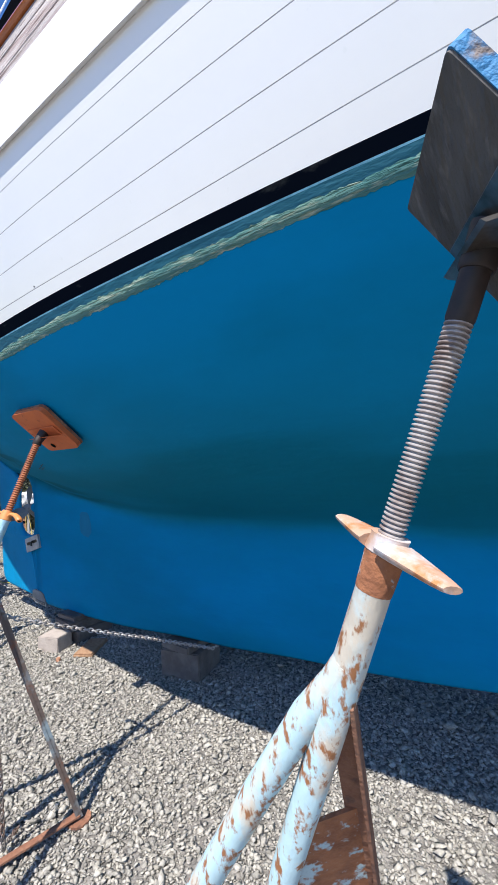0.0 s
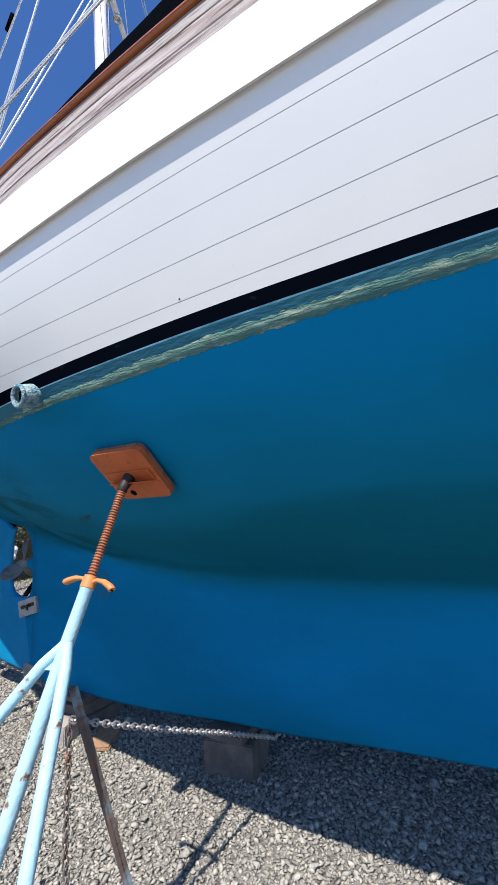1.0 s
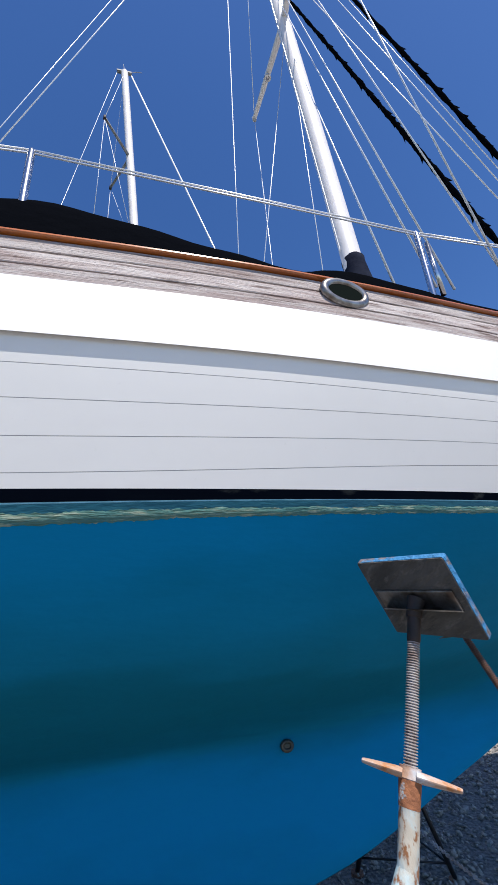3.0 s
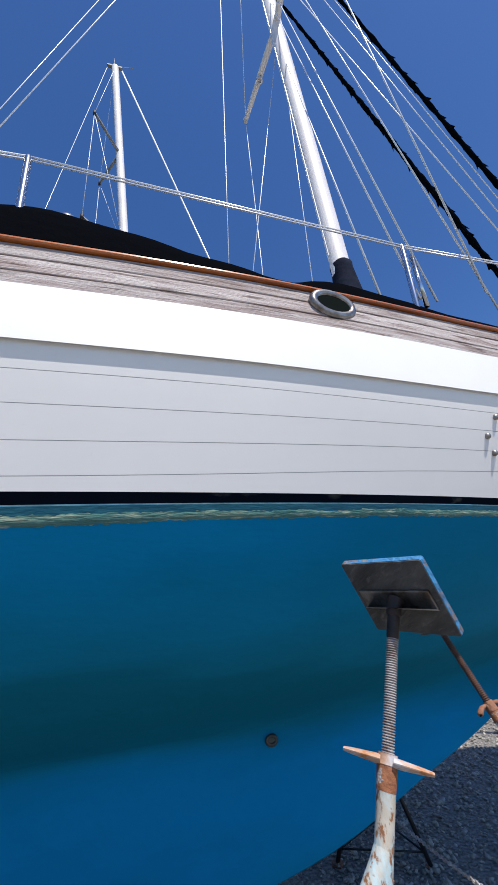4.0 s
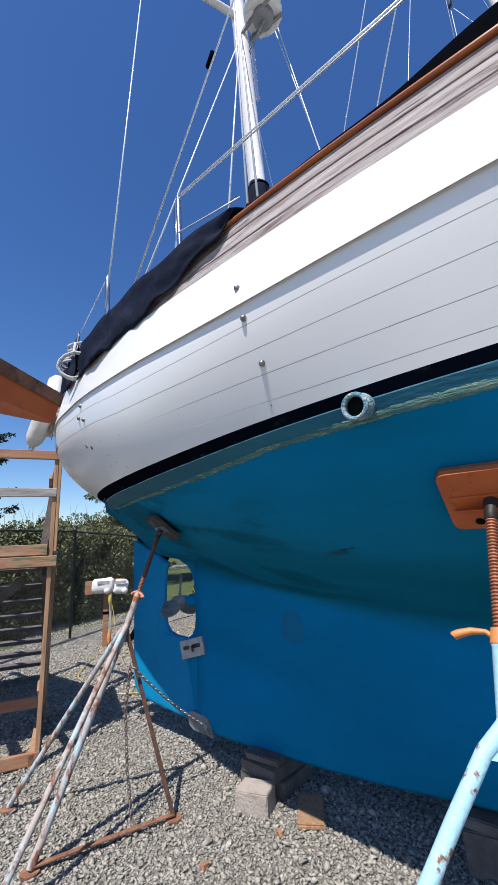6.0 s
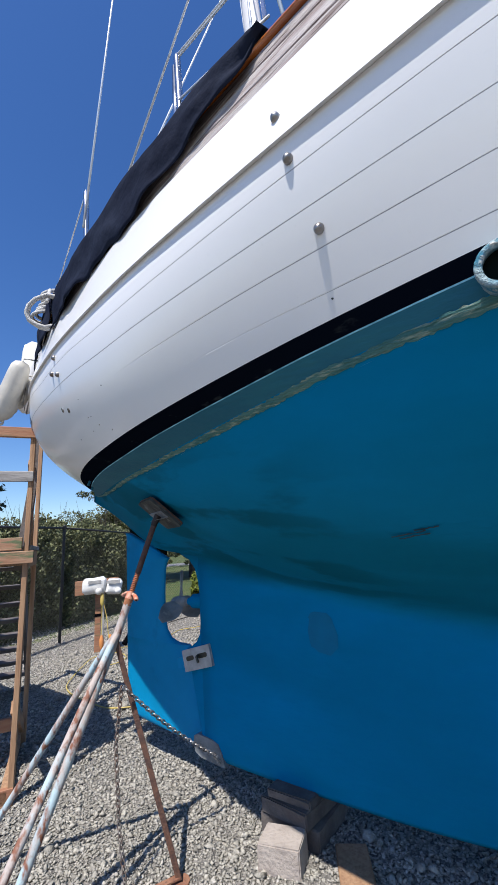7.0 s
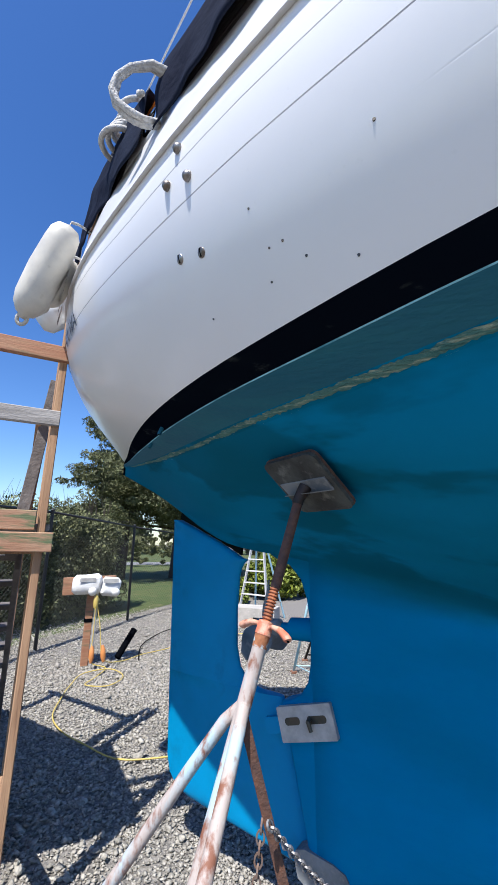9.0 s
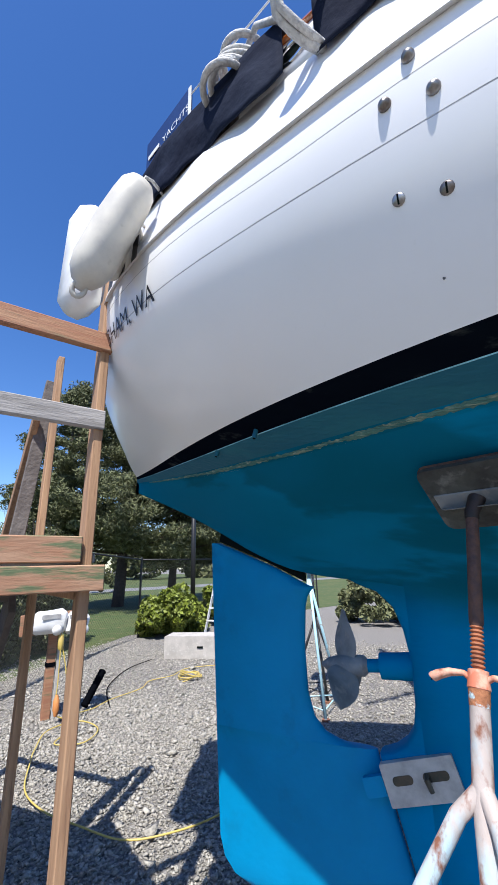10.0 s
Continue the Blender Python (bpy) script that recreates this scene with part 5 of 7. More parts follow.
for table in COVER:
    verts, faces = [], []
    n, across = 50, ((-0.03, 0.0), (-0.015, 0.35), (0.01, 0.7), (0.045, 0.93), (0.11, 1.0), (0.35, 1.02), (0.7, 1.12), (1.05, 1.2))
    m = len(across) - 1
    for i in range(n + 1):
        y = table[0][0] + (table[-1][0] - table[0][0]) * i / n
        b, zr = level(y, 2.18)
        h = interp(table, y)
        for d, k in across:
            verts.append(Vector((-b + min(d, b), y, zr - 0.01 + 0.68 * h * k + 0.006 * math.sin(y * 13 + d * 40) * k)))
    for i in range(n):
        for k in range(m):
            a = i * (m + 1) + k
            faces.append((a, a + m + 1, a + m + 2, a + 1))
    link_mesh("deck_cover", verts, faces, M_BLACK, boat, True, "black canvas deck cover inside the rail")
# coachroof, ventilators
bm = bmesh.new()
box(bm, (0, -0.9, 3.42), (0, 2.6, 3.42), 1.9, 0.42, (0, 0, 1), 0.05)
part("coachroof", bm, M_PLASTIC, boat)
for s in (1, -1):
    v = part("ventilator", lathe([(0.05, 0), (0.05, 0.10), (0.065, 0.13), (0.08, 0.18), (0.07, 0.22), (0.03, 0.235)], (s * 0.75, 1.05, 4.45), (-0.3 * s, 0, 1), 16), M_STEEL, boat, smooth=True)
    part("ventilator_box", beam((s * 0.75, 0.9, 4.4), (s * 0.75, 1.2, 4.4), 0.2, 0.12), M_CANVAS, v)
    part("ventilator_post", tube([(s * 0.75, 1.05, 3.6), (s * 0.75, 1.05, 4.4)], 0.05, 10), M_CANVAS, v)


# hailing port on the stern quarter, laid on the skin
def lettering(text, size, y_of, f, depth, parent):
    cu = bpy.data.curves.new("lettering", "FONT")
    cu.body = text
    cu.size = size
    cu.align_x = "RIGHT"
    cu.extrude = 0.0
    ob = new("lettering_source", cu)
    bpy.context.view_layer.update()
    me = bpy.data.meshes.new_from_object(ob.evaluated_get(bpy.context.evaluated_depsgraph_get()))
    bpy.data.objects.remove(ob)
    # walk along the skin from its starboard end towards the centre plane
    path = []
    total = 0.0
    last = None
    for i in range(400):
        y = y_of + (end_of(f) - y_of) * math.sin(math.pi / 2 * i / 399)
        b, z = level(y, f)
        p = Vector((-b, y, z))
        if last is not None:
            total += (p - last).length
        path.append((total, y))
        last = p
    for v in me.vertices:
        s = -v.co.x
        y = path[-1][1]
        for d, yy in path:
            if d >= s:
                y = yy
                break
        ff = f + v.co.y / 0.60
        b, z = level(y, ff)
        nrm = Vector((-1, 0.6, 0)).normalized()
        v.co = Vector((-b, y, z)) + nrm * depth
    me.materials.append(M_LETTER)
    ob = new("lettering", me)
    ob.parent = parent
    return ob


lettering("BELLINGHAM, WA", 0.102, 5.20, 0.66, 0.006, boat)
# the name above is unreadable: plain dark bars
for y, w in ((5.24, 0.05), (5.34, 0.06), (5.46, 0.06), (5.58, 0.06)):
    p, q = on_skin(y, 0.93), on_skin(y + 0.01, 1.18)
    d = (on_skin(y + 0.05, 1.0) - on_skin(y, 1.0)).normalized()
    out = Vector((-0.045, 0.012, 0))
    bm = bmesh.new()
    a0, a1, b0, b1 = p + out, p + d * w + out, q + out, q + d * w + out
    bm.faces.new([bm.verts.new(c) for c in (a0, a1, b1, b0)])
    part("name_bar", bm, M_LETTER, boat)


# ---------------------------------------------------------------- wooden stair platform beside the stern
Q = Vector((-0.955, 5.70, 0))
A = Vector((-0.88, 0.47, 0)).normalized()
B = Vector((0.47, 0.88, 0)).normalized()
UP = Vector((0, 0, 1))


def at(a, b, z):
    return Q + A * a + B * b + UP * z


tower = thing("stair_platform", "weathered wooden boarding platform with stairs and rails", "stairs")


def lumber(name, p, q, w, h, up, mat, label=""):
    return part(name, beam(p, q, w, h, up, 0.004), mat, tower, label)


WID, DEP = 1.05, 1.05
for a, b, top in ((0, 0, 3.42), (WID, 0, 2.9), (0, DEP, 3.2), (WID, DEP, 3.1)):
    lumber("post", at(a, b, 0.0), at(a, b, top), 0.085, 0.04, A, M_LUMBER)
lumber("post", Vector((-0.573, 6.74, 1.6)), Vector((-0.415, 6.74, 3.06)), 0.085, 0.04, B, M_TIMBERDARK)
lumber("post", Vector((-0.50, 6.80, 1.6)), Vector((-0.425, 6.80, 2.72)), 0.07, 0.04, B, M_LUMBERRED)
lumber("top_rail", at(-0.03, -0.045, 2.785), at(WID + 0.6, -0.045, 2.785), 0.04, 0.09, UP, M_LUMBERRED)
lumber("mid_rail", at(-0.02, -0.045, 2.40), at(WID + 0.6, -0.045, 2.40), 0.04, 0.085, UP, M_LUMBERGREY)
lumber("edge_board", at(0.03, -0.045, 1.845), at(WID + 0.6, -0.045, 1.845), 0.04, 0.10, UP, M_MOSSBOARD, "stained edge board with mossy green patches")
lumber("edge_board", at(-0.06, -0.065, 1.735), at(WID + 0.6, -0.065, 1.735), 0.045, 0.098, UP, M_MOSSBOARD, "stained edge board with mossy green patches")
lumber("joist", at(0, 0, 1.72), at(0, DEP, 1.72), 0.04, 0.14, UP, M_LUMBER)
lumber("joist", at(WID, 0, 1.72), at(WID, DEP, 1.72), 0.04, 0.14, UP, M_LUMBER)
lumber("joist", at(0, DEP, 1.72), at(WID, DEP, 1.72), 0.04, 0.14, UP, M_LUMBER)
for k in range(7):
    lumber("deck_board", at(-0.04, 0.06 + k * 0.152, 1.81), at(WID + 0.6, 0.06 + k * 0.152, 1.81), 0.14, 0.036, UP, M_LUMBERGREY)
RISE, RUN = 0.2, 0.235
# treads and stringers: the deck's shade is put into their darker timber colour
for k in range(8):
    lumber("tread", at(0.12, DEP + 0.14 + k * RUN, 1.62 - k * RISE), at(WID, DEP + 0.14 + k * RUN, 1.62 - k * RISE), 0.22, 0.036, UP, M_TIMBERDARK)
for a in (0.1, WID + 0.02):
    lumber("stringer", at(a, DEP + 0.02, 1.62), at(a, DEP + 0.02 + 8 * RUN, 1.62 - 8 * RISE), 0.04, 0.2, UP, M_TIMBERDARK)
    lumber("handrail", at(a, DEP + 0.02, 2.75), at(a, DEP + 0.02 + 8 * RUN, 2.75 - 8 * RISE), 0.04, 0.085, UP, M_LUMBER)
    lumber("handrail_post", at(a, DEP + 1.75, 0.0), at(a, DEP + 1.75, 1.35), 0.085, 0.04, A, M_LUMBER)
lumber("brace", at(0.95, -0.03, 1.60), at(0.45, -0.03, 0.65), 0.04, 0.09, A, M_TIMBERDARK)
lumber("brace", at(0.25, 0.5, 1.55), at(0.95, 0.5, 1.0), 0.04, 0.09, UP, M_TIMBERDARK)
lumber("brace", at(0.02, 0.05, 0.62), at(0.02, DEP, 0.15), 0.04, 0.09, UP, M_LUMBER)
lumber("base_rail", at(-0.02, -0.03, 0.07), at(WID + 0.6, -0.03, 0.07), 0.04, 0.10, UP, M_LUMBERRED)
lumber("base_rail", at(0.02, 0.55, 0.35), at(WID + 0.6, 0.55, 0.35), 0.04, 0.10, UP, M_LUMBERRED)
lumber("sill", at(0.045, -0.05, 0.06), at(0.045, DEP + 0.1, 0.06), 0.05, 0.10, UP, M_LUMBER)

# ---------------------------------------------------------------- blocking under the keel
def block(name, label, x, y, z0, lx, ly, lz, turn, mat, category="block", rough=0.008):
    ob = thing(name, label, category, at=(x, y, z0))
    ob.rotation_euler = (0, 0, radians(turn))
    bm = bmesh.new()
    bmesh.ops.create_cube(bm, size=1)
    for v in bm.verts:
        v.co = Vector((v.co.x * lx, v.co.y * ly, (v.co.z + 0.5) * lz))
    bmesh.ops.bevel(bm, geom=list(bm.edges), offset=0.007, segments=2, affect="EDGES")
    rnd = random.Random(int(x * 100 + y * 37))
    for v in bm.verts:
        v.co += Vector((rnd.uniform(-1, 1), rnd.uniform(-1, 1), rnd.uniform(-1, 1))) * rough * 0.4
    part("body", bm, mat, ob)
    return ob


block("concrete_block", "pale concrete block under the keel timbers", -0.35, 3.71, 0.0, 0.19, 0.24, 0.14, 18, M_CONCRETE)
block("timber_block", "dark stack of timber under the keel", 0.0, 3.78, 0.0, 0.40, 0.40, 0.12, 3, M_TIMBERDARK, "timber")
block("timber_block", "dark timber block bearing the keel", -0.03, 3.77, 0.12, 0.40, 0.34, 0.09, -4, M_TIMBERDARK, "timber")
block("timber_block", "thin dark plank bearing the keel", -0.03, 3.76, 0.21, 0.36, 0.30, 0.05, 2, M_TIMBERDARK, "timber")
block("timber_board", "flat weathered board lying under the keel", -0.19, 3.36, 0.005, 0.18, 0.34, 0.03, -58, M_LUMBER, "board")
block("concrete_block", "dark concrete block under the middle of the keel", 0.03, 2.25, 0.0, 0.34, 0.36, 0.22, 12, M_TIMBERDARK)
block("timber_block", "dark timber under the middle of the keel", 0.0, 2.25, 0.22, 0.30, 0.30, 0.06, 0, M_TIMBERDARK, "timber")
for x, y, s, turn in ((-0.95, 3.62, 0.035, 10), (-0.48, 3.42, 0.03, 50)):
    block("brick_lump", "small reddish broken brick lying on the gravel", x, y, 0.0, s * 1.5, s * 1.2, s, turn, M_LUMBERRED, "brick", 0.02)


# ---------------------------------------------------------------- chains between the stands
def chain(label, pts, link=0.037, wire_r=0.0038, mat=None):
    """A chain of oval links along points, every second link turned a quarter."""
    ch = thing("chain", label, "chain")
    pts = [Vector(p) for p in pts]
    seg = [(b - a).length for a, b in zip(pts, pts[1:])]
    total = sum(seg)
    n = int(total / (link * 0.72))

    def on(s):
        for (a, b), l in zip(zip(pts, pts[1:]), seg):
            if s <= l:
                return a.lerp(b, s / l), (b - a).normalized()
            s -= l
        return pts[-1], (pts[-1] - pts[-2]).normalized()

    bm = bmesh.new()
    for i in range(n):
        c, d = on(total * (i + 0.5) / n)
        u = d.orthogonal().normalized()
        u = Matrix.Rotation(radians(90 * (i % 2) + 20), 3, d) @ u
        w = link * 0.30
        ring = []
        for k in range(10):
            a = 2 * math.pi * k / 10
            ring.append(c + d * math.cos(a) * link * 0.5 + u * math.sin(a) * w)
        verts = []
        for k in range(10):
            p = ring[k]
            out = (p - c).normalized()
            nn = d.cross(u)
            verts.append([bm.verts.new(p + out * wire_r * math.cos(t) + nn * wire_r * math.sin(t)) for t in (0.8, 2.4, 3.9, 5.5)])
        for k in range(10):
            for j in range(4):
                bm.faces.new((verts[k][j], verts[k][(j + 1) % 4], verts[(k + 1) % 10][(j + 1) % 4], verts[(k + 1) % 10][j]))
    part("chain_strand", bm, mat or M_CHAIN, ch)


def sag(p, q, drop, n=14):
    p, q = Vector(p), Vector(q)
    return [p.lerp(q, k / n) - Vector((0, 0, drop * 4 * (k / n) * (1 - k / n))) for k in range(n + 1)]


chain("galvanised chain from a stand across under the keel", sag((-1.627, 1.79, 1.09), (-0.74, 1.82, 0.64), 0.006) + [Vector((-0.14, 1.845, 0.332)), Vector((0.14, 1.86, 0.332)), Vector((1.3, 1.9, 0.75))])
chain("galvanised chain from the stern stand to the keel", sag((-1.02, 4.25, 1.0), (-0.32, 4.24, 0.40), 0.03) + [Vector((-0.11, 4.40, 0.24)), Vector((0.35, 4.62, 0.02))], mat=M_DULLCHAIN)
chain("rusty chain hanging from the stern stand", [(-1.02, 4.27, 1.0), (-1.03, 4.3, 0.7), (-1.02, 4.28, 0.35), (-1.0, 4.24, 0.05), (-0.95, 4.1, 0.03)], 0.036, 0.0036, M_OLDCHAIN)
chain("rusty chain hanging from the boat stand", [(-1.627, 1.79, 1.08), (-1.63, 1.80, 0.7), (-1.61, 1.80, 0.35), (-1.6, 1.82, 0.05), (-1.5, 1.9, 0.03)], 0.032, 0.0032, M_OLDCHAIN)
chain("galvanised chain between the bow stands", sag((-1.0, -1.35, 0.55), (1.0, -1.6, 0.35), 0.05))

# ---------------------------------------------------------------- power post, cables, far blocks
post = thing("power_pedestal", "white shore-power box on brown timber posts", "power post")
C = Vector((1.95, 9.15, 0))
U = Vector((0.86, -0.5, 0)).normalized()
V = Vector((0.5, 0.86, 0)).normalized()
part("timber_post", beam(C - U * 0.06, C - U * 0.06 + UP * 1.0, 0.10, 0.09, V, 0.006), M_LUMBERRED, post)
part("conduit", beam(C + U * 0.025 - V * 0.02, C + U * 0.025 - V * 0.02 + UP * 1.05, 0.045, 0.05, V, 0.008), M_ZINC, post, "grey conduit beside the post")
part("post_strap", beam(C - U * 0.115 + UP * 0.62, C - U * 0.005 + UP * 0.62, 0.104, 0.05, UP, 0.002), M_BLACK, post, "black strap round the post")
part("cross_board", beam(C - U * 0.46 + V * 0.02 + UP * 1.10, C + U * 0.30 + V * 0.06 + UP * 1.12, 0.05, 0.25, UP, 0.006), M_LUMBERRED, post)


def lumpy_box(c0, c1, w, h, up, seed, push):
    """A box of soft plastic: bevelled, cut into a grid and pushed out of true."""
    bm = bmesh.new()
    box(bm, c0, c1, w, h, up, 0.045)
    bmesh.ops.subdivide_edges(bm, edges=list(bm.edges), cuts=2, use_grid_fill=True)
    rnd = random.Random(seed)
    ph = [rnd.uniform(0, 6.3) for _ in range(4)]
    for v in bm.verts:
        p = v.co
        v.co += Vector((math.sin(p.z * 19 + ph[0]), math.sin(p.x * 17 + ph[1]), math.sin(p.x * 13 + p.y * 11 + ph[2]))) * push + Vector((rnd.uniform(-1, 1), rnd.uniform(-1, 1), rnd.uniform(-1, 1))) * push * 0.3
    return bm


for k, w, h, dz, tip in ((-0.13, 0.40, 0.27, 0.0, 0.02), (0.20, 0.27, 0.25, -0.02, -0.03)):
    b0 = part("outlet_box", lumpy_box(C + U * (k - w / 2) - V * 0.09 + UP * (1.13 + dz), C + U * (k + w / 2) - V * 0.09 + UP * (1.13 + dz + tip), 0.22, h, UP, int(100 * w), 0.012), M_PLASTIC, post, smooth=True, angle=50)
    part("label_plate", beam(C + U * (k - 0.12) - V * 0.214 + UP * (1.205 + dz), C + U * (k + 0.10) - V * 0.214 + UP * (1.205 + dz), 0.004, 0.055, UP, 0), M_ZINC, b0)
    part("outlet_lid", lathe([(0.055, 0.0), (0.06, 0.02), (0.05, 0.06), (0.02, 0.075), (0.0, 0.078)], C + U * (k + 0.07) - V * 0.19 + UP * (1.05 + dz), -V + UP * -0.5, 16), M_PLASTIC, b0, smooth=True, angle=50)


def cable(name, label, pts, r, mat, category="cable"):
    c = thing(name, label, category)
    cu = []
    pts = [Vector(p) for p in pts]
    for i in range(len(pts) - 1):
        p0, p1, p2, p3 = pts[max(0, i - 1)], pts[i], pts[i + 1], pts[min(len(pts) - 1, i + 2)]
        for k in range(6):
            t = k / 6
            cu.append(0.5 * (2 * p1 + (p2 - p0) * t + (2 * p0 - 5 * p1 + 4 * p2 - p3) * t * t + (3 * p1 - p0 - 3 * p2 + p3) * t**3))
    cu.append(pts[-1])
    part("cord", tube(cu, r, 8), mat, c, smooth=True)
    return c


G = 0.035
y1 = cable("power_cable", "yellow shore-power cable plugged into the box and coiled on the gravel", [C - V * 0.2 + UP * 1.0, C - V * 0.24 + UP * 0.8, C - V * 0.27 + UP * 0.45, C - V * 0.3 + UP * 0.12, (1.95, 8.75, G), (1.6, 8.5, G), (1.35, 8.35, G),
      (1.5, 8.1, G), (1.85, 8.25, G), (1.9, 8.6, G + 0.02), (1.55, 8.7, G + 0.02), (1.2, 8.45, G), (0.95, 8.2, G), (0.6, 7.8, G), (0.45, 7.4, G), (0.42, 7.0, G), (0.42, 6.6, G), (0.6, 6.35, G), (0.9, 6.15, G), (1.4, 6.0, G), (2.4, 5.6, G)], 0.0068, M_YELLOW)
part("plug", tube([C - V * 0.2 + UP * 0.98, C - V * 0.21 + UP * 0.93, C - V * 0.22 + UP * 0.83, C - V * 0.225 + UP * 0.80], [0.028, 0.036, 0.034, 0.014], 12), M_YELLOW, y1, smooth=True, angle=40)
part("connector", tube([C - V * 0.285 + UP * 0.32, C - V * 0.29 + UP * 0.26, C - V * 0.30 + UP * 0.17, C - V * 0.30 + UP * 0.10], [0.016, 0.036, 0.038, 0.018], 12), M_ORANGEHANDLE, y1, smooth=True, angle=40)
y2 = cable("power_cable", "yellow shore-power cable running across the gravel", [C + U * 0.01 - V * 0.21 + UP * 0.9, C + U * 0.08 - V * 0.25 + UP * 0.6, C + U * 0.16 - V * 0.3 + UP * 0.15, (2.3, 8.85, G), (2.75, 8.9, G), (3.3, 8.85, G), (3.7, 9.0, G), (4.1, 8.85, G), (4.6, 8.9, G), (5.0, 8.5, G), (5.2, 8.0, G)], 0.0068, M_YELLOW)
part("connector", tube([C + U * 0.14 - V * 0.28 + UP * 0.32, C + U * 0.15 - V * 0.29 + UP * 0.26, C + U * 0.16 - V * 0.30 + UP * 0.17, C + U * 0.17 - V * 0.30 + UP * 0.10], [0.016, 0.036, 0.038, 0.018], 12), M_ORANGEHANDLE, y2, smooth=True, angle=40)
heap = thing("cable_coil", "heap of coiled yellow cable on the gravel", "cable")
for k in range(5):
    part("cable_turn", torus(Vector((4.12 + 0.03 * (k % 2), 8.57 - 0.02 * k, 0.035 + 0.012 * k)), (0.1 * (k - 2), 0.08 * (2 - k), 1), (0, 1, 0), 0.20 - 0.015 * k, 0.15 + 0.012 * k, 0.008, 26, 6), M_YELLOW, heap, smooth=True)
cable("hose", "thin dark cable lying on the gravel", [(2.5, 8.7, G), (3.2, 9.4, G), (4.2, 9.9, G), (5.0, 10.0, G)], 0.008, M_BLACK)
tube_thing = thing("drain_hose", "short black ribbed hose leaning by the power post", "hose")
rp = [Vector((2.30, 8.95, 0.06)).lerp(Vector((2.60, 8.95, 0.42)), k / 24) for k in range(25)]
part("ribbed_tube", tube(rp, [0.055 if k % 2 else 0.042 for k in range(25)], 10), M_BLACK, tube_thing, smooth=True)
blk = block("concrete_barrier", "long whitish concrete block standing on the gravel", 5.75, 9.15, 0.0, 0.55, 1.7, 0.42, 18, M_WHITEWASH, "barrier")
for k in (-0.45, 0.1):
    s = Vector((-0.28, k, 0.22))
    part("lifting_slot", beam(s - Vector((0, 0.06, 0)), s + Vector((0, 0.06, 0)), 0.02, 0.035, UP, 0.004), M_DARKHOLE, blk)


# ---------------------------------------------------------------- fenders, rope and sign at the stern
def fender(label, top, low, r):
    f = thing("fender", label, "fender")
    top, low = Vector(top), Vector(low)
    prof = [(0.02, 0.0), (0.03, 0.03), (0.6, 0.06), (0.88, 0.12), (1.0, 0.22), (1.02, 0.5), (1.0, 0.78), (0.88, 0.88), (0.55, 0.95), (0.3, 0.97), (0.26, 1.0)]
    part("body", tube([top.lerp(low, h) for _, h in prof], [k * r * (1 + 0.05 * math.sin(h * 17) + 0.03 * math.sin(h * 41)) for k, h in prof], 24), M_VINYL, f, smooth=True)
    d = (top - low).normalized()
    part("eye", torus(low - d * 0.0, d.orthogonal(), d, 0.022, 0.028, 0.010, 14, 8), M_VINYL, f, smooth=True)
    part("lanyard", tube([top, top + Vector((0.03, -0.01, 0.005)), top + Vector((0.12, 0.0, 0.02))], 0.007, 6), M_ROPE, f, smooth=True)
    return f


fender("grubby white fender hanging off the stern quarter", (-1.29, 5.20, 3.23), (-1.325, 5.46, 2.78), 0.077)
fender("second cream fender tucked behind the first", (-1.205, 5.32, 3.15), (-1.23, 5.47, 2.90), 0.066)
ring_case = thing("life_ring_case", "white plastic case hung on the stern rail", "case")
bm = bmesh.new()
box(bm, (-0.945, 5.915, 3.06), (-0.895, 5.965, 3.77), 0.175, 0.25, (0.3, 1, 0), 0.06)
part("shell", bm, M_PLASTIC, ring_case, smooth=True, angle=80)
coil = thing("rope_coil", "coil of pale mooring rope hung over the rail", "rope")
LOOP = [(-1.36, 4.36, 3.30), (-1.43, 4.39, 3.335), (-1.49, 4.435, 3.348), (-1.535, 4.49, 3.322), (-1.56, 4.525, 3.28), (-1.565, 4.54, 3.235), (-1.545, 4.535, 3.19), (-1.51, 4.50, 3.155), (-1.475, 4.47, 3.14), (-1.43, 4.45, 3.16)]
for k, (dx, dy, dz) in enumerate(((0, 0, 0), (0.010, 0.026, 0.004), (0.024, 0.008, -0.012))):
    pts = [Vector(p) + Vector((dx, dy, dz)) * (0.6 + 0.4 * math.sin(i * 0.9 + k)) for i, p in enumerate(LOOP)]
    fine = []
    for p, q in zip(pts, pts[1:]):
        fine += [p, p.lerp(q, 0.5)]
    fine.append(pts[-1])
    part("rope_turn", tube(fine, 0.0115, 8), M_ROPE, coil, smooth=True)
pile = thing("rope_coil", "rope heaped in turns on the rail by the quarter", "rope")
rnd = random.Random(19)
for k in range(6):
    c = Vector((-1.29 + 0.008 * k, 4.83 - 0.012 * k, 3.43 + 0.034 * k))
    part("rope_turn", torus(c, (-0.25 + rnd.uniform(-0.2, 0.2), rnd.uniform(-0.25, 0.25), 1), (0, 1, 0), 0.115 + rnd.uniform(-0.02, 0.015), 0.085 + rnd.uniform(-0.015, 0.015), 0.0125, 28, 8), M_ROPE, pile, smooth=True)
part("rope_tail", tube([(-1.30, 4.74, 3.60), (-1.36, 4.68, 3.56), (-1.40, 4.62, 3.46), (-1.43, 4.56, 3.38)], 0.0115, 8), M_ROPE, pile, smooth=True)
sign = thing("sale_sign", "dark blue sign with white lettering on the stern rail", "sign")
s0, s1, s2, s3 = Vector((-1.105, 5.126, 3.60)), Vector((-0.97, 5.49, 3.60)), Vector((-0.97, 5.49, 3.95)), Vector((-1.105, 5.126, 3.95))
bm = bmesh.new()
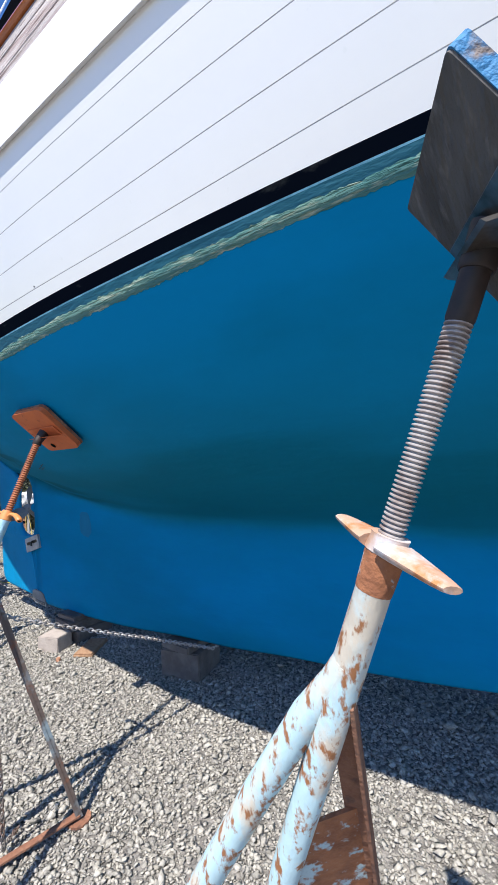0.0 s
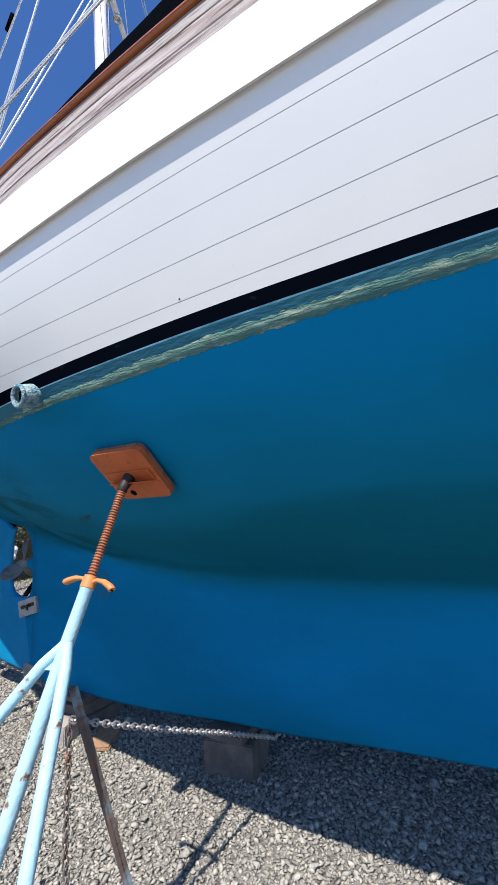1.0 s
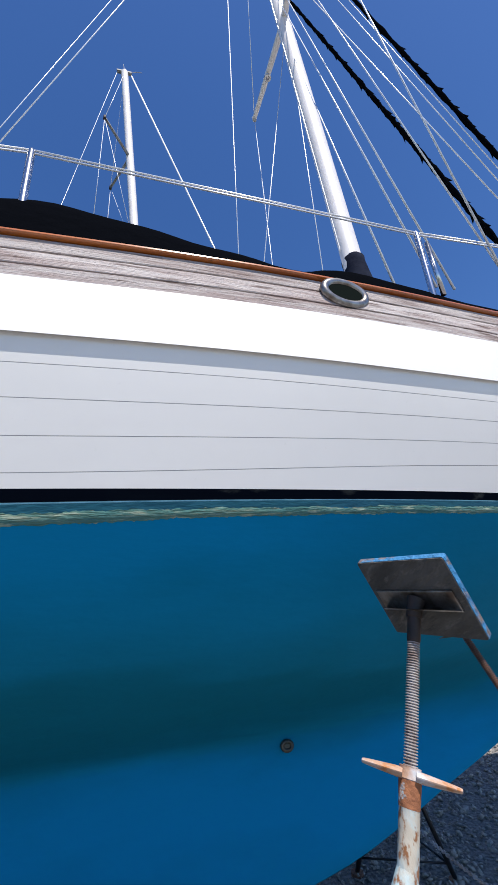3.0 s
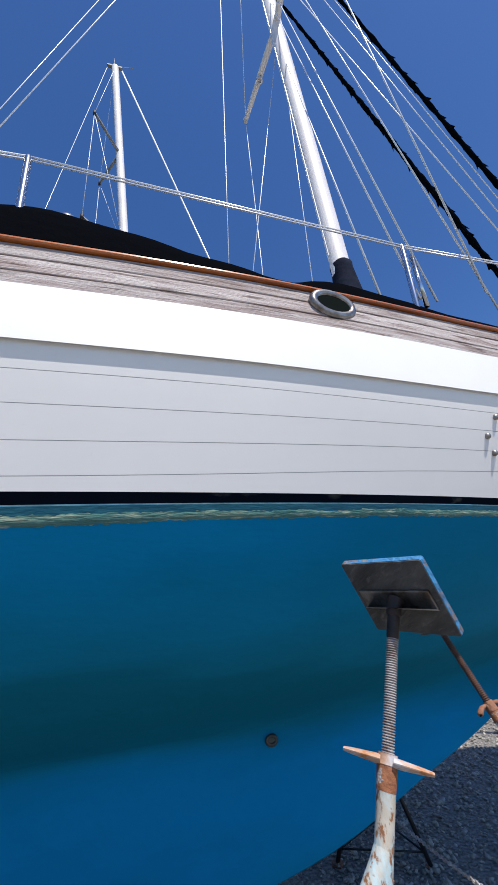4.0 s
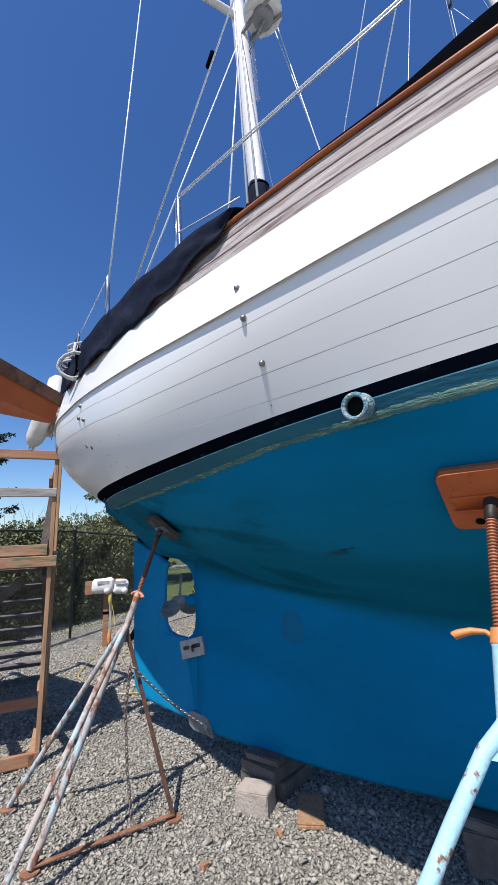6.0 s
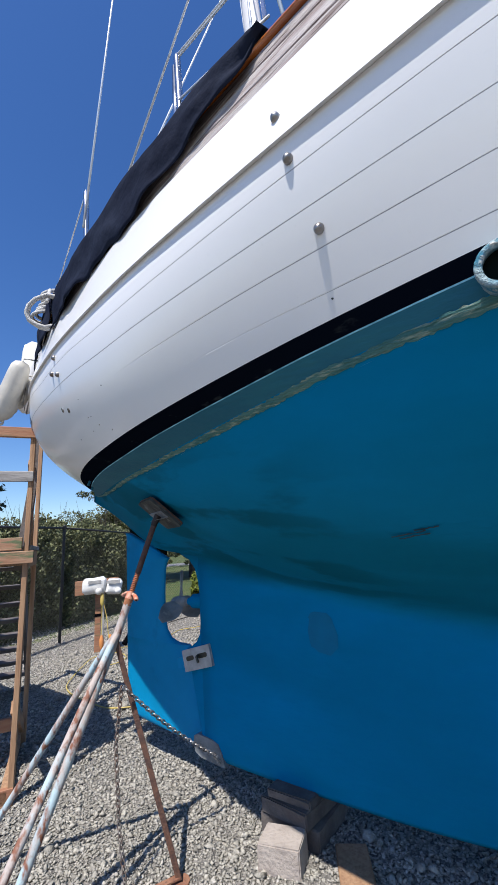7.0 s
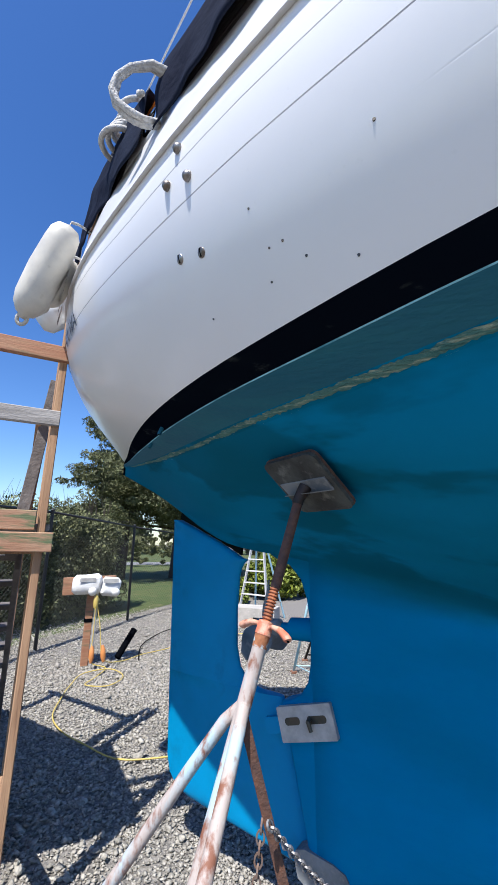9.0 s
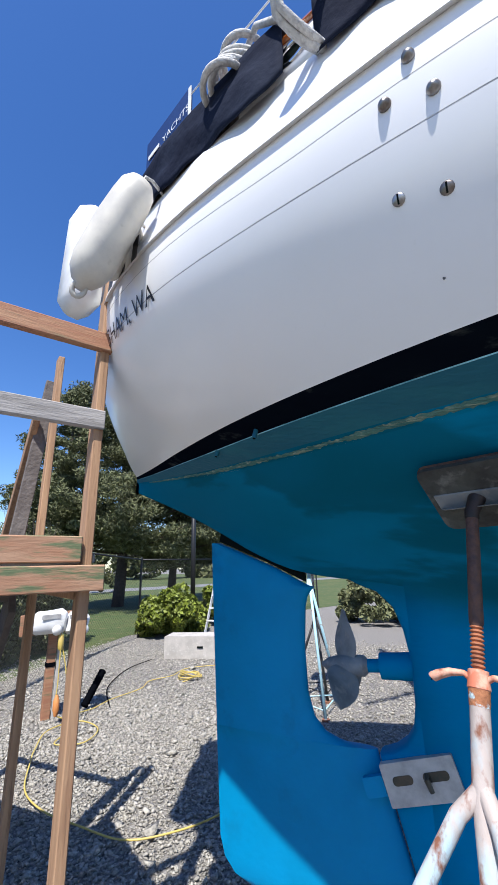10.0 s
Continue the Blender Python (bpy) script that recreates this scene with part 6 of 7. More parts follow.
out = Vector((-0.93, 0.37, 0)).normalized()
va = [bm.verts.new(p) for p in (s0, s1, s2, s3)]
vb = [bm.verts.new(p - out * 0.012) for p in (s0, s1, s2, s3)]
bm.faces.new(va)
bm.faces.new(vb[::-1])
for k in range(4):
    bm.faces.new((va[k], va[(k + 1) % 4], vb[(k + 1) % 4], vb[k]))
part("board", bm, material("navy_sign_paint", (0.012, 0.03, 0.11), 0.4, second=(0.015, 0.035, 0.12), scale=6), sign)


def flat_text(text, size, origin, along, up, mat, parent):
    cu = bpy.data.curves.new("text", "FONT")
    cu.body = text
    cu.size = size
    ob = new("text_source", cu)
    bpy.context.view_layer.update()
    me = bpy.data.meshes.new_from_object(ob.evaluated_get(bpy.context.evaluated_depsgraph_get()))
    bpy.data.objects.remove(ob)
    for v in me.vertices:
        v.co = origin + along * v.co.x + up * v.co.y
    me.materials.append(mat)
    o = new("lettering", me)
    o.parent = parent
    return o


al = (s0 - s1).normalized()
flat_text("SALE", 0.13, s1 + al * 0.06 + UP * 0.03 + out * 0.005, al, UP, M_PLASTIC, sign)
flat_text("YACHTS", 0.06, s1 + al * 0.16 + UP * 0.20 + out * 0.005, al, UP, M_PLASTIC, sign)
part("brand_mark", beam(s1 + al * 0.03 + UP * 0.22 + out * 0.005, s1 + al * 0.13 + UP * 0.22 + out * 0.005, 0.003, 0.025, UP, 0), M_PLASTIC, sign)
part("white_border", beam(s0 + UP * 0.01 + out * 0.003, s3 - UP * 0.01 + out * 0.003, 0.004, 0.02, al, 0), M_PLASTIC, sign)

# ---------------------------------------------------------------- neighbouring sailboat: its hull lies behind, its mast rises over the deck
near = thing("neighbour_sailboat", "neighbouring sailboat with a white mast and thin rigging", "sailboat")
rows = []
for f, zz in ((0.0, 2.7), (0.5, 2.2), (0.85, 1.75), (1.0, 1.45)):
    row = []
    for i in range(31):
        t = i / 30
        y = -3.6 + 7.6 * t
        w = 1.35 * math.sin(math.pi * min(1, t * 0.86 + 0.02)) ** 0.7 * (1 - f**2.2)
        row.append(Vector((-w, y, zz + 0.25 * (2 * t - 1) ** 2)))
    rows.append(row)
hull2 = strip("hull", rows, M_WHITE, near)
hull2.location.x = 4.5
strip("deck", [rows[0], [Vector((0, v.y, v.z + 0.1)) for v in rows[0]]], M_PLASTIC, near).location.x = 4.5
part("keel", beam((4.5, -0.6, 0.9), (4.5, 1.0, 0.9), 0.2, 1.8), M_BOTTOM, near)
m0, m1 = Vector((4.2, 0.35, 2.6)), Vector((4.2, 1.45, 16.9))


def m_at(z):
    return m0.lerp(m1, (z - m0.z) / (m1.z - m0.z))


nm = part("mast", tube([m0, m1], 0.10, 14), M_MAST, near, smooth=True, angle=60)
part("masthead", beam(m1 + Vector((0, -0.2, 0.02)), m1 + Vector((0, 0.22, 0.02)), 0.09, 0.06), M_GREYMETAL, nm)
part("wind_vane", tube([m1, m1 + Vector((0, 0.05, 0.45))], 0.008, 6), M_GREYMETAL, nm)
part("wind_vane", tube([m1 + Vector((0, -0.15, 0.05)), m1 + Vector((0, -0.35, 0.18)), m1 + Vector((0, -0.5, 0.2))], 0.008, 6), M_GREYMETAL, nm)
TIPS = {}
for zz, wide, sweep in ((13.1, 0.87, 0.54), (9.6, 0.9, 0.82)):
    for side in (-1, 1):
        tip = m_at(zz) + Vector((side * wide, sweep, -0.06))
        TIPS[zz, side] = tip
        part("spreader", tube([m_at(zz), tip], [0.042, 0.03], 8), M_GREYMETAL, nm, smooth=True)
        part("spreader_end", tube([tip + Vector((0, 0, 0.06)), tip - Vector((0, 0, 0.06))], 0.035, 8), M_DARKSTEEL, nm, smooth=True)
N_RIG = [(m1 + Vector((0, -0.2, -0.1)), (4.2, -3.4, 2.9)), (m1 + Vector((0, 0.2, 0)), (4.2, 3.9, 2.9)), (m1, (5.3, 0.3, 2.8))]
for side in (-1, 1):
    N_RIG += [(m1, TIPS[13.1, side]), (TIPS[13.1, side], TIPS[9.6, side]), (TIPS[13.1, side], m_at(9.7)), (TIPS[9.6, side], (4.2 + side * 0.95, 1.6, 2.8))]
for k, (p, q) in enumerate(N_RIG):
    part("stay", tube([p, q], 0.022 if k == 0 else 0.006, 6), M_WIRE, near, smooth=True)


# far-side stands seen through the propeller aperture and under the keel
def simple_stand(x, y, top, mat, label):
    st = thing("jack_stand", label, "boat stand", "jack stands round the boats")
    apex = Vector((x, y, top * 0.72))
    part("pipe", tube([apex, (x, y, top)], 0.028, 12), mat, st, smooth=True)
    part("threaded_rod", tube([(x, y, top), (x, y, top + 0.3)], 0.018, 10), M_GALV, st, smooth=True)
    part("pad", beam((x - 0.14, y, top + 0.32), (x + 0.14, y, top + 0.32), 0.28, 0.04), M_PLYGREY, st)
    for a in (90, 210, 330):
        foot = Vector((x + 0.42 * math.cos(radians(a)), y + 0.42 * math.sin(radians(a)), 0.02))
        part("leg", tube([apex, foot], 0.018, 10), mat, st, smooth=True)
        part("foot_plate", tube([foot - Vector((0, 0, 0.02)), foot + Vector((0, 0, 0.005))], 0.05, 10), M_RUST, st)
    for a, b in ((90, 210), (210, 330), (330, 90)):
        pa = Vector((x + 0.38 * math.cos(radians(a)), y + 0.38 * math.sin(radians(a)), 0.10))
        pb = Vector((x + 0.38 * math.cos(radians(b)), y + 0.38 * math.sin(radians(b)), 0.10))
        part("tie_bar", tube([pa, pb], 0.008, 6), mat, st, smooth=True)


simple_stand(3.45, 6.15, 2.2, M_PALEBLUE, "pale blue tripod stand beyond the keel")
simple_stand(4.1, 6.3, 1.4, M_FENCE, "dark tripod stand beyond the keel")
simple_stand(1.15, 4.4, 1.45, M_RUSTBLUE, "rusty boat stand on the far side of the hull")
simple_stand(1.35, 1.8, 1.5, M_PALEBLUE, "pale blue boat stand on the far side of the hull")
simple_stand(1.1, -1.6, 1.45, M_FENCE, "dark boat stand on the far side of the bow")


# white stepladder standing behind the concrete barrier
ladder = thing("stepladder", "pale aluminium stepladder standing by the barrier", "ladder")
for p, q in (((6.75, 9.9, 0.0), (6.45, 9.25, 1.95)), ((6.7, 9.0, 0.0), (6.4, 8.95, 1.95))):
    part("rail", beam(p, q, 0.03, 0.075, (1, 0, 0), 0.003), M_PLASTIC, ladder)
for k in range(1, 7):
    t = k / 7
    p = Vector((6.75, 9.9, 0.0)).lerp(Vector((6.45, 9.25, 1.95)), t)
    q = Vector((6.7, 9.0, 0.0)).lerp(Vector((6.4, 8.95, 1.95)), t)
    part("step", beam(p, q, 0.085, 0.025, UP, 0.003), M_PLASTIC, ladder)
for p, q in (((7.3, 9.75, 0.0), (6.5, 9.2, 1.9)), ((7.25, 8.85, 0.0), (6.45, 8.95, 1.9))):
    part("rear_rail", beam(p, q, 0.025, 0.05, (1, 0, 0), 0.003), M_PALEBLUE, ladder)
part("ladder_top", beam((6.42, 9.3, 1.97), (6.38, 8.9, 1.97), 0.16, 0.04, UP, 0.004), M_YELLOW, ladder)


# ---------------------------------------------------------------- yard
tagged(link_mesh("ground", [(-400, -400, 0), (400, -400, 0), (400, 400, 0), (-400, 400, 0)], [(0, 1, 2, 3)], M_GRAVEL), "grey crushed-rock yard surface", "ground", kind="structure")
tagged(link_mesh("grass_field", [(-60, 9.0, 0.006), (-0.8, 10.4, 0.006), (7.3, 12.7, 0.006), (9.6, 12.2, 0.006), (13.5, 10.5, 0.006), (60, -10, 0.006), (120, 120, 0.006), (-60, 120, 0.006)], [(0, 1, 2, 3, 4, 5, 6, 7)], M_GRASS),
               "mown grass beyond the fence", "grass", kind="structure")
tagged(link_mesh("road", [(-20, 52, 0.012), (70, 6, 0.012), (72, 10, 0.012), (-18, 57, 0.012)], [(0, 1, 2, 3)], M_ROAD), "pale road crossing the grass", "road", kind="structure")


def stones(name, n, x0, x1, y0, y1, size, seed, label):
    """Loose crushed rock: angular lumps of twelve to twenty faces, joined in one mesh."""
    rng = np.random.default_rng(seed)
    base = np.array([(0.1, 0.05, 1), (0.9, 0, 0.35), (0.28, 0.85, 0.55), (-0.73, 0.53, 0.3), (-0.73, -0.53, 0.6), (0.28, -0.85, 0.3), (0, 0, -0.7)])
    tri = []
    for k in range(5):
        tri.append((0, 1 + k, 1 + (k + 1) % 5))
        tri.append((1 + k, 6, 1 + (k + 1) % 5))
    tri = np.array(tri)
    pos = np.stack([rng.uniform(x0, x1, n), rng.uniform(y0, y1, n), np.zeros(n)], 1)
    pos[:, :2] += rng.normal(size=(n, 2)) * 0.22
    s = size * rng.lognormal(0, 0.38, n)
    sc = np.stack([s * rng.uniform(0.7, 1.35, n), s * rng.uniform(0.6, 1.1, n), s * rng.uniform(0.35, 0.8, n)], 1)
    a = rng.uniform(0, 2 * np.pi, n)
    tilt = rng.uniform(-0.5, 0.5, (n, 2))
    v = base[None] * (1 + rng.uniform(-0.42, 0.42, (n, 7, 1))) * sc[:, None]
    z = v[..., 2] + v[..., 0] * tilt[:, None, 0] + v[..., 1] * tilt[:, None, 1]
    x = v[..., 0] * np.cos(a)[:, None] - v[..., 1] * np.sin(a)[:, None]
    y = v[..., 0] * np.sin(a)[:, None] + v[..., 1] * np.cos(a)[:, None]
    lift = sc[:, 2] * rng.uniform(0.0, 0.7, n)
    co = np.stack([x, y, z], -1) + pos[:, None]
    co[..., 2] += lift[:, None]
    me = bpy.data.meshes.new(name)
    me.vertices.add(n * 7)
    me.vertices.foreach_set("co", co.reshape(-1))
    idx = (tri[None] + (np.arange(n) * 7)[:, None, None]).reshape(-1)
    me.loops.add(len(idx))
    me.loops.foreach_set("vertex_index", idx.astype(np.int32))
    me.polygons.add(len(idx) // 3)
    me.polygons.foreach_set("loop_start", np.arange(0, len(idx), 3, dtype=np.int32))
    me.update(calc_edges=True)
    me.materials.append(M_STONE)
    return tagged(new(name, me), label, "gravel", kind="stuff")


stones("gravel", 120000, -2.5, 0.7, -1.2, 5.2, 0.0098, 11, "loose grey crushed rock under the boat")
stones("gravel", 60000, -1.6, 3.0, 5.0, 9.5, 0.0112, 12, "loose grey crushed rock behind the stern")
stones("gravel", 30000, 1.0, 6.5, 7.0, 12.3, 0.0135, 13, "loose grey crushed rock by the fence")
stones("gravel", 10000, -1.0, 4.5, -6.0, -1.0, 0.018, 14, "loose grey crushed rock under the bow")
stones("gravel", 26000, 1.4, 8.0, 3.5, 8.5, 0.0135, 15, "loose grey crushed rock beyond the keel")


# ---------------------------------------------------------------- plants
def leaf_mesh(name, centres, sizes, mat, parent, seed, long=1.7, label="", flat=0.0):
    """Many small leaves, each a bent rhombus of its own, turned at random."""
    rng = np.random.default_rng(seed)
    n = len(centres)
    d = rng.normal(size=(n, 3))
    d /= np.linalg.norm(d, axis=1)[:, None]
    e = rng.normal(size=(n, 3))
    if flat:
        d[:, 2] *= 1 - flat
        e[:, 2] *= 1 - flat
        d /= np.linalg.norm(d, axis=1)[:, None]
    e -= d * (d * e).sum(1)[:, None]
    e /= np.linalg.norm(e, axis=1)[:, None]
    k = np.cross(d, e)
    s = sizes[:, None]
    co = np.stack([centres - d * s * long / 2, centres + e * s / 2 + k * s * 0.12, centres + d * s * long / 2, centres - e * s / 2 + k * s * 0.12], 1)
    me = bpy.data.meshes.new(name)
    me.vertices.add(n * 4)
    me.vertices.foreach_set("co", co.reshape(-1))
    me.loops.add(n * 4)
    me.loops.foreach_set("vertex_index", np.arange(n * 4, dtype=np.int32))
    me.polygons.add(n)
    me.polygons.foreach_set("loop_start", np.arange(0, n * 4, 4, dtype=np.int32))
    me.update(calc_edges=True)
    me.materials.append(mat)
    ob = new(name, me)
    if parent is not None:
        ob.parent = parent
    if label:
        ob["label"] = label
    return ob


def clumps(rng, blobs, per, spread=1.0):
    """Points in the outer part of ellipsoids: rows of centre and radii."""
    out = []
    for c, r in blobs:
        d = rng.normal(size=(per, 3))
        d /= np.linalg.norm(d, axis=1)[:, None]
        rad = rng.uniform(0.45, 1.0, (per, 1)) ** 0.5 * spread
        out.append(np.array(c) + d * rad * np.array(r))
    return np.concatenate(out)


def hedge():
    rng = np.random.default_rng(21)
    h = thing("hedge", "tall overgrown green hedge behind the black fence", "hedge")
    blobs = []
    for i in range(420):
        t = rng.uniform(0, 1) ** 0.8
        x = -5.0 + 10.6 * t
        y = 9.9 + 3.3 * t + rng.uniform(-0.1, 1.0)
        top = 2.36 + 0.25 * math.exp(-((x - 1.2) / 1.6) ** 2) + 0.16 * math.sin(x * 1.7) + rng.uniform(-0.25, 0.25)
        top *= 0.66 + 0.34 * min(1.0, max(0.0, (x - 0.6) / 1.4))
        z = rng.uniform(0.12, 1.0) * top - 0.15
        r = rng.uniform(0.28, 0.6)
        blobs.append(((x, y, z), (r, r * 0.9, r * 0.85)))
    pts = clumps(rng, blobs, 400)
    leaf_mesh("foliage", pts, rng.uniform(0.032, 0.06, len(pts)), M_LEAFDARK, h, 22, 1.8)
    twig = bmesh.new()
    for i in range(130):
        t = rng.uniform(0, 1)
        p = Vector((1.4 + 4.2 * t, 12.6 + 1.3 * t + rng.uniform(-0.4, 0.6), rng.uniform(1.9, 2.5)))
        q = p + Vector((rng.uniform(-0.2, 0.2), rng.uniform(-0.2, 0.2), rng.uniform(0.3, 0.75)))
        ring_tube(twig, [p, q], [0.006, 0.002], 4)
    part("twig_growth", twig, M_BARK, h)


def bush(x, y, w, d, tall, seed, n, mat, label):
    rng = np.random.default_rng(seed)
    b = thing("bush", label, "bush")
    blobs = []
    for i in range(n):
        a, r = rng.uniform(0, 2 * math.pi), rng.uniform(0, 1) ** 0.5
        px, py = x + math.cos(a) * r * w, y + math.sin(a) * r * d
        z = rng.uniform(0.15, 1.0) * tall * (1 - 0.45 * r * r)
        s = rng.uniform(0.16, 0.3)
        blobs.append(((px, py, z), (s, s, s * 0.8)))
    pts = clumps(rng, blobs, 170)
    pts[:, 2] = np.abs(pts[:, 2])
    leaf_mesh("foliage", pts, rng.uniform(0.05, 0.10, len(pts)), mat, b, seed + 1, 1.9)


def pine(x, y, tall, seed, label, mat, clear, spread, whorls, size, droop):
    """A conifer: tapered trunk, limbs that rise or droop, flat pads of needles along each limb."""
    rng = np.random.default_rng(seed)
    t = thing("conifer_tree", label, "tree")
    lean = rng.uniform(-0.03, 0.03, 2)
    at = lambda h: Vector((x + lean[0] * h + 0.12 * math.sin(h * 0.7), y + lean[1] * h, h))
    part("trunk", tube([at(tall * k / 10) for k in range(11)], [0.30 * (1 - 0.93 * k / 10) * tall / 12 + 0.02 for k in range(11)], 10), M_BARK, t, smooth=True)
    limbs = bmesh.new()
    blobs = []
    for i in range(whorls):
        h = tall * (clear + (1 - clear) * (i + rng.uniform(0, 1)) / whorls)
        frac = (h / tall - clear) / (1 - clear)
        reach = spread * (1 - frac) ** 0.75 * rng.uniform(0.55, 1.15) + 0.25
        a = rng.uniform(0, 2 * math.pi)
        p = at(h)
        d = Vector((math.cos(a), math.sin(a), 0))
        q = p + d * reach * 0.5 + Vector((0, 0, (0.10 - droop) * reach * 0.5))
        r = p + d * reach + Vector((0, 0, (0.25 - droop * 1.6) * reach * 0.6))
        ring_tube(limbs, [p, q, r], [0.05 * (1 - frac) + 0.02, 0.03 * (1 - frac) + 0.012, 0.008], 5)
        for k in range(int(3 + reach * 3.2)):
            u = rng.uniform(0.25, 1.05)
            c = p.lerp(q, u * 2) if u < 0.5 else q.lerp(r, u * 2 - 1)
            off = rng.normal(size=3) * np.array([0.22, 0.22, 0.08]) * (0.6 + reach * 0.25)
            s = size * rng.uniform(0.6, 1.25)
            blobs.append((np.array(c) + off, (s, s, s * 0.45)))
    tagged(part("limb_spread", limbs, M_BARK, t), kind="stuff")
    pts = clumps(rng, blobs, 105)
    leaf_mesh("crown", pts, rng.uniform(0.035, 0.07, len(pts)), mat, t, seed + 1, 4.0)


hedge()
bush(8.0, 11.7, 1.0, 0.8, 1.2, 31, 80, M_LEAFLIGHT, "yellow-green rounded bush by the fence")
bush(10.8, 11.2, 1.5, 1.0, 1.5, 33, 100, M_LEAFLIGHT, "yellow-green rounded bush beyond the yard")
bush(11.6, 6.2, 0.9, 1.6, 1.5, 35, 80, M_LEAFDARK, "dark green bush beyond the yard")
bush(1.0, 19.5, 3.0, 1.2, 2.7, 37, 90, M_LEAFLIGHT, "bright green shrubs beyond the hedge")
bush(20.0, 30.0, 5.0, 2.0, 3.0, 39, 90, M_LEAFDARK, "far dark shrubs across the grass")
pine(14.2, 19.4, 11.5, 41, "spreading green pine tree beyond the fence", M_NEEDLE, 0.20, 5.4, 84, 0.58, 0.0)
pine(17.4, 18.6, 9.0, 43, "lower spreading pine tree beyond the fence", M_NEEDLE, 0.2, 5.0, 64, 0.56, 0.0)
pine(11.6, 20.6, 11.0, 45, "green pine tree beyond the hedge", M_NEEDLE, 0.22, 3.3, 56, 0.5, 0.0)


def spruce(x, y, tall, seed, label, clear, spread):
    """A spruce: whorls of level limbs with gaps between, fringed by twigs that hang and end in upturned tips."""
    rng = np.random.default_rng(seed)
    t = thing("conifer_tree", label, "tree")
    part("trunk", tube([(x + 0.1 * math.sin(k), y, tall * k / 10) for k in range(11)], [0.36 * (1 - 0.95 * k / 10) + 0.02 for k in range(11)], 10), M_BARK, t, smooth=True)
    limbs = bmesh.new()
    centres = []
    h = tall * clear
    while h < tall - 0.5:
        frac = (h / tall - clear) / (1 - clear)
        turn = rng.uniform(0, 6.3)
        for j in range(5):
            a = turn + j * math.pi * 0.4 + rng.uniform(-0.25, 0.25)
            reach = (spread * (1 - frac) + 0.25) * rng.uniform(0.5, 1.15)
            d, side = Vector((math.cos(a), math.sin(a), 0)), Vector((-math.sin(a), math.cos(a), 0))
            p = Vector((x, y, h + rng.uniform(-0.15, 0.15)))
            path = [p + d * reach * u + Vector((0, 0, reach * (0.16 * u * u - 0.20 * u))) for u in (0, 0.25, 0.5, 0.75, 1.0)]
            ring_tube(limbs, path, [0.05 * (1 - 0.8 * frac), 0.035, 0.026, 0.016, 0.007], 5)
            for k in range(int(10 + reach * 11)):
                u = rng.uniform(0.16, 1.0)
                i = min(3, int(u * 4))
                root = path[i].lerp(path[i + 1], u * 4 - i)
                long = (0.85 * (1 - u) ** 0.7 + 0.2) * rng.uniform(0.5, 1.1) * min(1.0, reach / 2.2)
                way = (side * rng.choice((-1, 1)) * rng.uniform(0.35, 1.0) + d * rng.uniform(0.3, 0.8) + Vector((0, 0, rng.uniform(-0.75, 0.1)))).normalized()
                m = int(8 + long * 44)
                s = rng.uniform(0, 1, (m, 1))
                centres.append(np.array(root) + np.array(way) * long * s + np.array([0, 0, 0.12 * long]) * s ** 2 + rng.normal(size=(m, 3)) * 0.035)
        h += rng.uniform(0.7, 1.15) * (1.1 - 0.45 * frac)
    tagged(part("limb_spread", limbs, M_BARK, t), kind="stuff")
    pts = np.concatenate(centres)
    leaf_mesh("crown", pts, rng.uniform(0.035, 0.06, len(pts)), M_SPRUCE, t, seed + 1, 2.6)


spruce(0.6, 18.6, 15.2, 47, "dark spruce tree beyond the hedge", 0.13, 4.2)



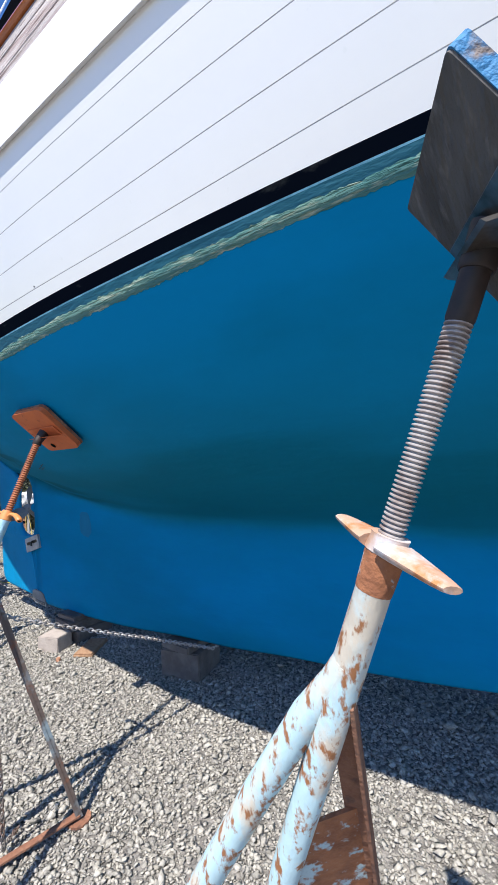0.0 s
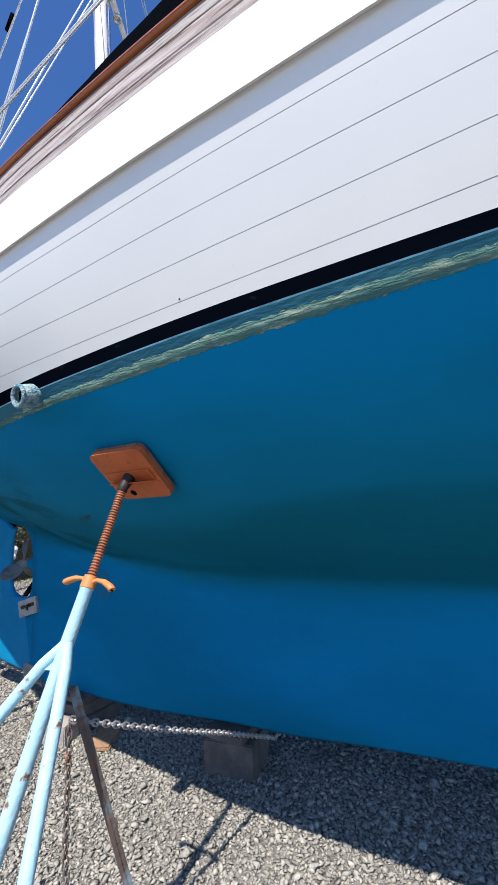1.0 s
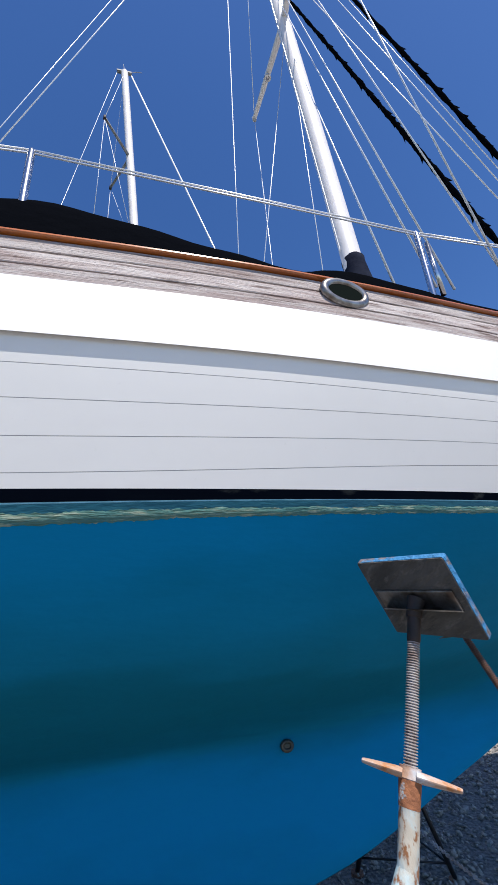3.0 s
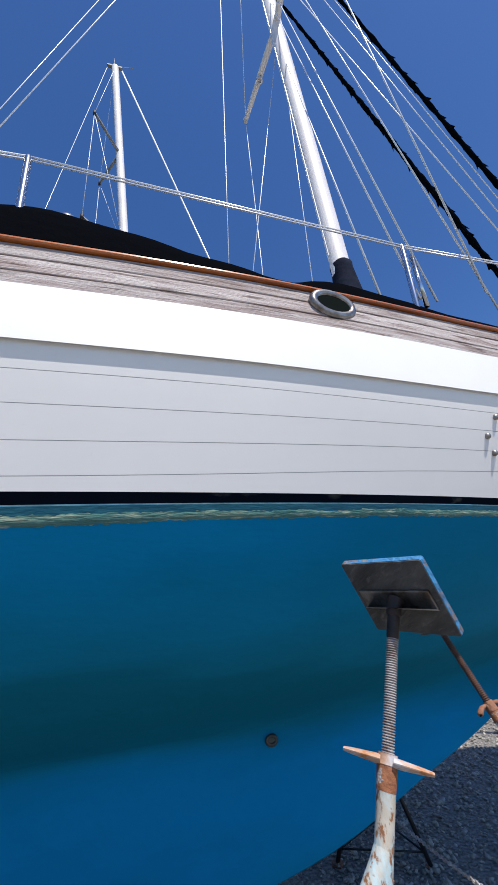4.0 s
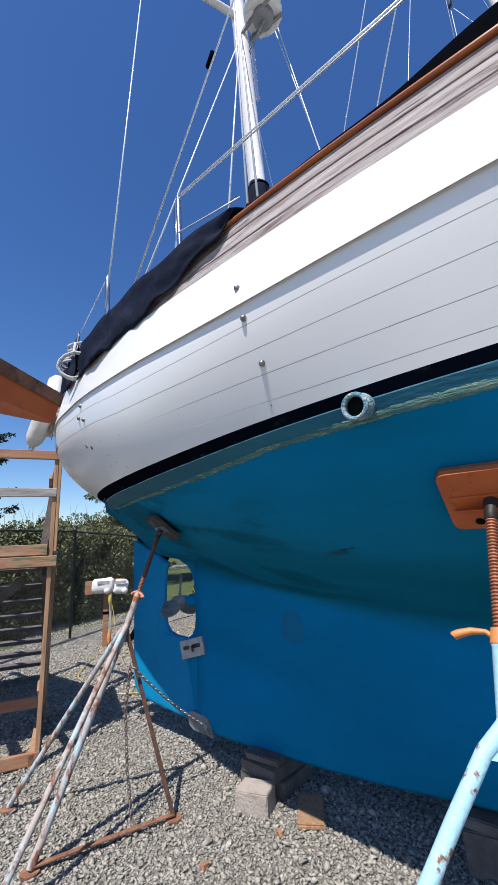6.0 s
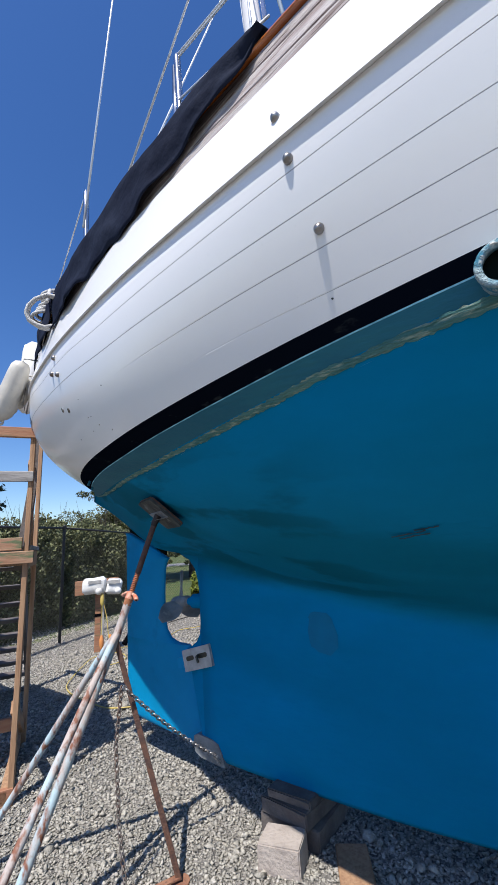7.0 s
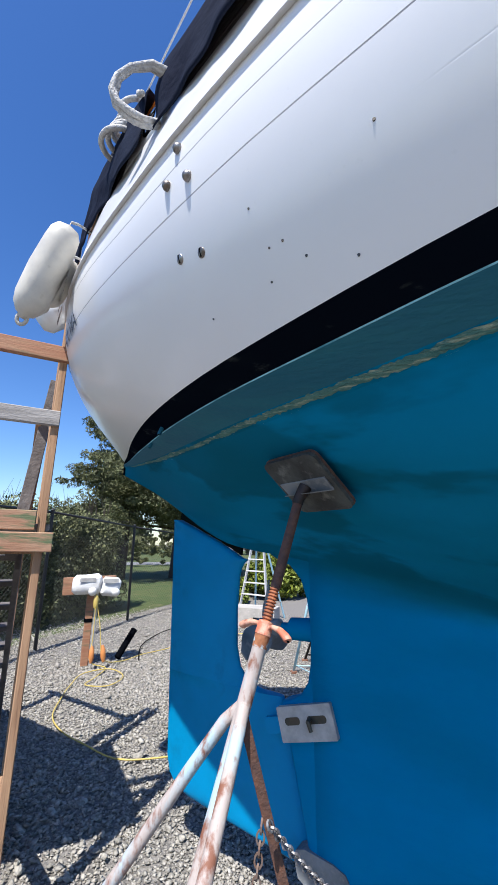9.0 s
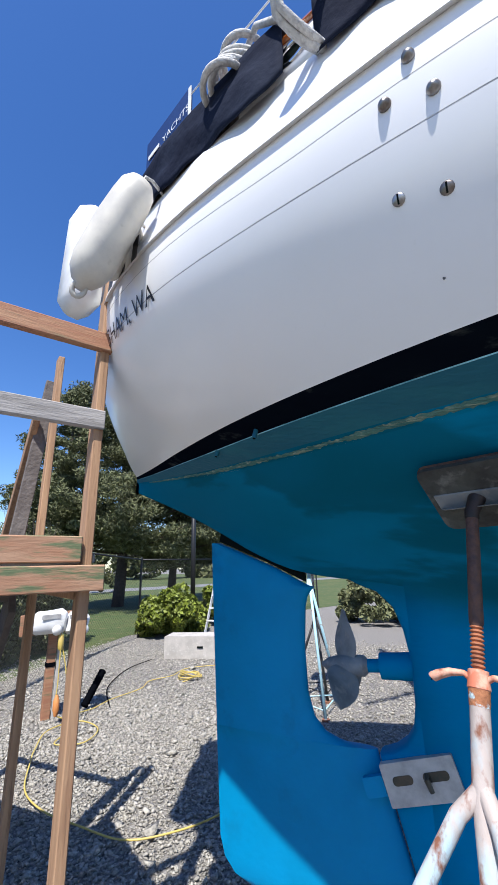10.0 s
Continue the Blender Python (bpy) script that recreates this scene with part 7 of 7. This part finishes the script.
def far_woods():
    """A belt of distant trees across the grass."""
    rng = np.random.default_rng(51)
    blobs = []
    for i in range(260):
        a = rng.uniform(radians(-20), radians(110))
        d = rng.uniform(68, 84)
        top = 6.5 + 2.5 * math.sin(a * 9) + 1.5 * math.sin(a * 23)
        r = rng.uniform(1.4, 2.8)
        blobs.append(((d * math.cos(a), 4 + d * math.sin(a), rng.uniform(0.1, 1.0) * top), (r, r, r * 0.9)))
    pts = clumps(rng, blobs, 200)
    pts[:, 2] = np.abs(pts[:, 2])
    ob = leaf_mesh("far_woods", pts, rng.uniform(0.4, 0.8, len(pts)), M_LEAFDARK, None, 52, 1.5)
    tagged(ob, "distant belt of green trees across the grass", "trees", kind="stuff")


far_woods()

# ---------------------------------------------------------------- fence
FENCE_RUN = [(-6.2, 7.4, 2.25), (-3.5, 8.45, 2.25), (-0.8, 9.5, 2.25), (1.9, 10.5, 2.25), (4.65, 11.55, 2.12), (7.2, 12.2, 2.0), (10.0, 11.5, 2.0), (12.8, 10.6, 2.0), (15.6, 9.7, 2.0)]
fence = thing("fence", "black chain-link fence with round posts along the yard", "fence")
for x, y, h in FENCE_RUN:
    post = part("post", tube([(x, y, 0), (x, y, h + 0.02)], 0.03, 12), M_FENCE, fence, smooth=True, angle=40)
    part("post_cap", lathe([(0.034, 0), (0.034, 0.02), (0.015, 0.045), (0.0, 0.05)], (x, y, h + 0.02), (0, 0, 1), 12), M_FENCE, post, smooth=True)
for (xa, ya, ha), (xb, yb, hb_) in zip(FENCE_RUN, FENCE_RUN[1:]):
    part("top_rail", tube([(xa, ya, ha), (xb, yb, hb_)], 0.021, 8), M_FENCE, fence, smooth=True)
    bm = bmesh.new()
    a, b = Vector((xa, ya, 0)), Vector((xb, yb, 0))
    length = (b - a).length
    step, n = 0.085, 0
    k = -2.2
    while k < length:
        for s in (1, -1):
            u0, u1 = (k, k + ha) if s > 0 else (k + ha, k)
            lo, hi = 0.0, 1.0
            du = u1 - u0
            t0, t1 = (0 - u0) / du, (length - u0) / du
            lo, hi = max(lo, min(t0, t1)), min(hi, max(t0, t1))
            if hi - lo > 0.01:
                p = a.lerp(b, (u0 + du * lo) / length) + Vector((0, 0, 0.03 + (ha - 0.03) * lo))
                q = a.lerp(b, (u0 + du * hi) / length) + Vector((0, 0, 0.03 + (ha - 0.03) * hi))
                ring_tube(bm, [p, q], 0.0015, 3, False)
        k += step
    part("chain_link_mesh", bm, M_FENCE, fence)
pole = thing("utility_pole", "dark round pole by the fence corner", "pole")
part("shaft", tube([(9.0, 11.66, 0), (9.0, 11.66, 4.6)], [0.075, 0.07], 14), M_FENCE, pole, smooth=True)
